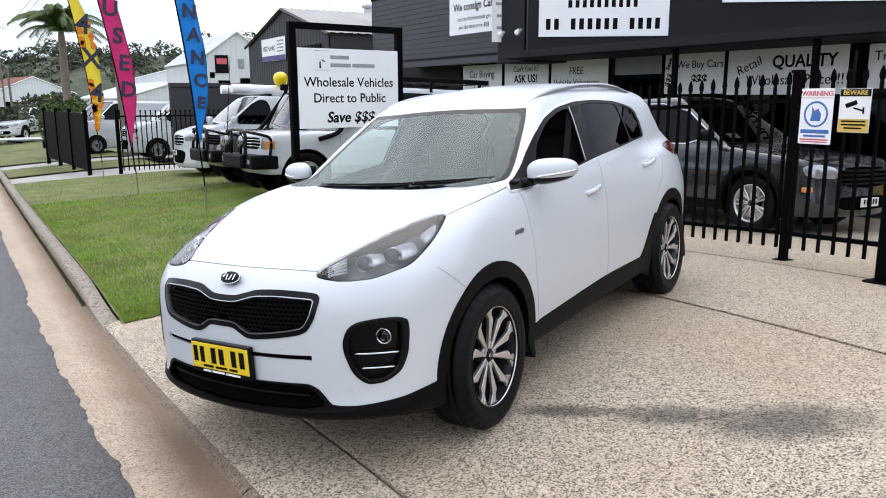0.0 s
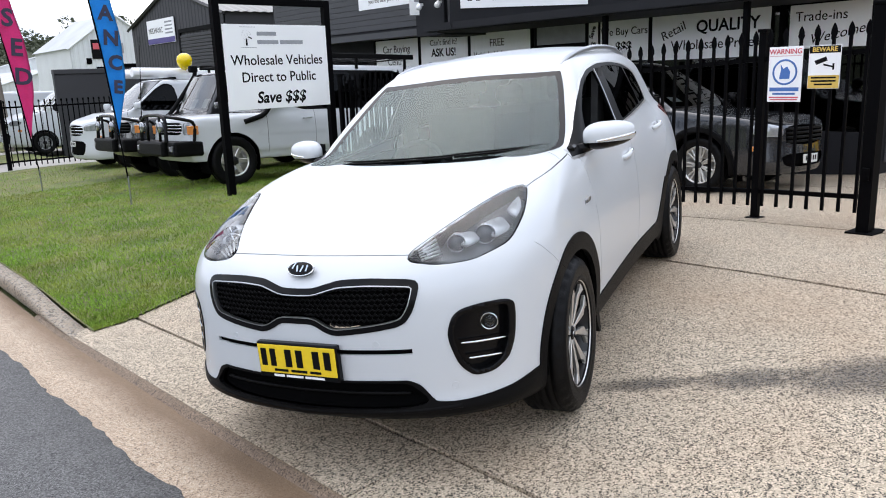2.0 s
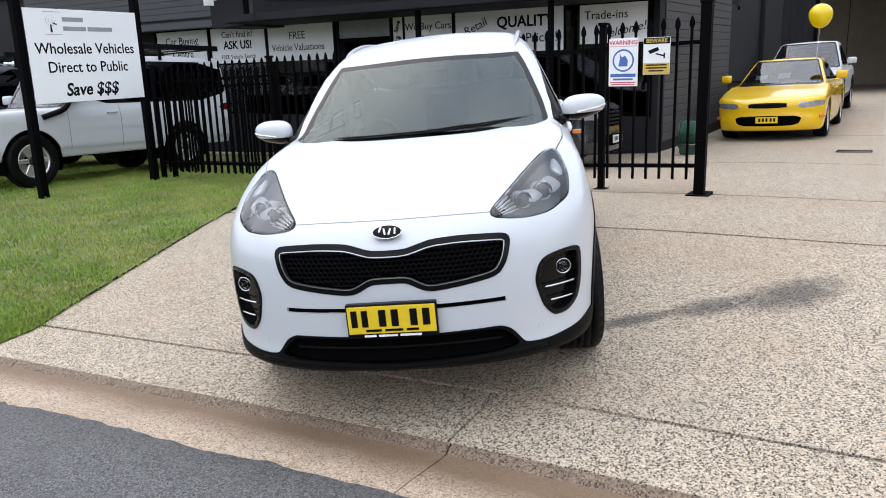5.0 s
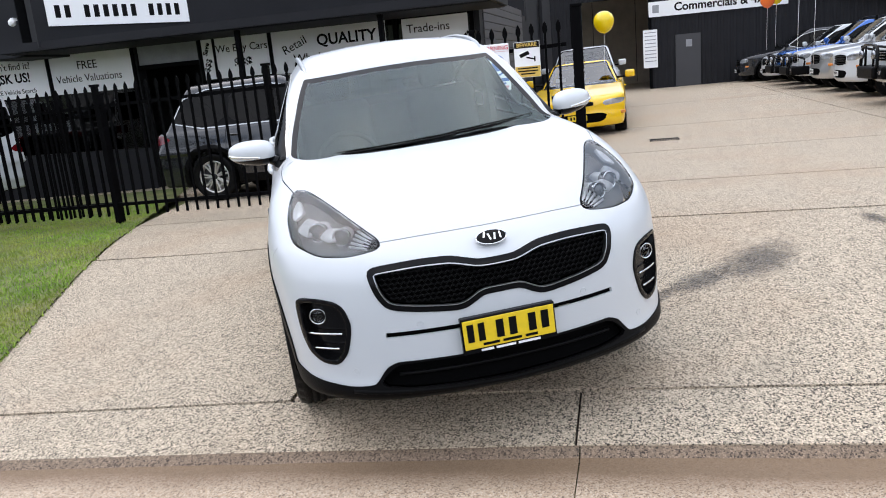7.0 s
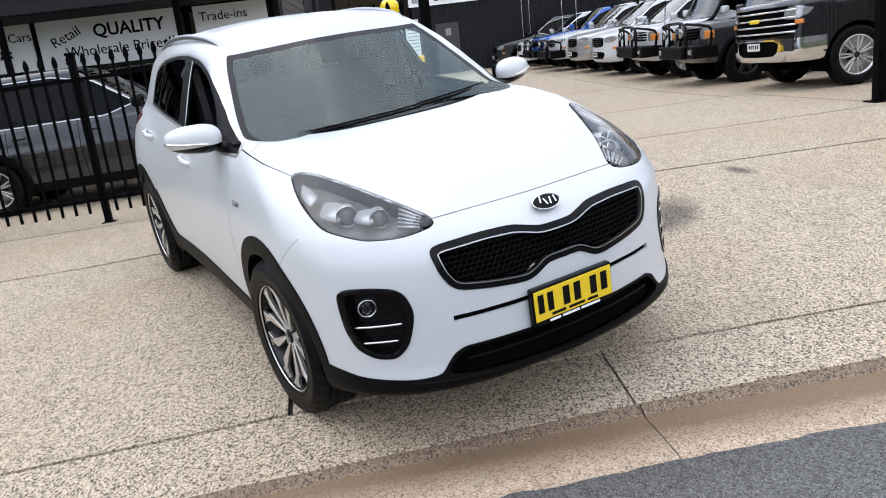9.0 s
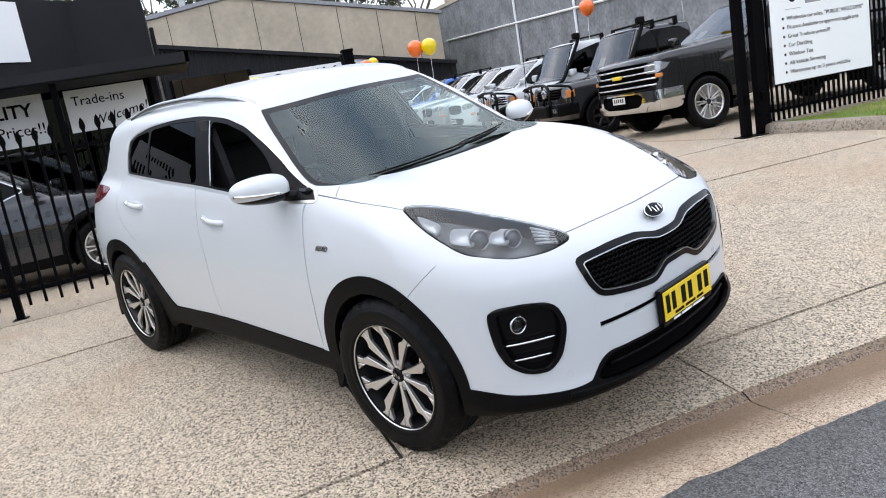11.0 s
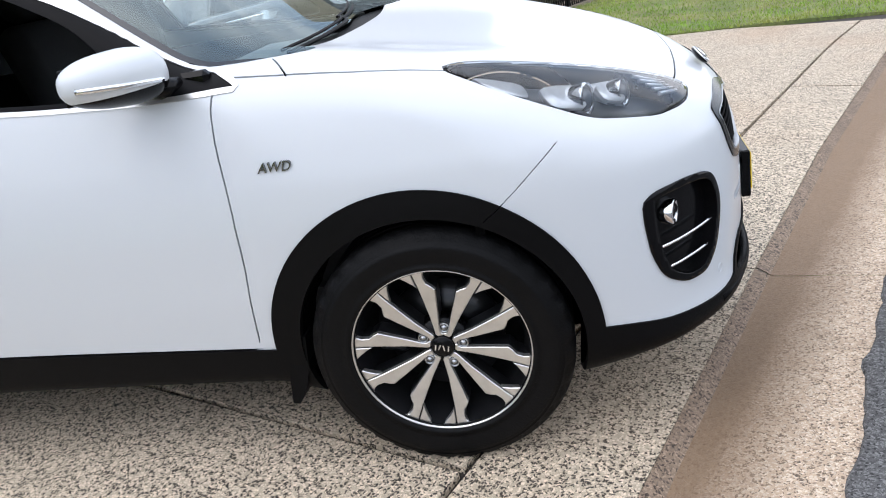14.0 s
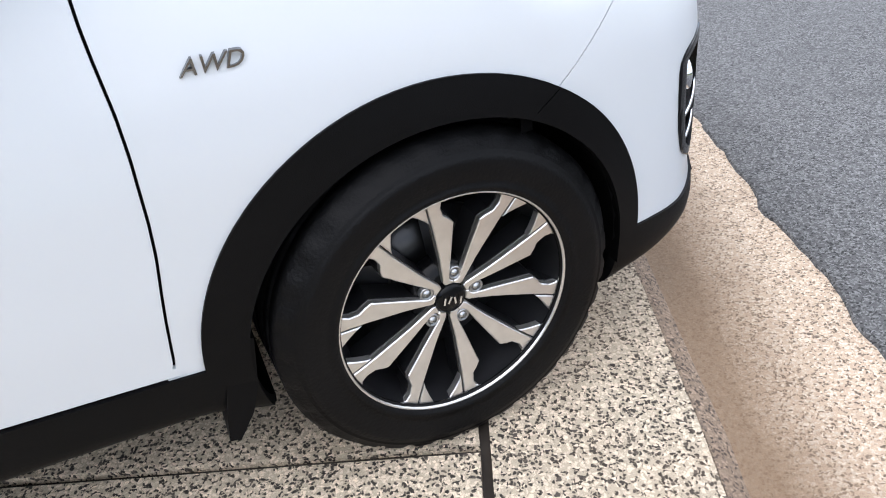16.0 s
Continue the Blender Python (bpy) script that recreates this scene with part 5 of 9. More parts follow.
        mir = part("wing_mirror", bm, WHITE_PAINT, car, "white wing mirror with an indicator strip", smooth=True, at=pose(0.672, s * 0.902, 1.147, 0, 0, 0) @ (Matrix.Identity(4) if s > 0 else Matrix.Diagonal((1, -1, 1, 1))) @ pose(0, 0, 0, 4, 0, -8))
        part("lower_cover", under, GLOSS_BLACK, mir, "gloss black lower cover", smooth=True)
        bm = bmesh.new()
        rows = []
        for u in np.linspace(-0.35, 0.93, 15):
            y2, w = math.copysign(abs(u) ** 0.75, u), -0.17
            z2 = -abs(w) ** 0.8
            rows.append((-0.087 * math.sqrt(1 - u * u - w * w) - 0.03 * (1 - y2), y2 * 0.129, z2 * 0.076 * (0.86 - 0.14 * y2) + 0.012 + 0.004 * u))
        tube(bm, rows, 0.0075, 8)
        part("indicator", bm, CHROME, mir, "clear indicator strip")
        bm = boxes((0.034, 0.042, -0.082, 0.088, -0.034, 0.052), bevel=0.003)
        part("mirror_glass", bm, GLOSS_BLACK, mir, "dark mirror glass")
        bm = bmesh.new()
        tube(bm, [(0.56, s * 0.76, 1.098), (0.59, s * 0.79, 1.105), (0.63, s * 0.82, 1.118)], 0.028, 10)
        box(bm, 0.48, 0.63, s * 0.745 - 0.02, s * 0.745 + 0.02, 1.085, 1.13, bevel=0.012)
        part("mirror_stalk", bm, GLOSS_BLACK, car)
    # door handles
    for s in (1, -1):
        for x, z, in ((1.33, 0.968), (2.37, 1.027)):
            y = float(SUV_PLAN(x) - SUV_TUCK(z))
            bm = bmesh.new()
            tube(bm, [(x - 0.115, s * (y - 0.004), z - 0.011), (x - 0.10, s * (y + 0.018), z - 0.010), (x - 0.02, s * (y + 0.030), z - 0.003), (x + 0.07, s * (y + 0.026), z + 0.006), (x + 0.11, s * (y + 0.002), z + 0.010)], 0.0155, 10)
            h = part("door_handle", bm, WHITE_PAINT, car, "white door handle with a chrome strip")
            bm = bmesh.new()
            tube(bm, [(x + 0.02, s * (y + 0.035), z + 0.010), (x + 0.075, s * (y + 0.033), z + 0.016), (x + 0.10, s * (y + 0.016), z + 0.018)], 0.007, 6)
            part("chrome_strip", bm, CHROME, h)
            # a thin dome in its own grey-white stands for the shaded hollow
            bm = bmesh.new()
            bmesh.ops.create_uvsphere(bm, u_segments=20, v_segments=10, radius=1)
            bmesh.ops.scale(bm, vec=(0.07, 0.006, 0.032), verts=bm.verts)
            part("recess", bm, SHADE_GREY, h, smooth=True, at=pose(x - 0.01, s * (y - 0.0045), z - 0.012))
    # badge letters on the front wings
    for s in (1, -1):
        y = float(SUV_PLAN(0.324) - SUV_TUCK(0.888))
        at = pose(0.324, s * (y + 0.003), 0.889, 0, 0, 0) @ (pose(0, 0, 0, 90, 0, 180) if s > 0 else pose(0, 0, 0, 90, 0, 0)) @ pose(0, 0, 0, 5 if s > 0 else 5, 0, 0)
        words("AWD", 0.036, DARK_CHROME, car, at, "model_letters", slant=0.35, depth=0.004)
    # bright strip on the door pillar
    for s in (1, -1):
        bm = bmesh.new()
        tube(bm, [(1.357 + 0.105 * t, s * (float(SUV_GLASS(1.142 + 0.322 * t)) - 0.004), 1.142 + 0.322 * t) for t in np.linspace(0, 1, 9)], 0.007, 6)
        part("pillar_strip", bm, SATIN, car, "bright pillar strip")
    # roof rails, aerial
    for s in (1, -1):
        bm = bmesh.new()
        pts = [(1.13, 0.530, 1.502), (1.22, 0.540, 1.540), (1.45, 0.548, 1.575), (1.8, 0.552, 1.594), (2.2, 0.545, 1.588), (2.5, 0.530, 1.566), (2.78, 0.512, 1.520)]
        tube(bm, [(a, s * b, c) for a, b, c in smooth_ring(pts, 2, closed=False)], 0.016, 8)
        part("roof_rail", bm, SATIN, car, "silver roof rail", smooth=True)
        part("rail_foot", boxes((1.12, 1.18, s * 0.530 - 0.018, s * 0.530 + 0.018, 1.475, 1.512), bevel=0.008), GLOSS_BLACK, car)
    bm = bmesh.new()
    prism(bm, [(2.86, 1.555), (2.98, 1.60), (3.02, 1.60), (3.04, 1.54)], -0.016, 0.016)
    bmesh.ops.bevel(bm, geom=list(bm.edges), offset=0.006, segments=2, affect="EDGES")
    part("aerial_fin", bm, WHITE_PAINT, car)
    # wipers
    for pts in ([(0.36, 0.50, 1.118), (0.345, 0.25, 1.118), (0.36, -0.08, 1.122), (0.385, -0.16, 1.125)], [(0.40, -0.16, 1.125), (0.42, -0.36, 1.132), (0.485, -0.60, 1.14), (0.50, -0.62, 1.142)]):
        bm = bmesh.new()
        tube(bm, smooth_ring([(a, b, c - 0.010) for a, b, c in pts], 2, closed=False), 0.0065, 6)
        tube(bm, smooth_ring([(a + 0.022, b - 0.01, c - 0.001) for a, b, c in pts], 2, closed=False), 0.005, 6)
        part("wiper", bm, BLACK_PLASTIC, car, "black wiper arm and blade")
    # wheels
    rows = build_wheel(0.348, 0.235, 0.238, RUBBER)
    hub = bmesh.new()
    spin(hub, [(0.033, 0.02), (0.032, 0.072), (0.027, 0.077), (0.001, 0.079)], 28)
    plate = bmesh.new()
    spin(plate, [(0.03, 0.06), (0.074, 0.06), (0.080, 0.02)], 36)
    rows.append(("hub_plate", plate, GLOSS_BLACK, "black hub plate"))
    rows.append(("hub_cap", hub, GLOSS_BLACK, "black hub cap"))
    marks = bmesh.new()
    for x, r in ((-0.016, 0.0), (-0.004, 0.3), (0.008, -0.3), (0.018, 0.0)):
        box(marks, x - 0.0018, x + 0.0018, 0.0805, 0.0825, -0.008, 0.008, m=Matrix.Rotation(r, 4, "Y"))
    rows.append(("hub_emblem", marks, CHROME, ""))
    nut = bmesh.new()
    spin(nut, [(0.0145, 0.03), (0.0145, 0.071), (0.0115, 0.073), (0.0110, 0.058), (0.0085, 0.058), (0.0085, 0.072), (0.001, 0.074)], 14)
    nut = mesh_of("wheel_nut", nut, SATIN)
    pair = suv_spokes(0.238, 0.1175)
    meshes = [(n, mesh_of(n, bm, m), lab) for n, bm, m, lab in rows]
    for x, y, steer, rolled in ((0, 0.771, 3, -12.7), (0, -0.771, 3, -19), (2.67, 0.772, 0, -22.5), (2.67, -0.772, 0, -9)):
        s = 1 if y > 0 else -1
        w = new("wheel")
        w.parent = car
        w.matrix_basis = pose(x, y, 0.345, 0, 0, steer + (0 if s > 0 else 180)) @ pose(0, 0, 0, 0, rolled, 0)
        tagged(w, "alloy wheel with ten bright spokes")
        for n, me, lab in meshes:
            part(n, me, None, w, lab)
        for k in range(5):
            turn = Matrix.Rotation(k * 2 * math.pi / 5, 4, "Y")
            for n, me, lab in pair:
                part(n, me, None, w, lab, at=turn)
            part("wheel_nut", nut, None, w, at=turn @ pose(0, 0, 0.056))
    # arch liners, mud flaps
    for x in (0, 2.67):
        for s in (1, -1):
            bm = bmesh.new()
            n = 24
            rg = []
            for yy in (0.46, 0.85):
                rg.append([bm.verts.new((x + 0.379 * math.cos(a), s * yy, 0.345 + 0.379 * math.sin(a))) for a in np.linspace(-0.12, math.pi + 0.12, n)])
            for i in range(n - 1):
                bm.faces.new((rg[0][i], rg[0][i + 1], rg[1][i + 1], rg[1][i]))
            c = bm.verts.new((x, s * 0.46, 0.345))
            for i in range(n - 1):
                bm.faces.new((rg[0][i], rg[0][i + 1], c))
            part("arch_liner", bm, DARK_LINER, car)
            bm = bmesh.new()
            prism(bm, [(x + 0.366, 0.41), (x + 0.41, 0.42), (x + 0.445, 0.27), (x + 0.455, 0.20), (x + 0.435, 0.195), (x + 0.40, 0.25), (x + 0.38, 0.31)], s * 0.70, s * 0.855)
            part("mud_flap", bm, BLACK_PLASTIC, car)
    # cabin
    part("cabin_floor", boxes((0.25, 3.2, -0.74, 0.74, 0.42, 0.50), (0.2, 0.5, -0.7, 0.7, 0.45, 0.98)), SEAT, car)
    bm = boxes((0.52, 0.95, -0.70, 0.70, 0.86, 1.02), bevel=0.05)
    part("dashboard", bm, INTERIOR, car, "dark grey dashboard")
    for sy in (0.37, -0.37):
        seat = part("front_seat", boxes((1.10, 1.62, sy - 0.25, sy + 0.25, 0.52, 0.74), bevel=0.06), SEAT, car, "black front seat")
        bm = bmesh.new()
        box(bm, -0.07, 0.07, -0.24, 0.24, 0.0, 0.62, bevel=0.055, seg=2)
        part("backrest", bm, SEAT, seat, smooth=True, at=pose(1.60, sy, 0.68, 0, 14, 0))
        bm = bmesh.new()
        box(bm, -0.05, 0.05, -0.13, 0.13, 0.0, 0.2, bevel=0.045, seg=2)
        part("headrest", bm, SEAT, seat, smooth=True, at=pose(1.77, sy, 1.29, 0, 8, 0))
    bm = boxes((2.25, 2.75, -0.66, 0.66, 0.5, 0.76), (2.68, 2.85, -0.66, 0.66, 0.7, 1.22), bevel=0.06)
    part("rear_seat", bm, SEAT, car, "black rear bench")
    for sy in (0.4, -0.4):
        part("rear_headrest", boxes((2.74, 2.84, sy - 0.12, sy + 0.12, 1.24, 1.38), bevel=0.04), SEAT, car)
    bm = bmesh.new()
    tube(bm, [(0.0, 0.185 * math.cos(a), 0.185 * math.sin(a)) for a in np.linspace(0, 2 * math.pi, 33)], 0.016, 8)
    box(bm, -0.03, 0.02, -0.06, 0.06, -0.05, 0.05, bevel=0.02)
    box(bm, -0.012, 0.012, -0.17, 0.17, -0.02, 0.02, bevel=0.01)
    part("steering_wheel", bm, SEAT, car, "black steering wheel", at=pose(0.98, 0.37, 0.97, 0, 25, 0))
    bm = boxes((1.00, 1.04, -0.12, 0.12, 1.40, 1.47), bevel=0.015)
    part("rear_view_mirror", bm, GLOSS_BLACK, car)
    for s in (1, -1):
        bm = bmesh.new()
        prism(bm, [(1.38, 0.5), (1.38, 1.15), (1.47, 1.47), (1.55, 1.47), (1.55, 0.5)], s * 0.62, s * 0.66)
        part("pillar_trim", bm, SEAT, car)
        part("door_card", boxes((0.5, 2.6, s * 0.76 - 0.02, s * 0.76 + 0.02, 0.45, 1.06)), SEAT, car)
    bm = bmesh.new()
    prism(bm, [(1.26, 1.52), (1.4, 1.55), (2.0, 1.58), (2.9, 1.53), (2.9, 1.515), (2.0, 1.565), (1.4, 1.535)], -0.5, 0.5)
    part("headlining", bm, INTERIOR, car)
    return car


SATIN_BLACK = mat("satin_black", (0.004, 0.004, 0.0045), 0.4, var=0.05, spec=0.08)
FRIT = mat("screen_border", (0.004, 0.004, 0.0045), 0.06, var=0.0, fine_var=0.0, spec=0.28)
HOUSING = mat("lamp_housing", (0.20, 0.203, 0.207), 0.35, metal=0.2, var=0.3, scale=12, coat=0.3)
REFLECTOR = mat("lamp_reflector", (0.80, 0.81, 0.82), 0.3, metal=0.35, var=0.06, scale=40)
PROJECTOR = mat("projector_glass", (0.10, 0.11, 0.12), 0.04, coat=1.0, var=0.0, fine_var=0.0)
# separate white for the handle hollows, their shade put into the colour
SHADE_GREY = mat("recess_shade_white", (0.70, 0.71, 0.72), 0.25, coat=0.6, var=0.0)
suv = build_suv()

# ---- fences, gate, sign boards ----
def picket_mesh(h):
    """One flat steel picket with a pressed spear head; its foot at 0."""
    bm = bmesh.new()
    box(bm, -0.0125, 0.0125, -0.0125, 0.0125, 0.0, h - 0.13)
    prism(bm, [(-0.0125, h - 0.13), (-0.028, h - 0.09), (-0.024, h - 0.05), (-0.012, h - 0.02), (0.0, h), (0.012, h - 0.02), (0.024, h - 0.05), (0.028, h - 0.09), (0.0125, h - 0.13)], -0.004, 0.004, plane="YZ")
    return mesh_of("picket", bm, FENCE_BLACK)


def fence_run(x, y0, y1, label, posts, h=1.72, pitch=0.112, foot=0.12, group="boundary fence"):
    """A picket fence along y with its rails, posts and pickets."""
    f = thing("fence", pose(x, y0, 0), label, "fence", group)
    me = picket_mesh(h - foot)
    n = int((y1 - y0) / pitch)
    for z in (foot + 0.14, h - 0.26):
        bm = bmesh.new()
        steps = 8
        for i in range(steps):
            a, b = (y1 - y0) * i / steps, (y1 - y0) * (i + 1) / steps
            za, zb = lie(x, y0 + a) + z, lie(x, y0 + b) + z
            q = [bm.verts.new((dx, yy, zz + dz)) for yy, zz in ((a, za), (b, zb)) for dx, dz in ((-0.02, -0.02), (0.02, -0.02), (0.02, 0.02), (-0.02, 0.02))]
            for k in range(4):
                bm.faces.new((q[k], q[(k + 1) % 4], q[4 + (k + 1) % 4], q[4 + k]))
        bmesh.ops.remove_doubles(bm, verts=bm.verts, dist=0.0005)
        bmesh.ops.recalc_face_normals(bm, faces=bm.faces)
        part("rail", bm, FENCE_BLACK, f)
    for i in range(n + 1):
        y = (i + 0.5) * pitch
        if y < y1 - y0:
            part("picket", me, None, f, at=pose(-0.03 if i % 2 else -0.03, y, lie(x, y0 + y) + foot))
    for p in posts:
        bm = boxes((-0.033, 0.033, -0.033, 0.033, -0.05, h - 0.02), (-0.045, 0.045, -0.045, 0.045, h - 0.02, h + 0.01), (-0.07, 0.07, -0.07, 0.07, -0.02, 0.006), bevel=0.003)
        part("post", bm, FENCE_BLACK, f, at=pose(0, p - y0, lie(x, p)))
    return f


fence_run(5.22, -1.02, 7.25, "black steel picket fence with spear heads and square posts", (-0.02, 2.44, 4.76, 7.2), h=1.76, pitch=0.142)
fence_run(5.36, 4.78, 7.15, "black sliding steel gate pushed open behind the fence", (4.82, 7.1), h=1.66, pitch=0.13, group="sliding gates")
fence_run(5.25, -16.5, -6.58, "tall black steel fence with closely set pickets beside the verge", (-6.62, -9.1, -11.5, -13.9, -16.3), h=2.05, pitch=0.085)
tagged(part("plinth", strip_x(5.19, 5.31, -16.5, -6.62), KERB), "low concrete plinth under the tall fence", "plinth", kind="structure")
for x, y, w, h, lab in ((4.87, -1.16, 0.050, 1.83, "heavy black square steel gate post on a bolted base plate"), (4.99, -1.15, 0.036, 1.80, "black steel gate guide post"), (5.25, -6.26, 0.055, 2.05, "black steel gate post with a latch"), (5.2, -6.47, 0.058, 2.15, "heavy black steel gate post")):
    g = thing("gate_post", pose(x, y, lie(x, y)), lab, "post", "gate posts")
    part("shaft", boxes((-w, w, -w, w, 0.0, h), bevel=0.006), FENCE_BLACK, g)
    part("cap", boxes((-w - 0.008, w + 0.008, -w - 0.008, w + 0.008, h, h + 0.03), bevel=0.006), FENCE_BLACK, g)
    part("base_plate", boxes((-w - 0.06, w + 0.06, -w - 0.06, w + 0.06, 0.0, 0.014)), FENCE_BLACK, g)
    part("latch", boxes((-w - 0.03, -w, -0.03, 0.03, 0.45, 0.55), bevel=0.004), FENCE_BLACK, g)

RED_PRINT = mat("red_print", (0.62, 0.10, 0.13), 0.5, var=0.03)
PINK_PRINT = mat("pink_print", (0.72, 0.50, 0.52), 0.5, var=0.03)
BLUE_PRINT = mat("blue_print", (0.06, 0.16, 0.45), 0.5, var=0.03)
AMBER_PRINT = mat("amber_print", (0.70, 0.48, 0.10), 0.5, var=0.05)
FRONT = facing(180, 0, 0, 0)


def sign_board(name, at, w, h, label, group="", material=None, thick=0.012, category="sign"):
    """A flat board whose lower left corner lies at the pose's origin, front towards -x of the yard."""
    s = thing(name, at, label, category, group)
    part("panel", boxes((0, w, 0, h, -thick, 0), bevel=0.003), material or SIGN_WHITE, s)
    return s


def on(x, y, z=0.002):
    return pose(x, y, z)


def bars(name, rows, parent, material, z=0.0015):
    """Plain bars for writing that cannot be read: rows of (x0, x1, y, height)."""
    for x0, x1, y, h in rows:
        part(name, boxes((x0, x1, y - h / 2, y + h / 2, 0, z)), material, parent)


def front_at(x, y, z):
    """Lower left corner (as read from the road) of a board on a plane of constant x, facing the road."""
    return Matrix.Translation((x, y, z)) @ FRONT


w = sign_board("warning_sign", front_at(5.165, -0.105, 1.25), 0.31, 0.49, "white warning sign with a red heading and round blue badge", "fence signs")
words("WARNING", 0.062, RED_PRINT, w, on(0.155, 0.445), "heading", bold=0.001)
part("band", boxes((0.01, 0.30, 0.405, 0.412, 0, 0.0015)), PINK_PRINT, w)
bm = bmesh.new()
spin(bm, [(0.115, 0.0), (0.115, 0.002), (0.098, 0.002), (0.098, 0.0)], 40, axis="Z")
part("badge_ring", bm, BLUE_PRINT, w, at=on(0.155, 0.265, 0))
bm = bmesh.new()
prism(bm, [(-0.05, -0.06), (-0.035, 0.02), (-0.04, 0.07), (-0.015, 0.03), (0.02, 0.05), (0.05, 0.0), (0.045, -0.06)], 0, 0.003, plane="XY")
part("badge_shape", bm, BLUE_PRINT, w, at=on(0.155, 0.265, 0))
bars("text_bar", [(0.02, 0.29, 0.112, 0.034), (0.05, 0.26, 0.072, 0.018)], w, BLUE_PRINT)
bars("text_bar", [(0.02, 0.29, 0.04, 0.012), (0.03, 0.28, 0.02, 0.010)], w, RED_PRINT)
w = sign_board("warning_sign", front_at(5.165, -0.47, 1.365), 0.275, 0.37, "white and amber beware sign with a black camera picture", "fence signs")
part("heading_band", boxes((0.004, 0.271, 0.305, 0.366, 0, 0.001)), SIGN_BLACK, w)
words("BEWARE", 0.056, AMBER_PRINT, w, on(0.1375, 0.335, 0.0025), "heading", bold=0.001)
part("lower_band", boxes((0.004, 0.271, 0.004, 0.115, 0, 0.001)), AMBER_PRINT, w)
bm = bmesh.new()
prism(bm, [(0.05, 0.24), (0.15, 0.275), (0.165, 0.24), (0.07, 0.205)], 0, 0.002, plane="XY")
prism(bm, [(0.13, 0.215), (0.21, 0.195), (0.21, 0.18), (0.13, 0.2)], 0, 0.002, plane="XY")
prism(bm, [(0.21, 0.215), (0.225, 0.215), (0.225, 0.16), (0.21, 0.16)], 0, 0.002, plane="XY")
part("camera_picture", bm, SIGN_BLACK, w)
bars("text_bar", [(0.03, 0.245, 0.095, 0.014), (0.03, 0.245, 0.066, 0.014), (0.06, 0.215, 0.037, 0.014)], w, SIGN_BLACK, 0.002)

# sign board on two posts by the lawn
sb = thing("sign_board", pose(3.06, 6.99, 0, 0, 0, 4.5), "large white dealer sign in a black post frame on the lawn", "sign")
for x, nm in ((0.0, "post"), (1.93, "post")):
    part(nm, boxes((x - 0.055, x + 0.055, -0.05, 0.05, -0.25, 2.80), bevel=0.006), FENCE_BLACK, sb)
part("top_beam", boxes((0.057, 1.873, -0.045, 0.045, 2.70, 2.80), bevel=0.006), FENCE_BLACK, sb)
pn = part("panel", boxes((0.058, 1.872, -0.062, -0.05, 1.20, 2.42), bevel=0.003), SIGN_WHITE, sb, "white printed panel")
sf = lambda x, z: pose(x, -0.0625, z, 90, 0, 0)
words("Wholesale Vehicles", 0.205, SIGN_BLACK, pn, sf(0.965, 1.905), "lettering", bold=0.002)
words("Direct to Public", 0.205, SIGN_BLACK, pn, sf(0.965, 1.66), "lettering", bold=0.002)
words("Save $$$", 0.235, SIGN_BLACK, pn, sf(0.965, 1.36), "lettering", slant=0.2, bold=0.006)
for x0, x1, z in ((0.62, 0.95, 2.29), (0.62, 0.98, 2.17), (1.01, 1.42, 2.17)):
    part("name_bar", boxes((x0, x1, -0.0645, -0.0615, z - 0.028, z + 0.028)), SIGN_GREY, pn)
bm = bmesh.new()
spin(bm, [(0.07, -0.0645), (0.07, -0.0615), (0.03, -0.0615), (0.03, -0.0645)], 9)
bmesh.ops.translate(bm, vec=(0.44, 0, 2.27), verts=bm.verts)
prism(bm, [(0.43, 2.22), (0.45, 2.22), (0.455, 2.12), (0.425, 2.12)], -0.0645, -0.0615)
prism(bm, [(0.47, 2.25), (0.53, 2.23), (0.53, 2.21), (0.47, 2.235)], -0.0645, -0.0615)
part("logo_shape", bm, SIGN_BLACK, pn)
for y, h in ((2.385, 0.006), (2.095, 0.006)):
    part("logo_border", boxes((0.34, 0.60, -0.064, -0.0615, y - h, y)), SIGN_GREY, pn)

# the dealer's list on the tall fence
ls = sign_board("sign_board", front_at(5.16, -6.70, 0.84), 1.62, 1.18, "white printed list of services on the tall black fence", "fence signs")
for x0, x1, z in ((0.56, 0.84, 1.085), (0.56, 0.82, 0.985), (0.85, 1.20, 0.985)):
    part("name_bar", boxes((x0, x1, z - 0.032, z + 0.032, 0, 0.0015)), SIGN_GREY, ls)
bm = bmesh.new()
spin(bm, [(0.06, 0.0), (0.06, 0.002), (0.025, 0.002), (0.025, 0.0)], 9, axis="Z")
part("logo_shape", bm, SIGN_BLACK, ls, at=on(0.36, 1.05, 0))
bars("logo_border", [(0.24, 0.49, 1.15, 0.006), (0.24, 0.49, 0.91, 0.006)], ls, SIGN_GREY)
for i, t in enumerate(('Wholesale car sales. "PUBLIC WELCOME"', "Finance Available to approved applicants", "Great Trade-in prices!!!", "Car Detailing", "Window Tint", "All Vehicle Servicing", "Warranties up to 5 years available")):
    z = 0.80 - i * 0.112
    words(t, 0.072, SIGN_BLACK, ls, on(0.25, z), "lettering", align="LEFT")
    bm = bmesh.new()
    bmesh.ops.create_circle(bm, cap_ends=True, segments=12, radius=0.017)
    part("bullet", bm, SIGN_BLACK, ls, at=on(0.19, z))

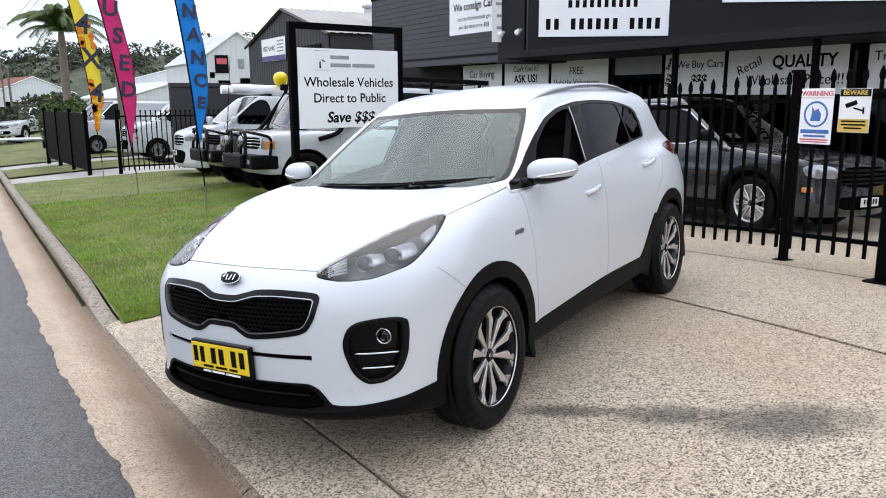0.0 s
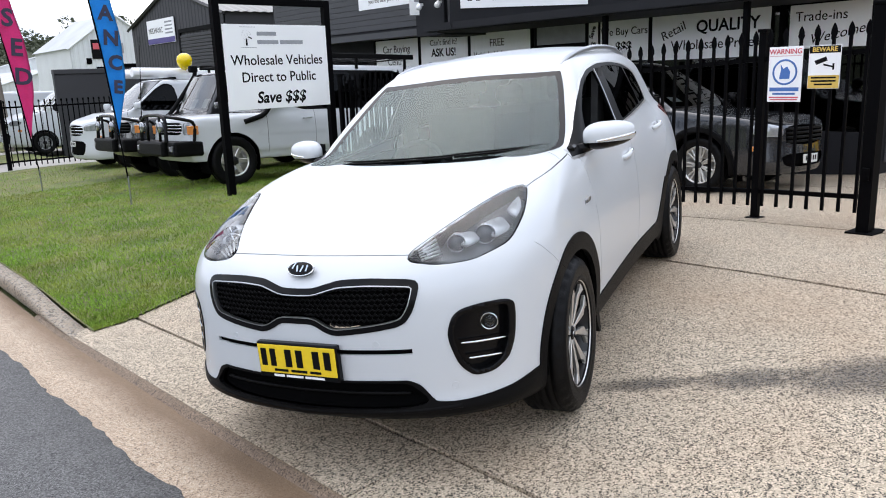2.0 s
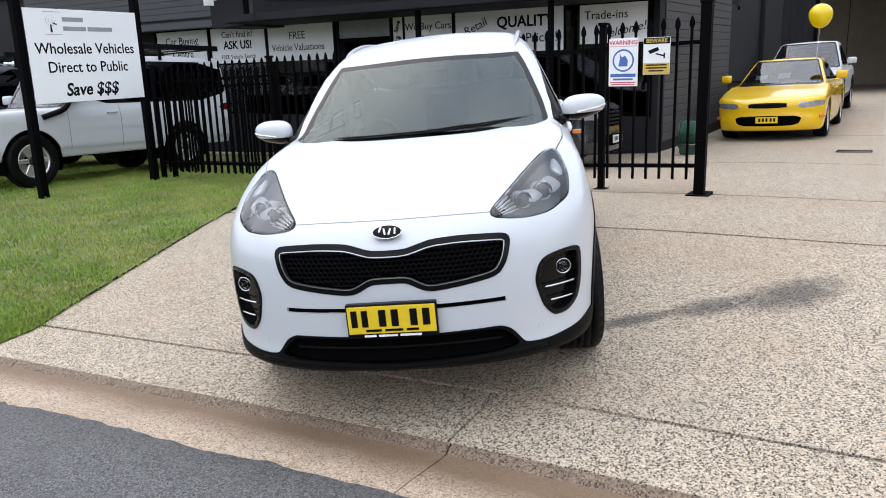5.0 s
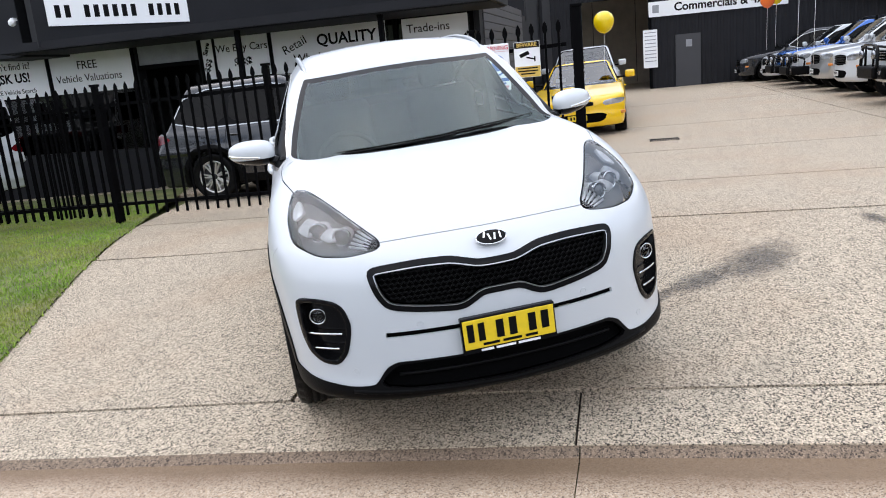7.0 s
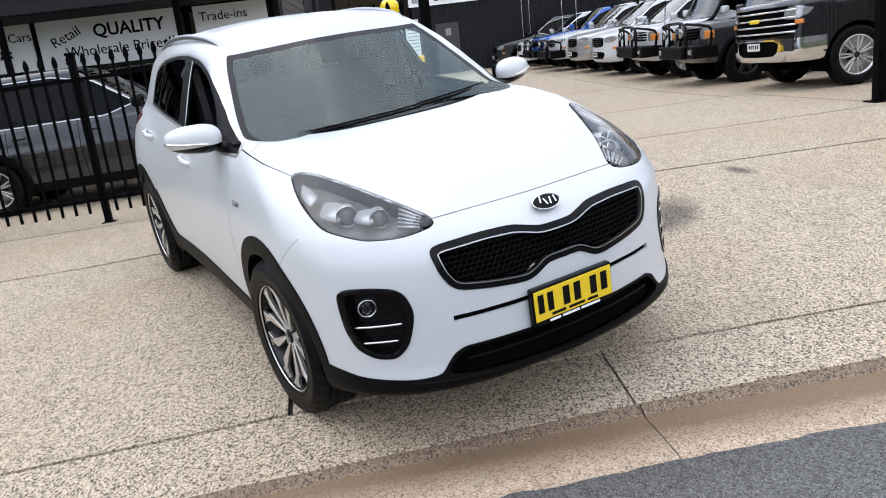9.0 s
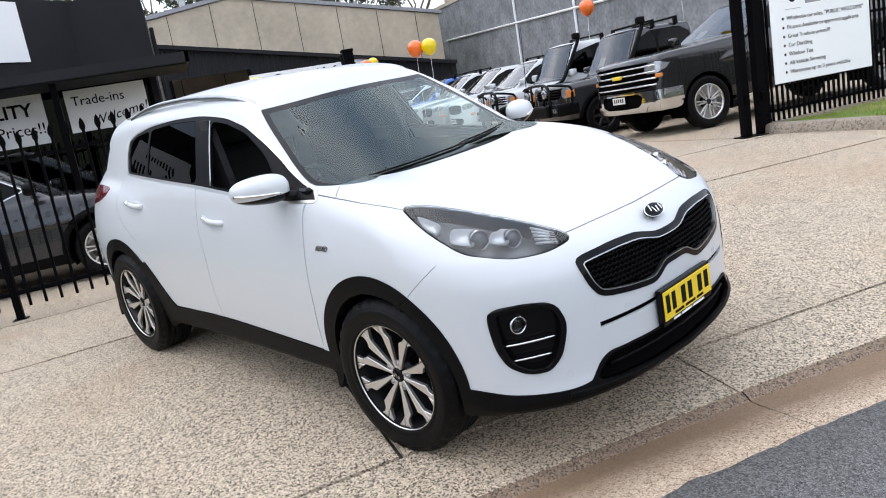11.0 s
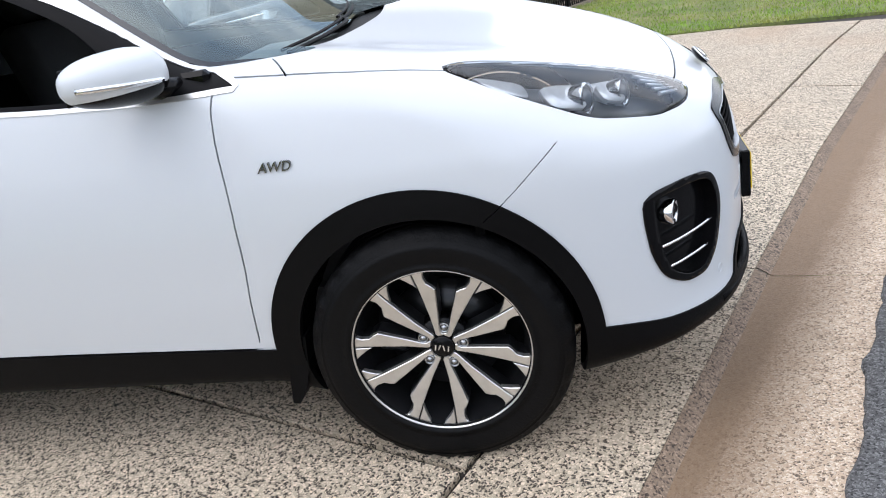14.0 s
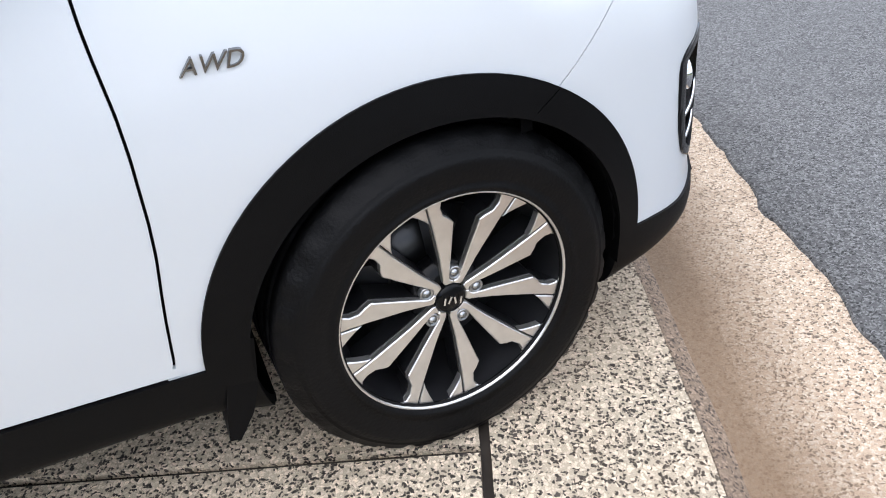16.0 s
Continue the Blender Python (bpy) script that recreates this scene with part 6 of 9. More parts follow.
# ---- the dealer's building ----
def ribbed(w, h, pitch=0.2, depth=0.025, top=None):
    """A ribbed steel sheet in its own xz plane, front towards -y; top(x) gives a sloping edge."""
    bm = bmesh.new()
    xs = []
    x = 0.0
    while x < w:
        for f, d in ((0.0, 0.0), (0.35, 0.0), (0.5, -depth), (0.85, -depth)):
            if x + f * pitch <= w:
                xs.append((x + f * pitch, d))
        x += pitch
    xs.append((w, 0.0))
    prev = None
    for x, d in xs:
        z = top(x) if top else h
        cur = [bm.verts.new((x, d, 0)), bm.verts.new((x, d, z)), bm.verts.new((x, 0.05, z)), bm.verts.new((x, 0.05, 0))]
        if prev:
            for k in range(3):
                bm.faces.new((prev[k], cur[k], cur[k + 1], prev[k + 1]))
        prev = cur
    bmesh.ops.recalc_face_normals(bm, faces=bm.faces)
    return bm


# near-black for every indoor surface: the rooms' shade is put into the colour
ROOM_SHADE = mat("room_shade", (0.02, 0.02, 0.022), 0.9)
OFFICE = thing("office_building", pose(10.1, 0.75, 0), "charcoal-painted single-storey sales office with a deep sign parapet", "building")
# local frame: x back into the block, y along the front to the left
DOOR0, DOOR1 = 5.35, 6.65
for y0, y1 in ((0.0, 0.1), (DOOR1, DOOR1 + 0.1), (DOOR0 - 0.12, DOOR0), (12.3, 17.5)):
    part("wall_pier", boxes((0.0, 0.25, y0, y1, -0.6, 2.6)), CHARCOAL, OFFICE)
part("stall_riser", boxes((0.0, 0.2, 0.1, DOOR0 - 0.12, -0.6, 0.55), (0.0, 0.2, DOOR1 + 0.1, 12.3, -0.6, 0.55)), CHARCOAL, OFFICE)
part("side_wall", boxes((0.25, 13.5, 0.0, 0.25, -0.6, 2.6), (6.7, 13.5, 0.0, 0.25, 2.6, 4.6)), CHARCOAL, OFFICE)
for i in range(18):
    part("wall_board", boxes((0.3, 5.6, -0.025, -0.002, 0.1 + i * 0.145, 0.235 + i * 0.145), bevel=0.006), CHARCOAL_LIGHT, OFFICE)
for x in (9.5,):
    part("downpipe", boxes((x, x + 0.12, -0.13, -0.02, -0.3, 4.4), bevel=0.02), CHARCOAL, OFFICE)
part("back_wall", boxes((4.0, 4.2, 0.25, 17.5, -0.6, 2.7)), ROOM_SHADE, OFFICE)
part("ceiling", boxes((0.0, 4.0, 0.25, 17.5, 2.62, 2.7)), ROOM_SHADE, OFFICE)
part("room_floor", boxes((0.25, 4.0, 0.25, 17.5, -0.3, -0.02)), ROOM_SHADE, OFFICE)
bm = bmesh.new()
prism(bm, [(-1.4, 7.58), (6.4, 1.72), (6.66, 0.27), (6.72, 0.02), (13.5, 0.02), (13.5, 17.5), (0.0, 17.5), (0.0, 8.0), (-1.4, 8.0)], 4.62, 4.73, plane="XY")
part("roof", bm, CHARCOAL, OFFICE)
bm = bmesh.new()
prism(bm, [(-1.65, 7.36), (6.18, 1.54), (6.42, 0.0), (6.67, 0.0), (6.42, 1.70), (-1.5, 7.6)], 2.5, 4.75, plane="XY")
part("parapet", bm, CHARCOAL, OFFICE, "charcoal parapet set at an angle over the awning")
part("awning", boxes((-1.55, 0.0, -0.45, 8.2, 2.44, 2.56), (-1.62, -1.55, -0.5, 8.25, 2.46, 2.60), (-1.62, 0.0, -0.5, -0.45, 2.46, 2.60)), CHARCOAL, OFFICE, "black awning with a gutter edge")
part("awning_deck", boxes((0.0, 6.4, 0.26, 7.3, 2.605, 2.64)), CHARCOAL, OFFICE)
for i in range(14):
    part("wall_board", boxes((0.0, 0.03, 8.1, 17.4, 2.75 + i * 0.14, 2.885 + i * 0.14), bevel=0.006), CHARCOAL_LIGHT, OFFICE)
part("upper_wall", boxes((0.03, 0.25, 8.0, 17.5, 2.6, 4.7)), CHARCOAL, OFFICE)
part("corner_pier", boxes((-1.2, 0.0, 8.06, 9.0, 2.40, 4.75), (-0.9, 0.0, 8.3, 9.2, 2.42, 2.62), bevel=0.01), CHARCOAL, OFFICE)
part("hood_roof", boxes((-0.9, 0.0, 9.2, 14.5, 2.50, 2.56), (-0.95, -0.9, 9.2, 14.5, 2.46, 2.60)), CHARCOAL_LIGHT, OFFICE)
for y in (0.13, 1.50, 3.87, 5.28, 6.72, 8.6):
    part("mullion", boxes((-0.03, 0.09, y - 0.035, y + 0.035, 0.55, 2.6), bevel=0.006), FENCE_BLACK, OFFICE)
for y in (1.31, 3.77):
    part("awning_post", boxes((-1.45, -1.37, y - 0.04, y + 0.04, -0.3, 2.44), bevel=0.006), FENCE_BLACK, OFFICE)
for a, b in ((0.17, 1.46), (1.54, 3.83), (3.91, 5.2), (6.78, 8.56), (8.64, 12.28)):
    part("window_pane", boxes((0.05, 0.06, a, b, 0.56, 2.58)), SHOP_GLASS, OFFICE)
part("transom", boxes((0.04, 0.06, DOOR0 + 0.02, DOOR1 - 0.02, 2.1, 2.45)), SIGN_GREY, OFFICE)
part("transom_frame", boxes((0.0, 0.08, DOOR0, DOOR1, 2.02, 2.1), (0.0, 0.08, DOOR0, DOOR1, 2.46, 2.6)), FENCE_BLACK, OFFICE)


def shop_sign(y_left, y_right, z0, z1, label, rows, x=10.08, group="window signs"):
    s = sign_board("window_sign", front_at(x, y_left, z0), y_left - y_right, z1 - z0, label, group)
    for text, size, u, v, slant, bold, rot in rows:
        words(text, size, SIGN_BLACK, s, on(u * (y_left - y_right), v * (z1 - z0)) @ pose(0, 0, 0, 0, 0, rot), "lettering", slant=slant, bold=bold)
    return s


shop_sign(12.92, 11.2, 1.74, 2.47, "white window sign, car buying centre", [("Car Buying", 0.25, 0.5, 0.68, 0, 0, 0), ("Centre", 0.25, 0.5, 0.27, 0, 0, 0)])
shop_sign(11.08, 9.42, 1.70, 2.47, "white window sign offering a free vehicle search", [("Can't find it?", 0.19, 0.5, 0.80, 0, 0, 0), ("ASK US!", 0.25, 0.5, 0.50, 0, 0.006, 0), ("FREE Vehicle Search", 0.13, 0.5, 0.17, 0, 0, 0)])
shop_sign(9.34, 7.44, 1.70, 2.46, "white window sign offering free vehicle valuations", [("FREE", 0.22, 0.45, 0.68, 0, 0, 0), ("Vehicle Valuations", 0.2, 0.45, 0.36, 0, 0, 0)])
shop_sign(6.02, 5.78, 1.72, 2.45, "narrow white window sign with a dollar price cry", [("Save", 0.13, 0.5, 0.75, 0, 0.004, 70), ("$$$", 0.15, 0.5, 0.35, 0, 0.004, 70)])
shop_sign(5.72, 4.66, 1.72, 2.44, "white window sign, we buy cars", [("We Buy Cars", 0.19, 0.5, 0.72, 0, 0, 0), ("$$$", 0.22, 0.5, 0.35, 0, 0.008, 0)])
shop_sign(4.58, 2.42, 1.70, 2.46, "wide white window sign on retail quality at wholesale prices", [("Retail", 0.22, 0.2, 0.62, 0, 0, 22), ("QUALITY", 0.27, 0.66, 0.68, 0, 0.006, 0), ("Wholesale Prices!!", 0.23, 0.58, 0.30, 0, 0, 0)])
shop_sign(2.12, 0.95, 1.78, 2.42, "white window sign welcoming trade-ins", [("Trade-ins", 0.2, 0.40, 0.72, 0, 0, 0), ("Welcome!", 0.2, 0.62, 0.3, 0.35, 0, 10)])
SLANT = lambda x, y, z: Matrix.Translation((x, y, z)) @ facing(233.4, 0, 0, 0)
a = sign_board("address_sign", SLANT(8.60, 7.96, 2.84), 2.52, 1.0, "white sign on the parapet with plain black bars", "parapet signs", thick=0.02)
bars("text_bar", [(0.57 + i * 0.14, 0.645 + i * 0.14, 0.62, 0.14) for i in range(10)], a, SIGN_BLACK)
bars("text_bar", [(0.14 + i * 0.163, 0.23 + i * 0.163, 0.24, 0.21) for i in (0, 1, 3, 4, 5, 6, 7, 8, 10, 11, 12, 13)], a, SIGN_BLACK)
a = sign_board("finance_sign", SLANT(11.41, 5.86, 3.45), 4.6, 1.2, "white sign on the parapet about finance for approved purchasers", "parapet signs", thick=0.02)
words("Finance available to approved purchasers", 0.16, SIGN_BLACK, a, on(2.1, 0.13), "lettering", slant=0.2)
words("$$$", 0.8, SIGN_BLACK, a, on(3.15, 0.66), "lettering", bold=0.01)
a = sign_board("consign_sign", front_at(10.09, 13.6, 3.28), 2.3, 1.15, "white sign on the boarded wall, we consign cars", "parapet signs", thick=0.02)
words("We consign Cars", 0.27, SIGN_BLACK, a, on(1.15, 0.68), "lettering", bold=0.006)
words("Let the Professionals get", 0.15, SIGN_BLACK, a, on(1.15, 0.38), "lettering")
words("you the best price $$$", 0.15, SIGN_BLACK, a, on(1.15, 0.18), "lettering")
a = thing("side_sign", Matrix.Translation((8.72, 9.72, 2.85)) @ facing(240, 0, 0, 0), "narrow pale sign on the corner pier", "sign", "parapet signs")
part("panel", boxes((0, 0.62, 0, 1.3, -0.01, 0)), SIGN_WHITE, a)
bars("text_bar", [(0.08, 0.5, 1.0, 0.08), (0.08, 0.45, 0.8, 0.06), (0.1, 0.5, 0.55, 0.06), (0.1, 0.4, 0.3, 0.06)], a, SIGN_GREY, 0.004)
for y in (9.35, 8.75):
    c = thing("security_camera", pose(8.68, y, 2.98), "small white dome security camera on the wall", "camera", "security cameras")
    bm = bmesh.new()
    bmesh.ops.create_uvsphere(bm, u_segments=16, v_segments=10, radius=0.065)
    part("dome", bm, SIGN_WHITE, c, smooth=True)
    part("bracket", boxes((0.0, 0.1, -0.03, 0.03, 0.03, 0.08)), SIGN_WHITE, c)

# ---- the workshop across the back of the yard ----
SHED = thing("workshop", pose(30.0, -16, 0), "black ribbed-steel workshop with an open roller door", "building")
top = lambda d: float(np.interp(16 - d, [-2, 1, 16], [5.1, 4.6, 2.1]))
FB = lambda y, z=0: Matrix.Translation((0, y + 16, z)) @ FRONT
part("wall", ribbed(9.0, 4, 0.24, 0.03, lambda d: 0.5 + 3.55 + 0.195 * (3.6 - d)), CHARCOAL, SHED, at=FB(-2.6, -0.5) @ pose(0, 0, 0, -90, 0, 0))
part("wall", ribbed(6.0, 4, 0.24, 0.03, lambda d: 0.5 + 3.55 + 0.195 * (12.6 - d)), CHARCOAL, SHED, at=FB(6.4, -0.5) @ pose(0, 0, 0, -90, 0, 0))
part("lintel", ribbed(3.0, 4, 0.24, 0.03, lambda d: -0.05 + 0.195 * (6.6 - d)), CHARCOAL, SHED, at=FB(0.4, 3.6) @ pose(0, 0, 0, -90, 0, 0))
for y in (16.38, 13.3):
    part("door_jamb", boxes((-0.08, 0.1, y, y + 0.12, -0.3, 3.6)), FENCE_BLACK, SHED)
# the workshop's inside carries its shade in the same near-black
part("inner_wall", boxes((12, 12.2, 4, 24, -0.5, 5), (0.1, 12, 23.8, 24, -0.5, 5), (0.1, 12, 7.2, 7.4, -0.5, 3.0)), ROOM_SHADE, SHED)
part("inner_floor", boxes((0.1, 12, 7.4, 23.8, -0.5, -0.2)), ROOM_SHADE, SHED)
bm = bmesh.new()
prism(bm, [(4.4, 2.5), (9.8, 3.55), (22.4, 6.01), (24, 6.32), (24, 6.47), (22.4, 6.16), (9.8, 3.70), (4.4, 2.65)], -0.25, 12.2, plane="YZ")
part("roof", bm, CHARCOAL, SHED)
part("door_leaf", boxes((-0.05, 0.0, 11.42, 12.38, -0.2, 2.0)), CHARCOAL_LIGHT, SHED, "dark steel side door")
part("door_notice", boxes((-0.065, -0.05, 11.75, 11.98, 1.5, 1.78)), SIGN_GREY, SHED)
a = sign_board("workshop_sign", front_at(29.9, -2.6, 2.76), 5.2, 0.58, "long white sign over the workshop wall for commercials and 4x4s", "workshop signs", thick=0.03)
words("Commercials & 4x4", 0.44, SIGN_BLACK, a, on(2.75, 0.3, 0.004), "lettering", bold=0.012)
bars("logo_shape", [(0.15, 0.4, 0.3, 0.3)], a, SIGN_GREY)
a = sign_board("notice_board", front_at(29.9, -2.36, 0.79), 0.56, 1.49, "tall white notice beside the roller door", "workshop signs")
bars("text_bar", [(0.06, 0.50, 1.38 - i * 0.14, 0.03) for i in range(9)], a, SIGN_GREY, 0.003)

# ---- walls behind the yard ----
B = thing("warehouse", pose(38, 0, 0), "beige tilt-panel warehouse with a shallow gable", "building")
bm = bmesh.new()
prism(bm, [(4.5, -0.5), (4.5, 6.5), (-3.2, 7.65), (-14.0, 5.5), (-14.0, -0.5)], 0, 0.3, plane="YZ")
part("wall", bm, WARM_CONC, B)
bm = bmesh.new()
prism(bm, [(4.8, 6.52), (4.8, 6.7), (-3.2, 7.86), (-14.2, 5.68), (-14.2, 5.5), (-3.2, 7.66)], -0.12, 18, plane="YZ")
part("roof_edge", bm, SIGN_GREY, B)
for i in range(8):
    y = 2.0 - i * 2.1
    part("panel_joint", boxes((-0.012, -0.001, y - 0.015, y + 0.015, 0, float(np.interp(y, [-14.0, -3.2, 4.5], [5.45, 7.6, 6.45])))), JOINT, B)
for y in (-1.0, -3.2):
    bm = bmesh.new()
    rod(bm, (0.8, y, 7.2), (0.8, y, 7.95), 0.16, seg=18)
    rod(bm, (0.8, y, 7.95), (0.8, y, 8.1), 0.24, 0.16, seg=18)
    part("roof_vent", bm, SATIN, B)
R = thing("retaining_wall", pose(0, -16.5, 0), "tall grey rough concrete wall along the yard's side", "wall")
part("wall", boxes((9, 46, -0.4, 0, -0.5, 6.4)), GREY_CONC, R)
part("coping", boxes((9, 46, -0.45, 0.06, 6.4, 6.6)), WARM_CONC, R)
for i in range(6):
    part("upper_panel", boxes((10 + i * 6, 15.96 + i * 6, -1.2, -0.9, 6.3, 9.4), bevel=0.02), WARM_CONC, R)
for x in (16.5, 27.5, 33.5):
    bm = bmesh.new()
    rod(bm, (x, 0.06, 0.5), (x, 0.06, 6.4), 0.06, seg=10)
    part("downpipe", bm, SIGN_WHITE, R)
bm = bmesh.new()
tube(bm, [(14, 0.08, 3.55), (44, 0.08, 4.4)], 0.05, 8)
part("conduit", bm, SIGN_WHITE, R)
hr = thing("hose_reel", pose(9.7, 0.10, lie(9.7, 0) + 0.1), "green plastic garden hose reel by the wall", "hose reel")
bm = bmesh.new()
rod(bm, (0, -0.11, 0.24), (0, 0.11, 0.24), 0.17, seg=20)
part("drum", bm, mat("green_plastic", (0.03, 0.10, 0.07), 0.45), hr)
for y in (-0.13, 0.13):
    bm = bmesh.new()
    rod(bm, (0, y - 0.012, 0.24), (0, y + 0.012, 0.24), 0.2, seg=20)
    box(bm, -0.16, 0.16, y - 0.015, y + 0.015, 0.0, 0.06, bevel=0.01)
    part("side", bm, mat("dark_green_plastic", (0.018, 0.055, 0.04), 0.4), hr)
bm = bmesh.new()
tube(bm, [(0.175 * math.cos(a), -0.09 + 0.18 * a / (2 * math.pi * 7), 0.24 + 0.175 * math.sin(a)) for a in np.linspace(0, 2 * math.pi * 7, 120)], 0.012, 5)
part("hose", bm, mat("green_hose", (0.02, 0.085, 0.05), 0.5), hr)
part("stand", boxes((-0.14, 0.14, -0.13, 0.13, -0.1, 0.03), bevel=0.02), mat("green_stand", (0.015, 0.05, 0.038), 0.5), hr)

# ---- the other vehicles ----
def paint(name, color, metal=0.0, rough=0.2):
    return mat(name, color, rough, metal=metal, var=0.02, fine_var=0.0, coat=0.6)


PAINT = {"white": WHITE_PAINT, "grey": paint("dark_grey_paint", (0.030, 0.032, 0.036), 0.35), "storm": paint("storm_grey_paint", (0.028, 0.029, 0.031), 0.1), "black": paint("black_paint", (0.006, 0.006, 0.007)), "silver": paint("silver_paint", (0.50, 0.51, 0.52), 0.75, 0.28),
         "blue": paint("blue_paint", (0.015, 0.11, 0.42), 0.3), "yellow": paint("yellow_paint", (0.86, 0.54, 0.008))}
SCREEN = glass_mat("windscreen_glass", (0.45, 0.50, 0.50), ior=1.75)
PAPER = mat("paper_note", (0.75, 0.75, 0.72), 0.7, var=0.03)
PLATE_WHITE = mat("plate_white", (0.72, 0.72, 0.70), 0.4, var=0.03)
LAMP = mat("headlamp_lens", (0.42, 0.44, 0.46), 0.08, metal=0.55, var=0.35, scale=14, coat=1.0)
LIGHT_BAR = mat("light_bar_face", (0.30, 0.31, 0.33), 0.1, metal=0.7, var=0.4, scale=30, coat=1.0)
TYPES = {
    "suv": dict(wb=2.65, fo=1.0, ro=0.92, w=0.905, hood=[(-1.0, 0.80), (-0.86, 0.88), (-0.6, 0.96), (0, 1.03), (0.45, 1.08)], belt=1.08, sx=0.40, slope=0.62, roof=1.74, end=3.05, rs=0.55, gw=(0.84, 0.61), r=0.36, nose=-0.03, bow=0.30, pillars=(1.45, 2.35, 2.95), clad=True, trim="chrome"),
    "wagon": dict(wb=2.85, fo=0.78, ro=1.15, w=0.88, hood=[(-0.78, 1.05), (-0.70, 1.13), (0, 1.17), (0.55, 1.19)], belt=1.20, sx=0.60, slope=1.75, roof=2.0, end=3.98, rs=0.06, gw=(0.84, 0.73), r=0.41, nose=0.0, bow=0.10, pillars=(1.55, 2.55, 3.80), clad=True, bottom=0.42),
    "cab_ute": dict(wb=3.15, fo=0.78, ro=1.1, w=0.88, hood=[(-0.78, 1.05), (-0.70, 1.13), (0, 1.17), (0.55, 1.19)], belt=1.20, sx=0.60, slope=1.75, roof=1.98, end=2.35, rs=0.06, gw=(0.84, 0.73), r=0.41, nose=0.0, bow=0.10, pillars=(1.45, 2.22), clad=True, bottom=0.42, bed=1.18),
    "ute": dict(wb=3.1, fo=0.93, ro=1.2, w=0.93, hood=[(-0.93, 0.90), (-0.84, 1.02), (-0.4, 1.10), (0, 1.14), (0.55, 1.18)], belt=1.17, sx=0.55, slope=0.66, roof=1.80, end=2.45, rs=0.28, gw=(0.86, 0.66), r=0.385, nose=-0.02, bow=0.26, pillars=(1.55, 2.40), clad=True, bottom=0.36, bed=1.16),
    "pickup": dict(wb=3.75, fo=1.0, ro=1.2, w=1.02, hood=[(-1.0, 1.12), (-0.93, 1.28), (0, 1.36), (0.75, 1.40)], belt=1.38, sx=0.78, slope=0.62, roof=1.98, end=2.95, rs=0.24, gw=(0.95, 0.74), r=0.42, nose=0.0, bow=0.16, pillars=(1.85, 2.85), clad=False, bottom=0.42, bed=1.36),
    "van": dict(wb=3.1, fo=0.93, ro=1.0, w=0.96, hood=[(-0.93, 0.90), (-0.84, 1.02), (-0.5, 1.15), (0.0, 1.29), (0.3, 1.33)], belt=1.25, sx=-0.02, slope=0.82, roof=1.97, end=3.95, rs=0.06, gw=(0.93, 0.80), r=0.335, nose=-0.03, bow=0.34, pillars=(1.10,), clad=False, bottom=0.22),
    "sedan": dict(wb=2.83, fo=0.95, ro=1.15, w=0.93, hood=[(-0.95, 0.62), (-0.86, 0.72), (-0.5, 0.82), (0, 0.91), (0.6, 0.98)], belt=0.97, sx=0.62, slope=0.50, roof=1.43, end=2.35, rs=1.55, gw=(0.80, 0.60), r=0.335, nose=-0.05, bow=0.34, pillars=(1.50, 2.45, 2.9), clad=False, bottom=0.18, bed=1.0),
}
WHEELS = {}


def wheel_parts(r, style):
    """Tyre, rim and nuts of a road wheel, shared between wheels of a size."""
    if (r, style) in WHEELS:
        return WHEELS[r, style]
    h, q = 0.12, r * (0.60 if style != "tall" else 0.66)
    tyre = bmesh.new()
    prof = [(q, -h), (r * 0.9, -h), (r * 0.98, -h * 0.8), (r, -h * 0.6), (r, -0.01), (r - 0.008, 0.0), (r, 0.01), (r, h * 0.6), (r * 0.98, h * 0.8), (r * 0.94, h * 0.98), (r * 0.86, h), (q * 1.05, h * 0.97), (q, h * 0.86), (q * 0.96, h * 0.5)]
    spin(tyre, prof, 60, notch=lambda rr, y, k: -0.010 if abs(y) >= h * 0.55 and rr > r * 0.96 and k % 3 == 0 else 0.0)
    rim = bmesh.new()
    spin(rim, [(q * 1.02, h * 0.86), (q * 1.02, h * 0.92), (q * 0.95, h * 0.90), (q * 0.92, h * 0.5), (q * 0.90, -h * 0.4), (q * 0.3, -h * 0.4)], 36)
    spokes = bmesh.new()
    n = {"tall": 7, "steel": 12}.get(style, 6)
    for k in range(n):
        m = Matrix.Rotation(k * 2 * math.pi / n, 4, "Y")
        if style == "tall":
            for s in (-1, 1):
                box(spokes, q * 0.16, q * 0.96, h * 0.45, h * 0.78, -0.012, 0.012, bevel=0.005, m=m @ Matrix.Rotation(s * 0.13, 4, "Y"))
        else:
            box(spokes, q * 0.16, q * 0.96, h * 0.3, h * 0.66, -0.034 if style != "steel" else -0.02, 0.034 if style != "steel" else 0.02, bevel=0.01, m=m)
    hub = bmesh.new()
    spin(hub, [(q * 0.36, h * 0.2), (q * 0.34, h * 0.62), (q * 0.22, h * 0.7), (0.001, h * 0.72)], 20)
    m = ALLOY if style != "steel" else SATIN
    WHEELS[r, style] = [("tyre", mesh_of("tyre", tyre, RUBBER), "black rubber tyre"), ("rim", mesh_of("rim", rim, ALLOY_DARK if style == "dark" else m), ""), ("spoke_star", mesh_of("spoke_star", spokes, ALLOY_DARK if style == "dark" else m), ""), ("hub_cap", mesh_of("hub_cap", hub, ALLOY_DARK), "")]
    return WHEELS[r, style]


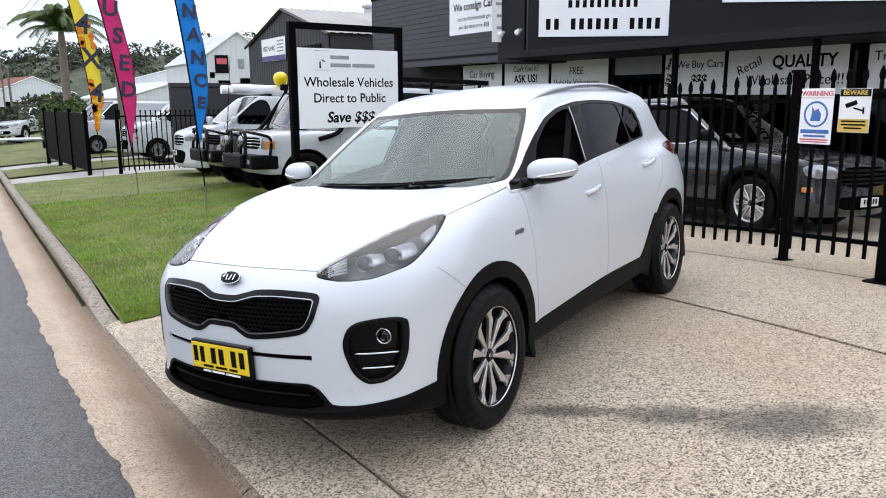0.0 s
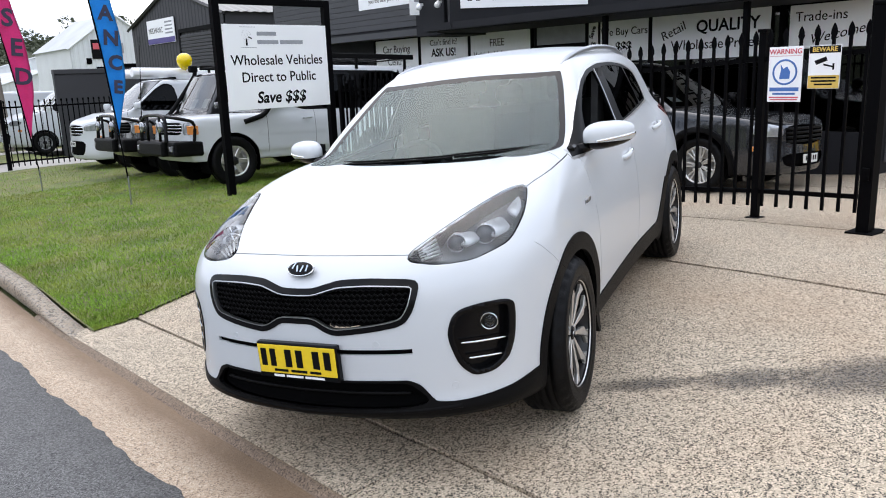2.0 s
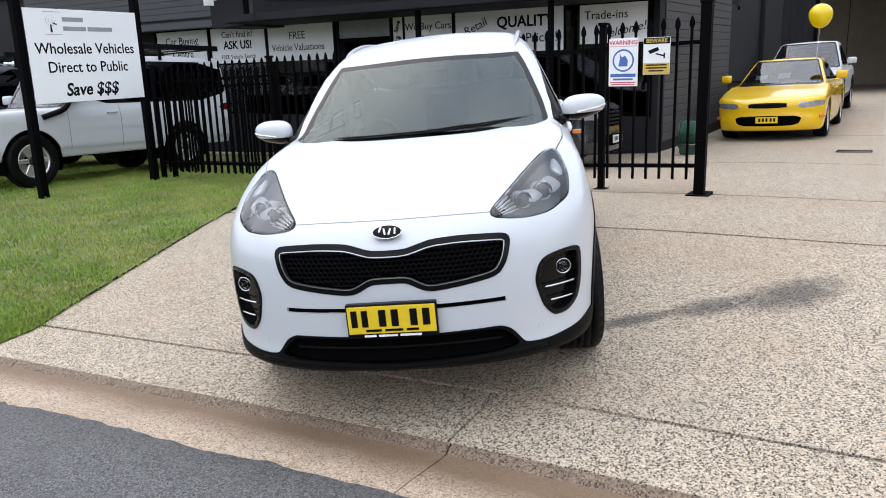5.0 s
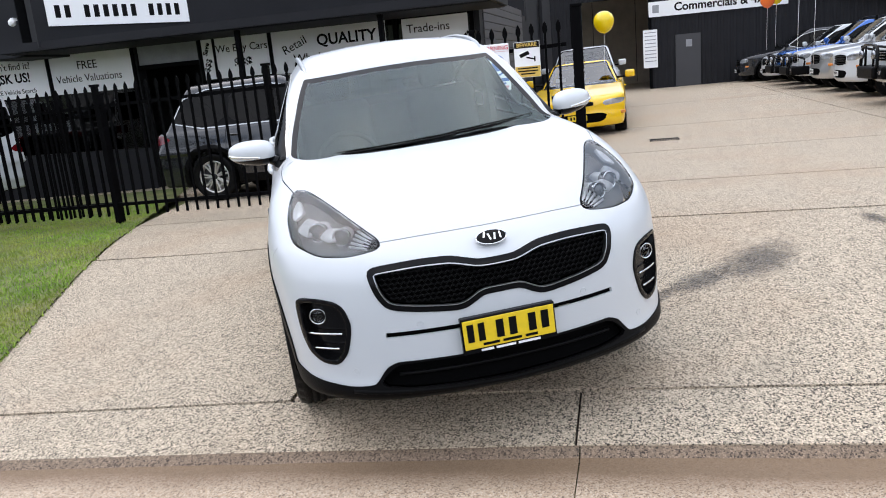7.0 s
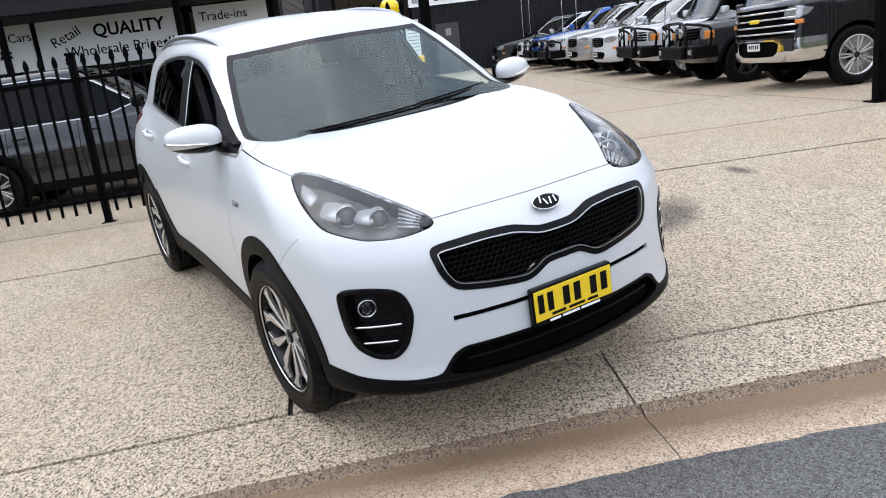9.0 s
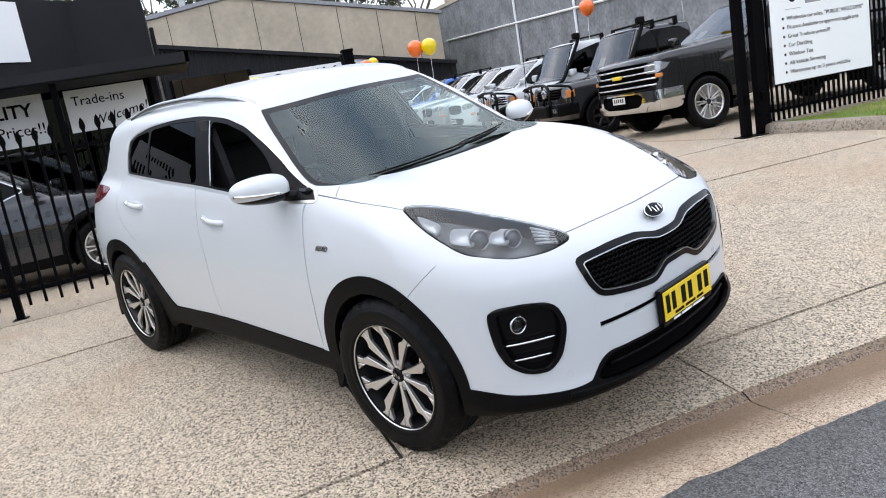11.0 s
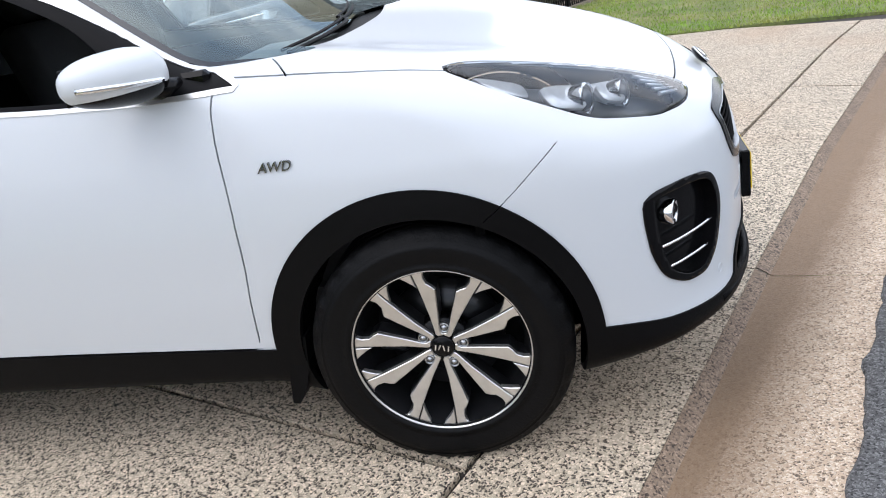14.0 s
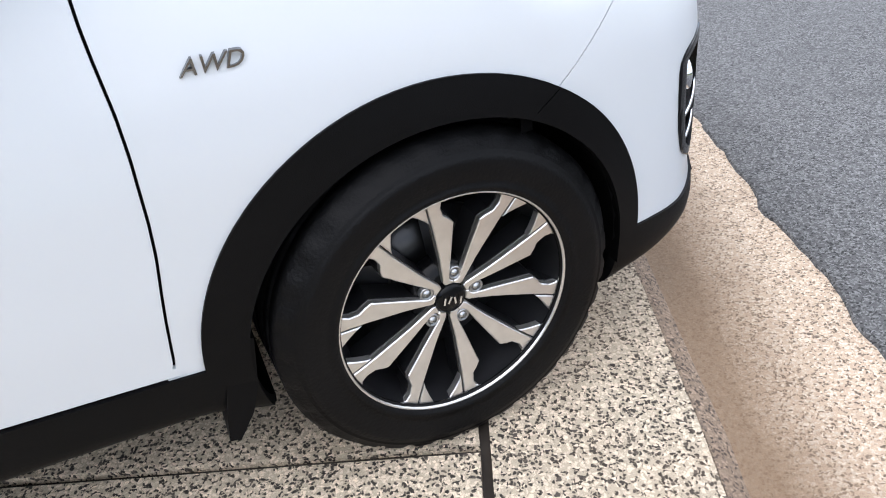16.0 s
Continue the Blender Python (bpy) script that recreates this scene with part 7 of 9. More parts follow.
def stand(x, y, yaw, wb, lift=0.0):
    """The pose of a vehicle by its front axle, set on the lie of the land."""
    c, s = math.cos(radians(yaw)), math.sin(radians(yaw))
    zf, zr = lie(x, y), lie(x + wb * c, y + wb * s)
    zl, zR = lie(x + 0.8 * s, y - 0.8 * c), lie(x - 0.8 * s, y + 0.8 * c)
    return pose(x, y, zf + lift, math.degrees(math.atan2(zR - zl, 1.6)), -math.degrees(math.atan2(zr - zf, wb)), yaw)


def vehicle(kind, x, y, yaw, colour, label, category, style="alloy", grid=(64, 26, 36), bullbar=None, snorkel=0, rack=None, bumper=None, note=(), grille="slats", group="vehicles for sale", plate=PLATE_WHITE, lamp="wide", lift=0.0, aerial=0, tray=None, name=None, flare=None):
    p = dict(TYPES[kind])
    wb, fo, ro, w, belt, roof, sx, slope, r = p["wb"], p["fo"], p["ro"], p["w"], p["belt"], p["roof"], p["sx"], p["slope"], p["r"]
    bottom, bed, end, rs, (g0, g1) = p.get("bottom", 0.24), p.get("bed"), p["end"], p["rs"], p["gw"]
    body_mat = PAINT[colour]
    v = thing(name or {"suv": "car", "wagon": "four_wheel_drive", "sedan": "car", "van": "van"}.get(kind, "ute"), stand(x, y, yaw, wb, lift), label, category, group)
    hood = crv(p["hood"] + [(sx + 0.3, belt), (end, belt), (end + 0.25, bed or belt), (wb + ro + 0.2, bed or belt)])
    plan = crv([(-fo, w * 0.93), (-fo * 0.5, w * 0.985), (0, w), (wb, w), (wb + ro * 0.6, w * 0.985), (wb + ro, w * 0.95)])
    tuck = crv([(0.1, 0.09), (bottom + 0.1, 0.03), (0.6, 0.0), (belt - 0.22, 0.0), (belt - 0.04, 0.03), (belt + 0.2, 0.07)])
    hz = p["hood"][1][1]
    nose = crv([(0.1, -fo + 0.14), (bottom, -fo + 0.06), (bottom + 0.15, -fo), (hz * 0.75, -fo + 0.02), (hz, -fo + 0.05 + p["nose"]), (hz + 0.3, -fo + 0.25)])
    dlo_top = roof - 0.13

    def form(X, Y, Z):
        a = np.abs(Y)
        side = a - (plan(X) - tuck(Z))
        front = (nose(Z) + p["bow"] * (a / w) ** 3 - X) * 0.92
        low = smax(smax(smax(side, (Z - hood(X) + 0.02 * (a / w) ** 3) * 0.95, 0.07), front, 0.08), X - (wb + ro - 0.05 * (a / w) ** 3), 0.07)
        low = smax(low, bottom - Z, 0.05)
        glass = a - (g0 + (g1 - g0) * np.clip((Z - belt) / (roof - belt), -0.5, 1.3) - 0.03 * ((X - sx) / max(end - sx, 1) - 0.5) ** 2)
        top = Z - (roof + 0.012 - 0.04 * (a / w) ** 2 - 0.05 * ((X - (sx + end) / 2) / (end - sx)) ** 2)
        screen = ((belt + (X - sx - 0.07 * (a / w) ** 2) * slope) - Z) * (-1.0 / math.hypot(1, slope))
        rear = (X - (end + (roof - Z) * rs) + 0.05 * (a / w) ** 2) / math.hypot(1, rs)
        cab = smax(smax(smax(smax(glass, top, 0.09), screen, 0.05), rear, 0.07), belt - 0.35 - Z, 0.02)
        return smin(low, cab, 0.03)

    nx, ny, nz = grid
    vs, fs = shrink(form, (-fo - 0.1, -w - 0.1, 0.08), (wb + ro + 0.1, w + 0.1, roof + 0.1), (0.0, wb, min(0.8, belt - 0.2)), nx, (ny, nz), 20)
    sk = Skin(vs, fs)
    XZ = lambda c: c[:, [0, 2]]
    AY = lambda c: np.abs(c[:, 1])
    AYZ = lambda c: np.c_[AY(c), c[:, 2]]
    side = lambda c: AY(c) > w * 0.6
    for cx in (0.0, wb):
        sk.cut(lambda c: np.hypot(c[:, 0] - cx, c[:, 2] - r) - (r + 0.055), "opening", side)
    sk.cut(lambda c: c[:, 2] - bottom - 0.01, "floor")
    flare = p["clad"] if flare is None else flare
    if flare:
        for cx in (0.0, wb):
            sk.cut(lambda c: np.hypot(c[:, 0] - cx, c[:, 2] - r) - (r + 0.125), "arch_flare", lambda c: side(c) & (c[:, 2] > bottom))
        sk.cut(lambda c: c[:, 2] - bottom - 0.13, "sill", lambda c: side(c) & (c[:, 0] > 0) & (c[:, 0] < wb))
    # glazing
    zb, zt = belt + 0.035, dlo_top
    xa = lambda z: sx + (z - belt) / slope + 0.16
    xr = lambda z: end + (roof - z) * rs - 0.12
    cabin = lambda c: (c[:, 2] > belt - 0.02) & (AY(c) > g1 * 0.75)
    last = p["pillars"][-1]
    rear_x = (lambda z: min(last + (zt - z) * 0.2, xr(z))) if kind == "van" else (lambda z: xr(z))
    frame_ring = smooth_ring([(xa(zb) - 0.06, zb - 0.02), (rear_x(zb) + 0.03, zb - 0.02), (rear_x(zt) + 0.03, zt + 0.025), (xa(zt) - 0.03, zt + 0.025)], 1)
    fsd = lambda c: ring_sd(XZ(c), frame_ring)
    if p.get("trim"):
        sk.cut(lambda c: fsd(c) - 0.016, "window_trim", cabin)
    sk.cut(fsd, "window_frame", cabin, ("body", "window_trim"))
    edges = [xa] + [(lambda z, q=q: q) for q in p["pillars"][:-1]] + [rear_x]
    panes = []
    for i, (ea, eb) in enumerate(zip(edges, edges[1:])):
        ga, gb = (0.0 if i == 0 else 0.03), (0.0 if i == len(edges) - 2 else 0.03)
        ring = smooth_ring([(ea(zb) + ga, zb), (eb(zb) - gb, zb), (eb(zt) - gb, zt), (ea(zt) + ga, zt)], 1)
        nm = ("front_door_glass", "rear_door_glass", "quarter_glass")[i]
        panes.append(nm)
        sk.cut(lambda c: ring_sd(XZ(c), ring), nm, cabin, ("window_frame",))
    gw = lambda z: g0 + (g1 - g0) * (z - belt) / (roof - belt) - 0.075
    ahead = lambda c: (c[:, 0] < sx + (c[:, 2] - belt) / slope + 0.22) & (c[:, 2] > belt - 0.08) & (c[:, 0] > sx - 0.3)
    ws = lambda c: np.maximum(np.maximum(AY(c) - gw(c[:, 2]), belt + 0.01 - c[:, 2]), c[:, 2] - (roof - 0.055))
    sk.cut(lambda c: ws(c) - 0.03, "screen_border", ahead)
    sk.cut(ws, "windscreen", ahead, ("screen_border",))
    behind = lambda c: (c[:, 0] > end + (roof - c[:, 2]) * rs - 0.22) & (c[:, 2] > belt)
    sk.cut(lambda c: np.maximum(np.maximum(AY(c) - gw(c[:, 2]) + 0.03, belt + 0.07 - c[:, 2]), c[:, 2] - (roof - 0.12)), "rear_glass", behind)
    # nose: lamps, grille, bumper
    front = lambda c: c[:, 0] < -fo * 0.45
    if lamp == "wide":
        lr = smooth_ring([(w * 0.56, hz - 0.17), (w * 0.93, hz - 0.16), (w * 0.97, hz - 0.02), (w * 0.80, hz + 0.0), (w * 0.58, hz - 0.05)], 1)
        gr = smooth_ring(mirrored([(0.02, hz - 0.03), (w * 0.54, hz - 0.05), (w * 0.52, hz - 0.26), (0.02, hz - 0.28)]), 1)
    elif lamp == "low":
        lr = smooth_ring([(w * 0.52, hz - 0.14), (w * 0.95, hz - 0.12), (w * 0.98, hz - 0.02), (w * 0.55, hz - 0.035)], 1)
        gr = smooth_ring(mirrored([(0.02, hz - 0.035), (w * 0.36, hz - 0.04), (w * 0.33, hz - 0.12), (0.02, hz - 0.13)]), 1)
    elif lamp == "split":
        lr = smooth_ring([(w * 0.68, hz - 0.26), (w * 0.96, hz - 0.26), (w * 0.98, hz - 0.08), (w * 0.70, hz - 0.10)], 1)
        gr = smooth_ring(mirrored([(0.02, hz - 0.06), (w * 0.92, hz - 0.08), (w * 0.92, hz - 0.47), (0.02, hz - 0.50)]), 1)
    else:
        lr = smooth_ring([(w * 0.64, hz - 0.27), (w * 0.92, hz - 0.27), (w * 0.92, hz - 0.07), (w * 0.64, hz - 0.07)], 1)
        gr = smooth_ring(mirrored([(0.02, hz - 0.07), (w * 0.61, hz - 0.07), (w * 0.61, hz - 0.27), (0.02, hz - 0.27)]), 1)
    sk.cut(lambda c: ring_sd(AYZ(c), lr), "headlight", front)
    sk.cut(lambda c: ring_sd(c[:, [1, 2]], gr), "grille_back", front)
    bz = hz - (0.52 if lamp == "split" else 0.24 if lamp == "low" else 0.36)
    bumper_mat = {"chrome": CHROME, "black": BLACK_PLASTIC, None: None}[bumper]
    if bumper_mat:
        sk.cut(lambda c: c[:, 2] - bz, "bumper", lambda c: c[:, 0] < -r - 0.06)
    intake = smooth_ring(mirrored([(0.02, bz - 0.02), (w * 0.62, bz - 0.03), (w * 0.55, bottom + 0.1), (0.02, bottom + 0.09)]), 1)
    sk.cut(lambda c: ring_sd(c[:, [1, 2]], intake), "intake", front, ("body", "bumper"))
    tl = smooth_ring([(wb + ro - 0.16, belt - 0.04), (wb + ro + 0.2, belt - 0.04), (wb + ro + 0.2, belt - 0.24), (wb + ro - 0.34, belt - 0.14)], 1)
    sk.cut(lambda c: ring_sd(XZ(c), tl), "tail_lamp", lambda c: (c[:, 0] > wb + ro - 0.4) & (AY(c) > w * 0.55))
    # door seams
    for sxm in (xa(belt) - 0.14, *[q for q in p["pillars"] if q < end - 0.05 and kind != "van"][:2], *((end + 0.28,) if bed else ())):
        sk.band(lambda c: c[:, 0] - sxm, 0.004, "seam", lambda c: side(c) & (c[:, 2] > bottom + 0.12) & (c[:, 2] < belt + 0.02) & (np.abs(c[:, 0] - sxm) < 0.15))
    for nm, m, lf, sk_, lab in (("body", body_mat, 0, 0.01, ""), ("floor", DARK_LINER, 0, 0, "dark underside"), ("windscreen", SCREEN, 0, 0, "windscreen"), ("screen_border", GLOSS_BLACK, 0, 0, ""), ("rear_glass", DARK_GLASS, 0, 0, ""),
                                ("grille_back", DARK_LINER, -0.03, 0, "dark grille opening"), ("intake", DARK_LINER, -0.03, 0, ""), ("bumper", bumper_mat, 0.006, 0.02, ""), ("seam", DARK_LINER, -0.006, 0, "")):
        if nm in sk.tag:
            form_normals(part({"seam": "panel_gap"}.get(nm, nm), sk.piece(nm, lf, sk_), m, v, lab), form)
    for s in (1, -1):
        ww = lambda c, s=s: c[:, 1] * s > 0
        for nm, m, lf, sk_ in [("window_trim", SATIN, 0.002, 0), ("window_frame", SATIN_BLACK, 0, 0), ("headlight", LAMP, 0.003, 0.01), ("tail_lamp", RED_LENS, 0.004, 0), ("sill", BLACK_PLASTIC, 0.004, 0.01)] + [(q, DARK_GLASS, 0.001, 0) for q in panes]:
            if nm in sk.tag:
                form_normals(part(nm, sk.piece(nm, lf, sk_, ww), m, v), form)
        if flare:
            for cx in (0.0, wb):
                part("arch_flare", sk.piece("arch_flare", 0.022, 0.03, lambda c, s=s, cx=cx: (c[:, 1] * s > 0) & (np.abs(c[:, 0] - cx) < 1.0)), BLACK_PLASTIC, v)
        for cx in (0.0, wb):
            bm = bmesh.new()
            rg = [[bm.verts.new((cx + (r + 0.05) * math.cos(a), s * yy, r + (r + 0.05) * math.sin(a))) for a in np.linspace(-0.4, math.pi + 0.4, 16)] for yy in (w * 0.55, w - 0.03)]
            for i in range(15):
                bm.faces.new((rg[0][i], rg[0][i + 1], rg[1][i + 1], rg[1][i]))
            bm.faces.new(rg[0])
            part("arch_liner", bm, DARK_LINER, v)
            wh = new("wheel")
            wh.parent = v
            wh.matrix_basis = pose(cx, s * (w - 0.13), r, 0, 0, 0 if s > 0 else 180) @ pose(0, 0, 0, 0, 17 * cx, 0)
            for nm, me, lab in wheel_parts(r, style):
                part(nm, me, None, wh, lab)
        # mirror
        bm = bmesh.new()
        mx, mz = xa(belt) + 0.06, belt + 0.12
        box(bm, mx - 0.07, mx + 0.05, s * (w + 0.12) - 0.10, s * (w + 0.12) + 0.10, mz - 0.07, mz + 0.08, bevel=0.035, seg=2)
        mi = part("wing_mirror", bm, body_mat if colour != "grey" else GLOSS_BLACK, v, smooth=True)
        bm = bmesh.new()
        tube(bm, [(mx, s * (g0 - 0.02), mz - 0.05), (mx, s * (w + 0.08), mz - 0.04)], 0.022, 8)
        part("stalk", bm, BLACK_PLASTIC, mi)
        part("mirror_glass", boxes((mx + 0.05, mx + 0.058, s * (w + 0.12) - 0.085, s * (w + 0.12) + 0.085, mz - 0.055, mz + 0.065)), CHROME, mi)
        for q in [q for q in p["pillars"][:2] if q < end][: 1 if kind == "van" else 2]:
            yy = float(plan(q) - tuck(belt - 0.12))
            bm = bmesh.new()
            tube(bm, [(q - 0.24, s * (yy - 0.01), belt - 0.13), (q - 0.22, s * (yy + 0.028), belt - 0.125), (q - 0.08, s * (yy + 0.028), belt - 0.12), (q - 0.06, s * (yy - 0.01), belt - 0.12)], 0.014, 6)
            part("door_handle", bm, CHROME if kind == "pickup" else body_mat, v)
        bm = bmesh.new()
        box(bm, -0.02, 0.03, -0.06 if lamp != "round" else -0.08, 0.06 if lamp != "round" else 0.10, -0.03 if lamp != "round" else -0.07, 0.03 if lamp != "round" else 0.07, bevel=0.008)
        part("indicator", bm, ORANGE_LENS, v, at=pose(float(nose(hz - 0.2)) + p["bow"] * 0.9 ** 3 + 0.02, s * w * 0.93, hz - (0.19 if lamp == "round" else 0.30), 0, 0, -s * 38))
    # grille bars
    gz0, gz1 = gr[:, 1].min() + 0.02, gr[:, 1].max() - 0.02
    n = 3 if grille == "slats" else 4
    for i in range(n):
        z = gz0 + (gz1 - gz0) * (i + 0.5) / n
        half = gr[:, 0].max() * 0.97
        bm = bmesh.new()
        tube(bm, [(float(nose(z)) + p["bow"] * (abs(q) / w) ** 3 + 0.006, q, z) for q in np.linspace(-half, half, 15)], 0.012 if grille == "slats" else 0.016, 6)
        part("grille_bar", bm, CHROME if grille == "chrome" or (grille == "slats" and colour == "white") else BLACK_PLASTIC, v)
    if kind == "pickup":
        part("badge", boxes((-fo - 0.02, -fo + 0.01, -0.14, 0.14, hz - 0.27, hz - 0.21), bevel=0.012), YELLOW, v, "gold bar badge")
    # plate with plain bars
    zp = bz - 0.1
    xp = -fo - 0.015 - (0.02 if bullbar is None else 0.26)
    pl = part("number_plate", boxes((xp, xp + 0.012, -0.186, 0.186, zp - 0.05, zp + 0.06), bevel=0.003), plate, v, "number plate")
    for q in (-0.13, -0.07, 0.0, 0.06, 0.12):
        part("plate_bar", boxes((xp - 0.0015, xp - 0.0002, q - 0.018, q + 0.018, zp - 0.02, zp + 0.04)), SIGN_BLACK, pl)
    # cabin
    dz = belt - 0.02
    part("dashboard", boxes((sx + 0.25, sx + 0.6, -g0 + 0.1, g0 - 0.1, dz - 0.15, dz), bevel=0.04), INTERIOR, v)
    part("cabin_floor", boxes((sx + 0.1, end, -g0 + 0.06, g0 - 0.06, bottom + 0.1, bottom + 0.2)), SEAT, v)
    for s in (1, -1):
        cx = sx + 1.25 if kind != "van" else 1.0
        seat = part("front_seat", boxes((cx - 0.45, cx, s * 0.38 - 0.24, s * 0.38 + 0.24, bottom + 0.25, bottom + 0.5), bevel=0.05), SEAT, v)
        part("backrest", boxes((cx - 0.08, cx + 0.08, s * 0.38 - 0.23, s * 0.38 + 0.23, bottom + 0.4, belt + 0.12), bevel=0.05), SEAT, seat)
        part("headrest", boxes((cx - 0.02, cx + 0.08, s * 0.38 - 0.13, s * 0.38 + 0.13, belt + 0.16, belt + 0.34), bevel=0.04), SEAT, seat)
        part("door_card", boxes((sx + 0.2, end, s * (g0 - 0.05), s * (g0 - 0.04), bottom + 0.1, belt)) if s > 0 else boxes((sx + 0.2, end, -g0 + 0.04, -g0 + 0.05, bottom + 0.1, belt)), SEAT, v)
    for i, (ny_, hh) in enumerate(note):
        zc = belt + 0.16
        xc = sx + (zc - belt) / slope + 0.05
        part("paper_note", boxes((-0.002, 0.002, -0.11, 0.11, 0, hh), bevel=0.001), PAPER, v, "white paper price note", at=pose(xc, ny_, zc - 0.07, 0, math.degrees(math.atan(1 / slope)), 0))
    # fittings
    if bullbar:
        bb = new("bull_bar")
        bb.parent = v
        bm = bmesh.new()
        for y0, y1, x0 in ((-w * 0.6, w * 0.6, -fo - 0.30), (w * 0.6, w * 0.98, -fo - 0.22), (-w * 0.98, -w * 0.6, -fo - 0.22)):
            box(bm, x0, -fo + 0.05 + (0.22 if abs(y0 + y1) > 0.1 else 0), y0, y1, bz - 0.24, bz + 0.0, bevel=0.04, seg=2)
        part("channel", bm, BLACK_PLASTIC, bb, "black steel bumper channel")
        hh = hz + (0.06 if bullbar == "tall" else -0.02)
        bm = bmesh.new()
        tube(bm, smooth_ring([(-fo - 0.22, -w * 0.62, bz - 0.02), (-fo - 0.20, -w * 0.60, hh), (-fo - 0.20, w * 0.60, hh), (-fo - 0.22, w * 0.62, bz - 0.02)], 2, closed=False), 0.032, 10)
        part("hoop", bm, GLOSS_BLACK, bb)
        for s in (1, -1):
            bm = bmesh.new()
            tube(bm, smooth_ring([(-fo - 0.2, s * w * 0.61, hh - 0.03), (-fo - 0.12, s * w * 0.95, hh - 0.06), (-fo + 0.14, s * w * 1.0, hh - 0.12), (-fo + 0.1, s * w * 0.98, bz - 0.05)], 2, closed=False), 0.026, 8)
            part("side_hoop", bm, GLOSS_BLACK, bb)
            bm = bmesh.new()
            tube(bm, [(-fo - 0.21, s * w * 0.3, bz - 0.02), (-fo - 0.20, s * w * 0.3, hh)], 0.024, 8)
            part("upright", bm, GLOSS_BLACK, bb)
            bm = bmesh.new()
            spin(bm, [(0.085, -0.05), (0.09, 0.0), (0.082, 0.012), (0.001, 0.016)], 20)
            bmesh.ops.transform(bm, matrix=Matrix.Rotation(radians(90), 4, "Z"), verts=bm.verts)
            part("spot_lamp", bm, LIGHT_BAR, bb, at=pose(-fo - 0.26, s * w * 0.46, (bz + hh) / 2 + 0.02))
            part("fog_lamp", boxes((-fo - 0.235, -fo - 0.20, s * w * 0.8 - 0.08, s * w * 0.8 + 0.08, bz - 0.16, bz - 0.07), bevel=0.01), LIGHT_BAR, bb)
    for s in ((snorkel,) if snorkel else ()):
        bm = bmesh.new()
        xs0 = sx + 0.05
        pts = [(xs0 - 0.45, s * (w + 0.0), belt - 0.16), (xs0 - 0.1, s * (w + 0.035), belt - 0.06), (xs0 + 0.05, s * (g0 + 0.05), belt + 0.12), (xs0 + 0.05 + (roof - belt) / slope, s * (g1 + 0.06), roof - 0.02), (xs0 + 0.06 + (roof - belt) / slope, s * (g1 + 0.06), roof + 0.10)]
        tube(bm, smooth_ring(pts, 2, closed=False), 0.042, 10)
        sn = part("snorkel", bm, BLACK_PLASTIC, v, "black snorkel")
        bm = bmesh.new()
        xe = pts[-1][0]
        box(bm, xe - 0.13, xe + 0.05, s * (g1 + 0.06) - 0.06, s * (g1 + 0.06) + 0.06, roof + 0.05, roof + 0.19, bevel=0.03, seg=2)
        part("intake_head", bm, BLACK_PLASTIC, sn)
    if aerial:
        bm = bmesh.new()
        rod(bm, (-fo - 0.2, aerial, hz - 0.1), (-fo - 0.1, aerial, hz + 1.35), 0.010, 0.004, 6)
        part("aerial", bm, BLACK_PLASTIC, v, "tall whip aerial")
    if rack == "bars":
        for q in (0.25, 0.75):
            xx = sx + (roof - belt) / slope + 0.1 + (end - sx - (roof - belt) / slope - 0.2) * q
            part("roof_bar", boxes((xx - 0.035, xx + 0.035, -g1 - 0.05, g1 + 0.05, roof + 0.06, roof + 0.10), (xx - 0.04, xx + 0.04, -g1 - 0.05, -g1 + 0.03, roof - 0.06, roof + 0.06), (xx - 0.04, xx + 0.04, g1 - 0.03, g1 + 0.05, roof - 0.06, roof + 0.06), bevel=0.01), BLACK_PLASTIC, v)
    if rack == "tray":
        rk = new("roof_rack")
        rk.parent = v
        x0, x1, z = sx + 0.65, end - 0.1, roof + 0.13
        for yy in (-g1 - 0.02, g1 + 0.02):
            part("side_rail", boxes((x0, x1, yy - 0.025, yy + 0.025, z - 0.03, z + 0.06), bevel=0.008), BLACK_PLASTIC, rk)
        for i in range(7):
            xx = x0 + 0.04 + (x1 - x0 - 0.08) * i / 6
            part("cross_bar", boxes((xx - 0.03, xx + 0.03, -g1, g1, z - 0.012, z + 0.012), bevel=0.004), BLACK_PLASTIC, rk)
        for xx in (x0 + 0.2, (x0 + x1) / 2, x1 - 0.2):
            for yy in (-g1 - 0.01, g1 + 0.01):
                part("leg", boxes((xx - 0.025, xx + 0.025, yy - 0.015, yy + 0.015, roof - 0.08, z - 0.02)), BLACK_PLASTIC, rk)
    if rack == "pipes":
        for yy in (-0.45, 0.45):
            bm = bmesh.new()
            rod(bm, (0.35, yy, roof + 0.16), (end - 0.1, yy, roof + 0.16), 0.11, seg=20)
            part("roof_tube", bm, SIGN_WHITE, v, "white roof storage tube")
        for xx in (1.2, 3.2):
            part("roof_bar", boxes((xx - 0.03, xx + 0.03, -0.8, 0.8, roof + 0.0, roof + 0.05)), BLACK_PLASTIC, v)
    if tray:
        part("canopy", boxes((end + 0.2, wb + ro + 0.02, -w, w, (bed or belt) + 0.0, (bed or belt) + tray), bevel=0.03), body_mat, v)
    if bed and kind in ("ute", "pickup"):
        part("bed_cover", boxes((end + 0.35, wb + ro - 0.08, -w + 0.12, w - 0.12, bed - 0.01, bed + 0.03), bevel=0.015), BLACK_PLASTIC, v, "black bed cover")
    return v


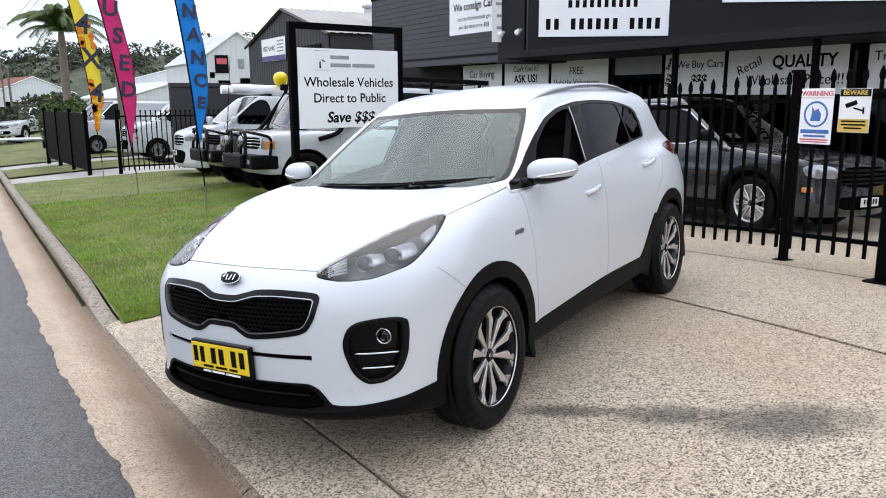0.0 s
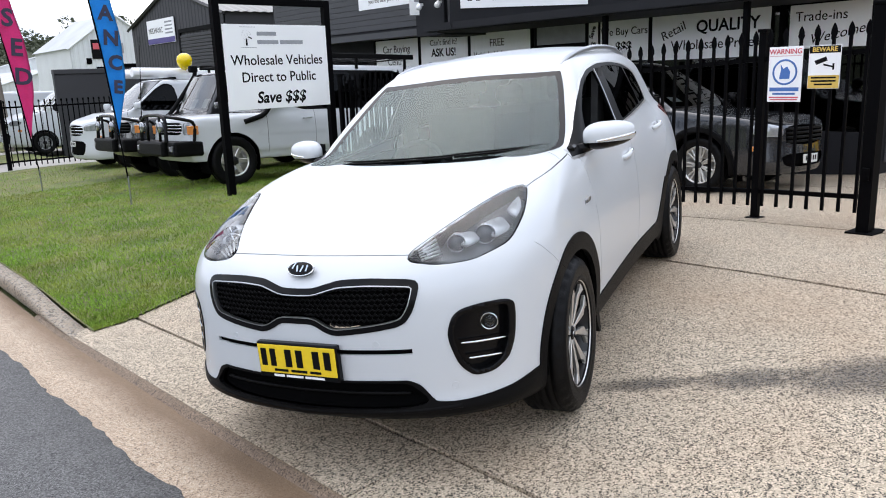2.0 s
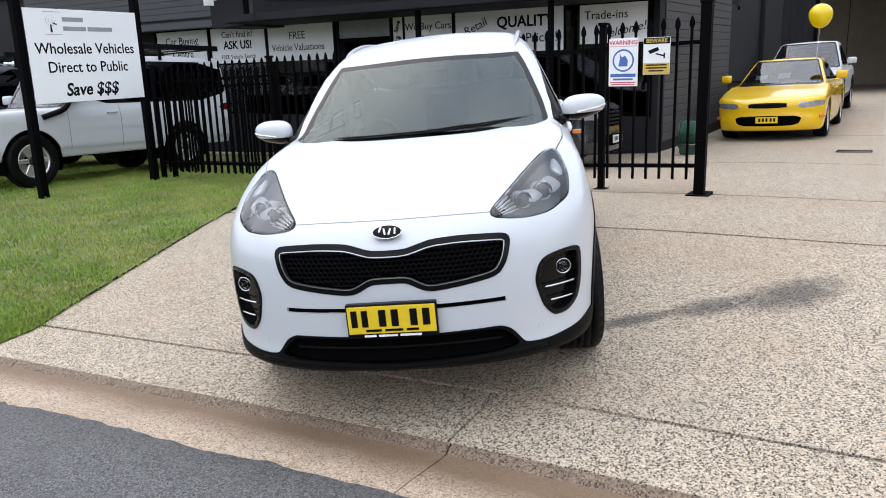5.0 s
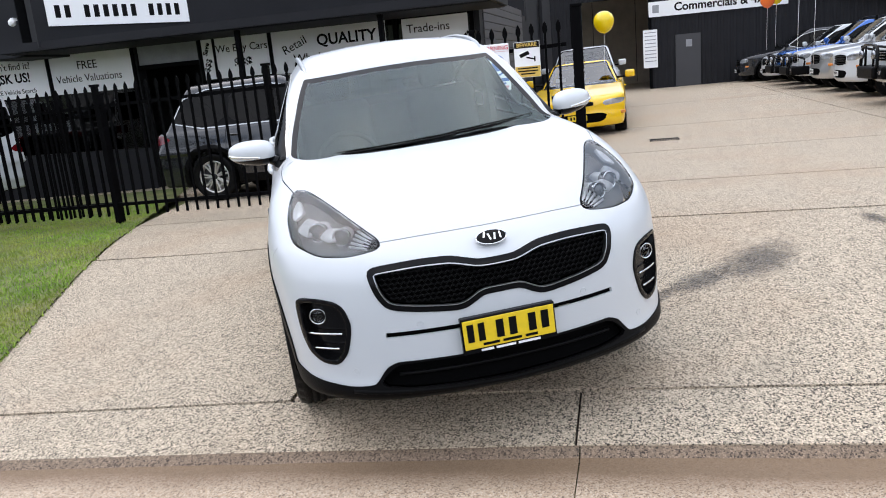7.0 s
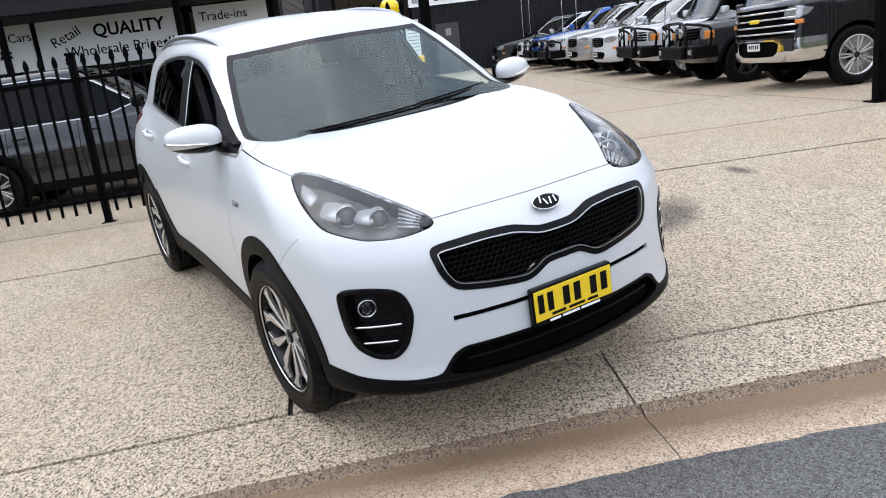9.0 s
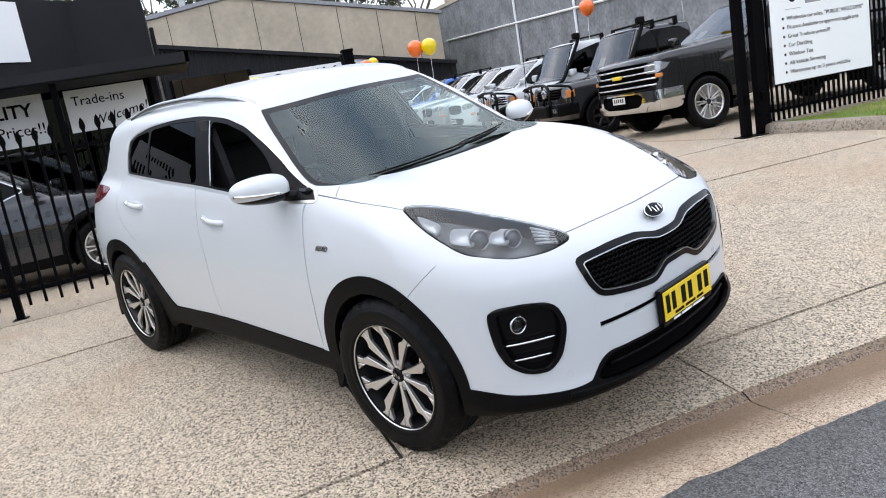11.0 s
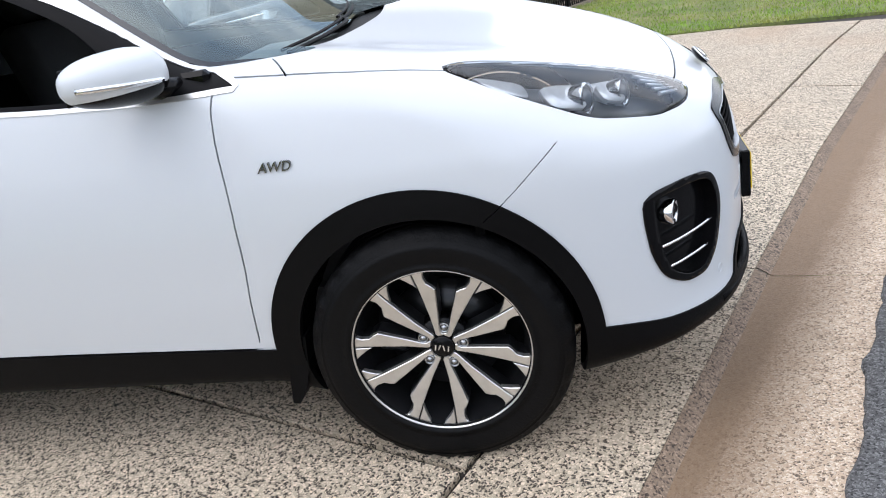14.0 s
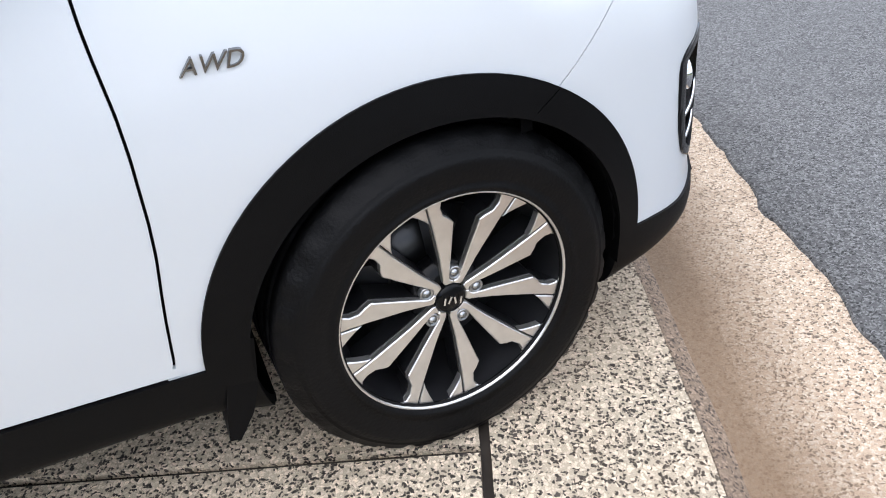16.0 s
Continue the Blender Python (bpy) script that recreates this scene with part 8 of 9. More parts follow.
vehicle("suv", 7.92, 1.72, 90, "grey", "dark grey SUV parked behind the steel picket fence", "car", "tall", grid=(92, 36, 50), grille="mesh", lamp="wide", rack=None, note=((0.3, 0.12),), flare=True)
vehicle("wagon", 3.72, 9.05, 0, "white", "white boxy four-wheel drive with a black bull bar on the lawn", "four-wheel drive", "alloy", grid=(92, 30, 46), bullbar="tall", snorkel=-1, rack="tray", lamp="round", aerial=0.55, note=((0.2, 0.15),), flare=False)
vehicle("cab_ute", 3.75, 11.55, 0, "storm", "dark grey four-wheel drive ute with bull bar and snorkel", "ute", "dark", bullbar="tall", snorkel=1, rack="tray", lamp="round", note=((0.1, 0.2), (-0.45, 0.2)))
vehicle("van", 4.0, 15.0, 0, "white", "white panel van with white tubes on its roof", "van", "steel", rack="pipes", lamp="wide")
vehicle("sedan", 13.0, -0.70, 0, "yellow", "bright yellow sedan with a price note behind the windscreen", "car", "tall", lamp="low", grille="mesh", plate=YELLOW, note=((0.0, 0.22), (0.42, 0.16)), grid=(80, 34, 40))
vehicle("ute", 18.0, -0.55, 0, "white", "white ute parked behind the yellow sedan", "ute", "alloy", bumper=None, note=((0.1, 0.2),))
ROW = -90
vehicle("pickup", 8.45, -7.45, ROW, "black", "large black pickup with a chrome bumper and grille", "pickup", "tall", grid=(96, 40, 50), bumper="chrome", lamp="split", grille="chrome", note=((0.55, 0.2),), aerial=0)
vehicle("cab_ute", 11.5, -7.4, ROW, "storm", "dark grey four-wheel drive ute with a black bull bar", "ute", "dark", grid=(80, 30, 44), bullbar="tall", snorkel=-1, rack="bars", lamp="round", aerial=0.5, note=((0.35, 0.25),))
vehicle("wagon", 14.2, -7.4, ROW, "white", "white four-wheel drive with a black bull bar and snorkel", "four-wheel drive", "alloy", bullbar="tall", snorkel=-1, rack="bars", lamp="round")
vehicle("ute", 16.9, -7.4, ROW, "white", "white dual-cab ute with roof bars", "ute", "alloy", rack="bars", bumper=None, grille="mesh")
vehicle("ute", 19.4, -7.4, ROW, "silver", "silver dual-cab ute with a chrome nudge bar", "ute", "alloy", bumper=None, note=((0.2, 0.2),))
vehicle("ute", 21.9, -7.4, ROW, "white", "white dual-cab ute with a black bull bar", "ute", "dark", bullbar="low", rack="bars")
vehicle("ute", 24.4, -7.4, ROW, "blue", "bright blue dual-cab ute with black bull bar", "ute", "dark", bullbar="low", rack="bars")
vehicle("suv", 26.9, -7.4, ROW, "white", "white SUV at the end of the row", "car", "dark")
vehicle("suv", 29.0, -6.8, ROW, "grey", "dark SUV by the workshop wall", "car", "dark")

# ---- flags and balloons ----
FLAG_BLUE = mat("blue_flag_cloth", (0.02, 0.32, 0.74), 0.75, var=0.1, scale=3)
FLAG_PINK = mat("pink_flag_cloth", (0.72, 0.06, 0.27), 0.75, var=0.1, scale=3)
FLAG_YELLOW = mat("yellow_flag_cloth", (0.88, 0.74, 0.10), 0.75, var=0.1, scale=3)
FLAG_FLAME = mat("orange_flame_print", (0.75, 0.22, 0.01), 0.75, var=0.2, scale=9)
BALLOON_YELLOW = mat("yellow_balloon", (0.85, 0.62, 0.0), 0.22, var=0.03, coat=0.5)
BALLOON_ORANGE = mat("orange_balloon", (0.85, 0.16, 0.02), 0.22, var=0.03, coat=0.5)
OUTLINE = mat("flag_print_dark", (0.03, 0.03, 0.06), 0.7)
LEAF_DARK = mat("eucalypt_leaves", (0.068, 0.080, 0.048), 0.75, var=0.45, scale=0.35, fine=2.5, fine_var=0.3, spec=0.2)
LEAF_PALM = mat("palm_leaves", (0.085, 0.12, 0.03), 0.6, var=0.3, scale=1.2, fine=6, fine_var=0.2, spec=0.3)
LEAF_BUSH = mat("bush_leaves", (0.06, 0.10, 0.022), 0.7, var=0.4, scale=1.1, fine=6, fine_var=0.3, spec=0.2)
BARK = mat("grey_bark", (0.19, 0.155, 0.12), 0.9, var=0.3, scale=2.5, bump=0.4, bump_scale=12)
POLE_WOOD = mat("weathered_pole", (0.17, 0.145, 0.12), 0.9, var=0.25, scale=3, bump=0.3, bump_scale=20)
SHED_WHITE = mat("white_shed_steel", (0.68, 0.70, 0.71), 0.6, var=0.06, scale=0.7)
ROOF_GREY = mat("grey_roof_steel", (0.30, 0.29, 0.27), 0.6, var=0.15, scale=0.6)
ROOF_PALE = mat("pale_roof_steel", (0.52, 0.54, 0.55), 0.55, var=0.12, scale=0.5)
ROOF_RED = mat("red_tile_roof", (0.20, 0.07, 0.05), 0.8, var=0.2, scale=0.8)
DARK_STEEL = mat("dark_shed_steel", (0.030, 0.030, 0.034), 0.6, var=0.12, scale=0.8)
PURPLE = mat("purple_print", (0.06, 0.04, 0.22), 0.5)


def feather_flag(x, y, tip, top, lean, width, cloth, text, size, start, label, pole_top, flame=False):
    """A teardrop sail on a bent pole; lean is how far the pole goes to -x for each metre."""
    g = lie(x, y)
    fl = thing("feather_flag", pose(x, y, g), label, "flag", "feather flags")
    at = lambda z: -lean * max(0.0, z - 0.4) - 0.02 * max(0.0, z - 1.5) ** 2
    bm = bmesh.new()
    zs = np.linspace(-0.15, pole_top, 24)
    tube(bm, [(at(z), 0.0, z) for z in zs], 0.011, 8)
    part("pole", bm, FENCE_BLACK, fl, "black flag pole")
    bm = bmesh.new()
    rod(bm, (0, 0, -0.15), (0, 0, 0.45), 0.013, 0.013, 8)
    part("ground_spike", bm, SATIN, fl)
    wd = crv([(0, 0.03), (0.12, 0.35), (0.35, 0.85), (0.55, 1.0), (0.8, 0.95), (0.93, 0.7), (1.0, 0.25)])
    bm = bmesh.new()
    grid = []
    n, m = 44, 8
    for i in range(n + 1):
        f = i / n
        z = tip + (top - tip) * f
        row = []
        for j in range(m + 1):
            u = j / m
            xx = at(z) - 0.012 + wd(f) * width * u
            yy = 0.035 * math.sin(u * 3.0 + f * 7) * u + 0.012 * math.sin(f * 23 + u * 5) * u
            row.append(bm.verts.new((xx, yy, z - 0.10 * u * wd(f))))
        grid.append(row)
    for i in range(n):
        for j in range(m):
            bm.faces.new((grid[i][j], grid[i][j + 1], grid[i + 1][j + 1], grid[i + 1][j])).smooth = True
    bmesh.ops.solidify(bm, geom=list(bm.faces), thickness=0.002)
    sail = part("sail", bm, cloth, fl, "printed cloth sail")
    if flame:
        rnd = random.Random(4)
        for k in range(16):
            z = tip + 0.15 + rnd.random() * (top - tip) * 0.75
            f = (z - tip) / (top - tip)
            bm = bmesh.new()
            cx = at(z) + wd(f) * width * rnd.choice((0.2, 0.8))
            ring = [(cx + rr * math.cos(a), z + rr * 1.4 * math.sin(a)) for a, rr in ((i * 0.628, 0.05 + 0.035 * rnd.random()) for i in range(10))]
            prism(bm, ring, -0.0535, -0.0525)
            part("flame_print", bm, FLAG_FLAME, sail)
    for i, ch in enumerate(text):
        z = start - i * size * 0.98
        f = (z - tip) / (top - tip)
        if 0.05 < f < 0.98:
            words(ch, size * 0.8 * min(1.0, 0.55 + wd(f) * 0.5), OUTLINE, sail, pose(at(z) + wd(f) * width * 0.5, -0.056, z - 0.04, 90, 6, 0), "letter", bold=0.011)
    return fl


feather_flag(1.83, 7.73, 1.05, 3.95, 0.075, 0.33, FLAG_BLUE, "FINANCE", 0.34, 3.75, "blue feather flag with dark lettering on the lawn", 4.1)
feather_flag(1.49, 11.39, 0.95, 4.3, 0.105, 0.36, FLAG_PINK, "USED", 0.50, 3.55, "pink feather flag with dark lettering on the lawn", 4.4)
feather_flag(1.52, 15.8, 1.05, 4.5, 0.075, 0.36, FLAG_YELLOW, "4X4", 0.80, 3.7, "yellow feather flag with flames and large lettering", 4.6, flame=True)


def balloon(x, y, z, material, label, r=0.19, down=0.5):
    b = thing("balloon", pose(x, y, z), label, "balloon", "balloons")
    bm = bmesh.new()
    bmesh.ops.create_uvsphere(bm, u_segments=28, v_segments=18, radius=r)
    for v in bm.verts:
        t = v.co.z / r
        v.co.x *= 1.0 + 0.06 * t
        v.co.y *= 1.0 + 0.06 * t
        if t < 0:
            v.co.z *= 1.14
    part("skin", bm, material, b, smooth=True)
    bm = bmesh.new()
    rod(bm, (0, 0, -r * 1.22), (0, 0, -r * 1.1), 0.022, 0.008, 10)
    part("knot", bm, material, b)
    bm = bmesh.new()
    tube(bm, [(0, 0, -r * 1.2), (0.02, 0.01, -r * 1.2 - down * 0.5), (0.0, 0.02, -r * 1.2 - down)], 0.004, 6)
    part("stick", bm, SIGN_WHITE, b)
    return b


balloon(5.6, 14.4, 2.13, BALLOON_YELLOW, "yellow balloon tied over the parked van", 0.18, 0.35)
balloon(14.45, -1.2, 2.21, BALLOON_YELLOW, "yellow balloon tied to the yellow sedan", 0.22, 0.65)
balloon(24.1, -6.1, 2.72, BALLOON_ORANGE, "orange balloon above the row of utes", 0.22, 1.3)
balloon(24.3, -6.4, 2.80, BALLOON_YELLOW, "yellow balloon beside an orange one", 0.20, 1.3)
balloon(16.1, -5.45, 2.61, BALLOON_ORANGE, "orange balloon above the white utes", 0.20, 1.5)
balloon(15.9, -5.75, 2.60, BALLOON_YELLOW, "yellow balloon above the white utes", 0.20, 1.5)
balloon(12.6, -8.42, 2.72, BALLOON_ORANGE, "orange balloon over the roof bars of the grey ute", 0.17, 0.55)
balloon(9.79, -8.85, 2.95, BALLOON_YELLOW, "yellow balloon over the black pickup", 0.17, 0.75)


# ---- plants ----
def leaves(bm, centre, radii, n, size, rnd, flat=1.0):
    """Many small bent leaf cards in an ellipsoid, denser towards its skin."""
    for _ in range(n):
        while True:
            p = Vector((rnd.uniform(-1, 1), rnd.uniform(-1, 1), rnd.uniform(-1, 1)))
            if 0.25 < p.length < 1:
                break
        p = p.normalized() * (p.length ** 0.5)
        c = Vector((centre[0] + p.x * radii[0], centre[1] + p.y * radii[1], centre[2] + p.z * radii[2]))
        d = Vector((rnd.gauss(0, 1), rnd.gauss(0, 1), rnd.gauss(0, 0.7))).normalized()
        u = d.cross(Vector((rnd.gauss(0, 1), rnd.gauss(0, 1), rnd.gauss(0, 1)))).normalized()
        s = size * rnd.uniform(0.6, 1.4)
        a, b, e, f = c - d * s, c + u * s * 0.4, c + d * s, c - u * s * 0.4
        bm.faces.new([bm.verts.new(q) for q in (a, b, e, f)])


def limb(bm, a, b, r0, r1, rnd, bend=0.12):
    a, b = Vector(a), Vector(b)
    n = 6
    pts = []
    for i in range(n + 1):
        t = i / n
        w = bend * (b - a).length * math.sin(math.pi * t)
        pts.append((a.lerp(b, t) + Vector((rnd.uniform(-1, 1), rnd.uniform(-1, 1), 0)) * w * 0.5, r0 + (r1 - r0) * t))
    for (p, q), (s, t) in zip(pts, pts[1:]):
        rod(bm, p, s, q, t, 8, caps=False)


def gum_tree(x, y, base, height, spread, seed, label):
    rnd = random.Random(seed)
    tr = thing("tree", pose(x, y, base), label, "tree", "trees behind the yard")
    bm, cr = bmesh.new(), bmesh.new()
    fork = height * rnd.uniform(0.4, 0.5)
    limb(bm, (0, 0, -0.3), (rnd.uniform(-0.4, 0.4), rnd.uniform(-0.4, 0.4), fork), 0.28, 0.18, rnd, 0.05)
    for k in range(9):
        a = k * 2.4 + rnd.random()
        tip = Vector((math.cos(a) * spread * rnd.uniform(0.4, 0.95), math.sin(a) * spread * rnd.uniform(0.4, 0.95), height * rnd.uniform(0.68, 0.98)))
        limb(bm, (0, 0, fork * rnd.uniform(0.8, 1.0)), tip, 0.09, 0.02, rnd)
        for _ in range(4):
            c = tip + Vector((rnd.gauss(0, 1), rnd.gauss(0, 1), rnd.gauss(0, 0.5))) * spread * 0.22
            leaves(cr, c, (spread * 0.24, spread * 0.24, spread * 0.14), 200, 0.12, rnd)
    part("trunk", bm, BARK, tr, "grey trunk with forked limbs")
    part("crown", cr, LEAF_DARK, tr, "loose crown of small drooping leaves")


for i, (x, y, h, s) in enumerate(((47, 1.5, 13.0, 3.4), (49, -3.5, 12.4, 3.2), (47.5, -8.0, 12.8, 3.5), (50, -12.0, 12.0, 3.3), (48.5, -16.0, 12.6, 3.2))):
    gum_tree(x, y, -0.3, h, s, 30 + i, "tall gum tree behind the concrete warehouse wall")

# palm tree
rnd = random.Random(9)
pt = thing("palm_tree", pose(3.0, 35, lie(3.0, 35)), "tall palm tree with drooping green fronds", "palm tree")
bm = bmesh.new()
spin(bm, [(0.22, -0.2), (0.20, 0.6), (0.17, 2.5), (0.16, 4.6), (0.10, 5.2)], 14, axis="Z", notch=lambda r, h, k: 0.008 * (k % 2))
part("trunk", bm, BARK, pt)
for k in range(44):
    a, up = k * 2.399, rnd.uniform(0.15, 1.5)
    L = rnd.uniform(2.3, 3.2)
    bm = bmesh.new()
    spine = []
    for i in range(13):
        t = i / 12
        rr = L * (t * math.cos(up) * (1 - 0.15 * t) + 0.25 * t)
        spine.append(Vector((rr * math.cos(a) * 0.8, rr * math.sin(a) * 0.8, 5.2 + L * (t * math.sin(up) - t * t * (0.42 + 0.30 * math.sin(up))))))
    tube(bm, spine, 0.014, 5)
    side = Vector((-math.sin(a), math.cos(a), 0))
    for i in range(1, 13):
        d = (spine[i] - spine[i - 1]).normalized()
        for j in range(5):
            p = spine[i - 1].lerp(spine[i], j / 5)
            for s in (-1, 1):
                ln = 0.42 * (1 - 0.5 * i / 12) * rnd.uniform(0.8, 1.2)
                tip = p + side * s * ln * 0.75 + d * ln * 0.4 - Vector((0, 0, ln * 0.6))
                bm.faces.new([bm.verts.new(q) for q in (p - d * 0.02, p + d * 0.02, tip)])
    part("frond", bm, LEAF_PALM, pt)


def bush(x, y, w, d, h, n, seed, label, name="bush", material=LEAF_BUSH, size=0.08):
    rnd = random.Random(seed)
    b = thing(name, pose(x, y, lie(x, y)), label, "bush", "bushes")
    bm = bmesh.new()
    for k in range(7):
        limb(bm, (0, 0, -0.05), (rnd.uniform(-w, w) * 0.6, rnd.uniform(-d, d) * 0.6, h * 0.7), 0.03, 0.01, rnd)
    part("stems", bm, BARK, b)
    bm = bmesh.new()
    for k in range(9):
        leaves(bm, (rnd.uniform(-w, w) * 0.6, rnd.uniform(-d, d) * 0.6, h * rnd.uniform(0.45, 0.75)), (w * 0.45, d * 0.45, h * 0.33), n // 9, size, rnd)
    part("crown", bm, material, b)


bush(1.9, 27.0, 0.9, 1.2, 2.1, 2600, 3, "bushy green hedge behind the black panel gate", "hedge")
bush(0.8, 46, 2.2, 2.0, 2.0, 2200, 4, "dark green bushes beside the street", material=LEAF_DARK, size=0.16)
bush(4.5, 62, 3.0, 3.0, 2.8, 2400, 5, "tall dark green bushes beside the street", material=LEAF_DARK, size=0.2)
bush(-1.5, 72, 3.0, 3.0, 3.0, 2000, 6, "dark green bushes beside the street", material=LEAF_DARK, size=0.2)
bush(9.0, 70, 3.0, 3.0, 2.4, 2000, 7, "dark green bushes between the sheds", material=LEAF_DARK, size=0.2)

# ---- wooded hills far off ----
rnd = random.Random(12)
ridge = lambda x: 8.5 + 5.5 * math.sin(x * 0.021 + 0.3) * 0.5 + 0.085 * max(0, min(x, 75)) + 1.4 * math.sin(x * 0.11) + 0.9 * math.sin(x * 0.31 + 1)
bm = bmesh.new()
rows = []
for j, (dy, f) in enumerate(((0, -0.2), (20, 0.5), (45, 0.85), (70, 1.0), (110, 0.9))):
    rows.append([bm.verts.new((x, 150 + dy, -2 + f * (ridge(x) + 1))) for x in range(-160, 241, 8)])
for a, b in zip(rows, rows[1:]):
    for i in range(len(a) - 1):
        bm.faces.new((a[i], a[i + 1], b[i + 1], b[i]))
tagged(part("hillside", bm, LEAF_DARK, smooth=True), "low hills covered in dark green woods", "hills", kind="structure")
bm = bmesh.new()
for k in range(330):
    x = rnd.uniform(-60, 130)
    f = rnd.random()
    y, z = 160 + 55 * f, -1 + (0.35 + 0.65 * f) * (ridge(x) + 1)
    h = rnd.uniform(1.8, 3.8)
    leaves(bm, (x, y, z + h * 0.3), (rnd.uniform(1.6, 3.2), 1.6, h * 0.55), 60, 0.55, rnd)
tagged(part("woods", bm, LEAF_DARK), "far eucalypt woods on the hills", "woods", kind="stuff")


# unseen dark rise, added across the road to dim reflections from that side
bm = bmesh.new()
rows = []
for dx, f in ((0, -0.1), (-12, 0.7), (-30, 1.0)):
    rows.append([bm.verts.new((-55 + dx, y, -1 + f * (9.5 + 1.8 * math.sin(y * 0.07) + 1.1 * math.sin(y * 0.23 + 1)))) for y in range(-120, 131, 8)])
for a, b in zip(rows, rows[1:]):
    for i in range(len(a) - 1):
        bm.faces.new((a[i], a[i + 1], b[i + 1], b[i]))
tagged(part("hillside", bm, LEAF_DARK, smooth=True), "unseen dark rise added across the road", "hills", kind="structure")


# ---- sheds, houses and poles down the street ----
def gable_shed(name, at, w, depth, eave, apex, wall, roof, label, openings=()):
    """Gable front in the local xz plane towards -y; openings are (x0, x1, z0, z1, name, material)."""
    s = thing(name, at, label, "building", "buildings down the street")
    bm = ribbed(w, eave, 0.3, 0.02, top=lambda x: eave + (apex - eave) * (1 - abs(x - w / 2) / (w / 2)))
    part("gable_wall", bm, wall, s)
    for x0, x1 in ((-0.02, 0.03), (w - 0.03, w + 0.02)):
        part("side_wall", boxes((x0, x1, 0.05, depth, -0.5, eave)), wall, s)
    part("rear_wall", boxes((0.03, w - 0.03, depth - 0.05, depth, -0.5, eave)), wall, s)
    for k, (xa, za, xb, zb) in enumerate(((-0.2, eave - 0.06, w / 2, apex + 0.05), (w / 2, apex + 0.05, w + 0.2, eave - 0.06))):
        bm = bmesh.new()
        n = max(8, int(depth / 0.35))
        prev = None
        for i in range(n * 2 + 1):
            y, hgt = -0.12 + (depth + 0.24) * i / (n * 2), 0.03 * (i % 2)
            cur = [bm.verts.new((xa, y, za + hgt)), bm.verts.new((xb, y, zb + hgt))]
            if prev:
                bm.faces.new((prev[0], cur[0], cur[1], prev[1]))
            prev = cur
        part("roof_slope", bm, roof, s)
        bm = bmesh.new()
        rod(bm, (xa, -0.1, za - 0.05), (xb, -0.1, zb - 0.05), 0.07, seg=4)
        part("barge_board", bm, wall, s)
    for x0, x1, z0, z1, nm, m in openings:
        part(nm, boxes((x0, x1, -0.06, -0.025, z0, z1), bevel=0.01), m, s)
    return s


def shutter(parent, x0, x1, z0, z1):
    for i in range(int((z1 - z0) / 0.12)):
        part("shutter_slat", boxes((x0, x1, -0.075, -0.03, z0 + i * 0.12, z0 + i * 0.12 + 0.112), bevel=0.015), DARK_STEEL, parent)


ms = gable_shed("workshop_shed", pose(10.5, 31.7, -0.5, 0, 0, -90), 9.2, 14, 4.55, 5.75, DARK_STEEL, ROOF_GREY, "dark steel gabled workshop with a roller shutter and small sign")
shutter(ms, 5.4, 8.4, 0.2, 4.0)
part("shutter_frame", boxes((5.25, 5.4, -0.08, -0.02, 0.2, 4.15), (8.4, 8.55, -0.08, -0.02, 0.2, 4.15), (5.4, 8.4, -0.08, -0.02, 4.0, 4.15)), FENCE_BLACK, ms)
mt = part("flue", boxes((3.2, 3.5, 4.4, 4.7, 5.6, 6.15), bevel=0.04), ROOF_PALE, ms)
part("cowl", boxes((3.1, 3.6, 4.3, 4.8, 6.15, 6.35), bevel=0.08), ROOF_PALE, mt)
sg = thing("sign_board", pose(10.5, 31.7, -0.5, 0, 0, -90) @ pose(2.05, -0.085, 3.72), "white mechanic sign with a purple lower band on the dark shed", "sign")
part("panel", boxes((0, 2.9, 0, 0.02, 0, 0.95), bevel=0.004), SIGN_WHITE, sg)
part("lower_band", boxes((0.01, 2.89, -0.004, 0.0, 0.01, 0.22)), PURPLE, sg)
words("MECHANIC", 0.30, SIGN_BLACK, sg, pose(0.95, -0.003, 0.52, 90, 0, 0))
for z in (0.80, 0.66, 0.52, 0.38):
    part("text_bar", boxes((1.95, 2.7, -0.004, 0.0, z - 0.03, z + 0.03)), SIGN_GREY, sg)
ws = gable_shed("white_shed", pose(11.5, 45, -1.0), 5.2, 8, 4.85, 6.75, SHED_WHITE, ROOF_PALE, "white steel gabled shed with dark openings")
for x0, x1, z0, z1, nm, m in ((0.8, 1.1, 3.9, 4.25, "window", DARK_LINER), (1.15, 2.0, 4.2, 5.3, "banner", FLAG_PINK), (1.3, 2.05, 2.2, 3.75, "doorway", DARK_LINER), (2.7, 3.7, 2.2, 3.9, "doorway", DARK_LINER), (2.6, 3.0, 4.5, 5.1, "notice", SIGN_GREY)):
    part(nm, boxes((x0, x1, -0.06, -0.025, z0, z1), bevel=0.01), SIGN_BLACK if nm == "banner" else m, ws)
part("banner_text", boxes((1.25, 1.9, -0.064, -0.06, 4.75, 5.1)), RED_PRINT, ws)
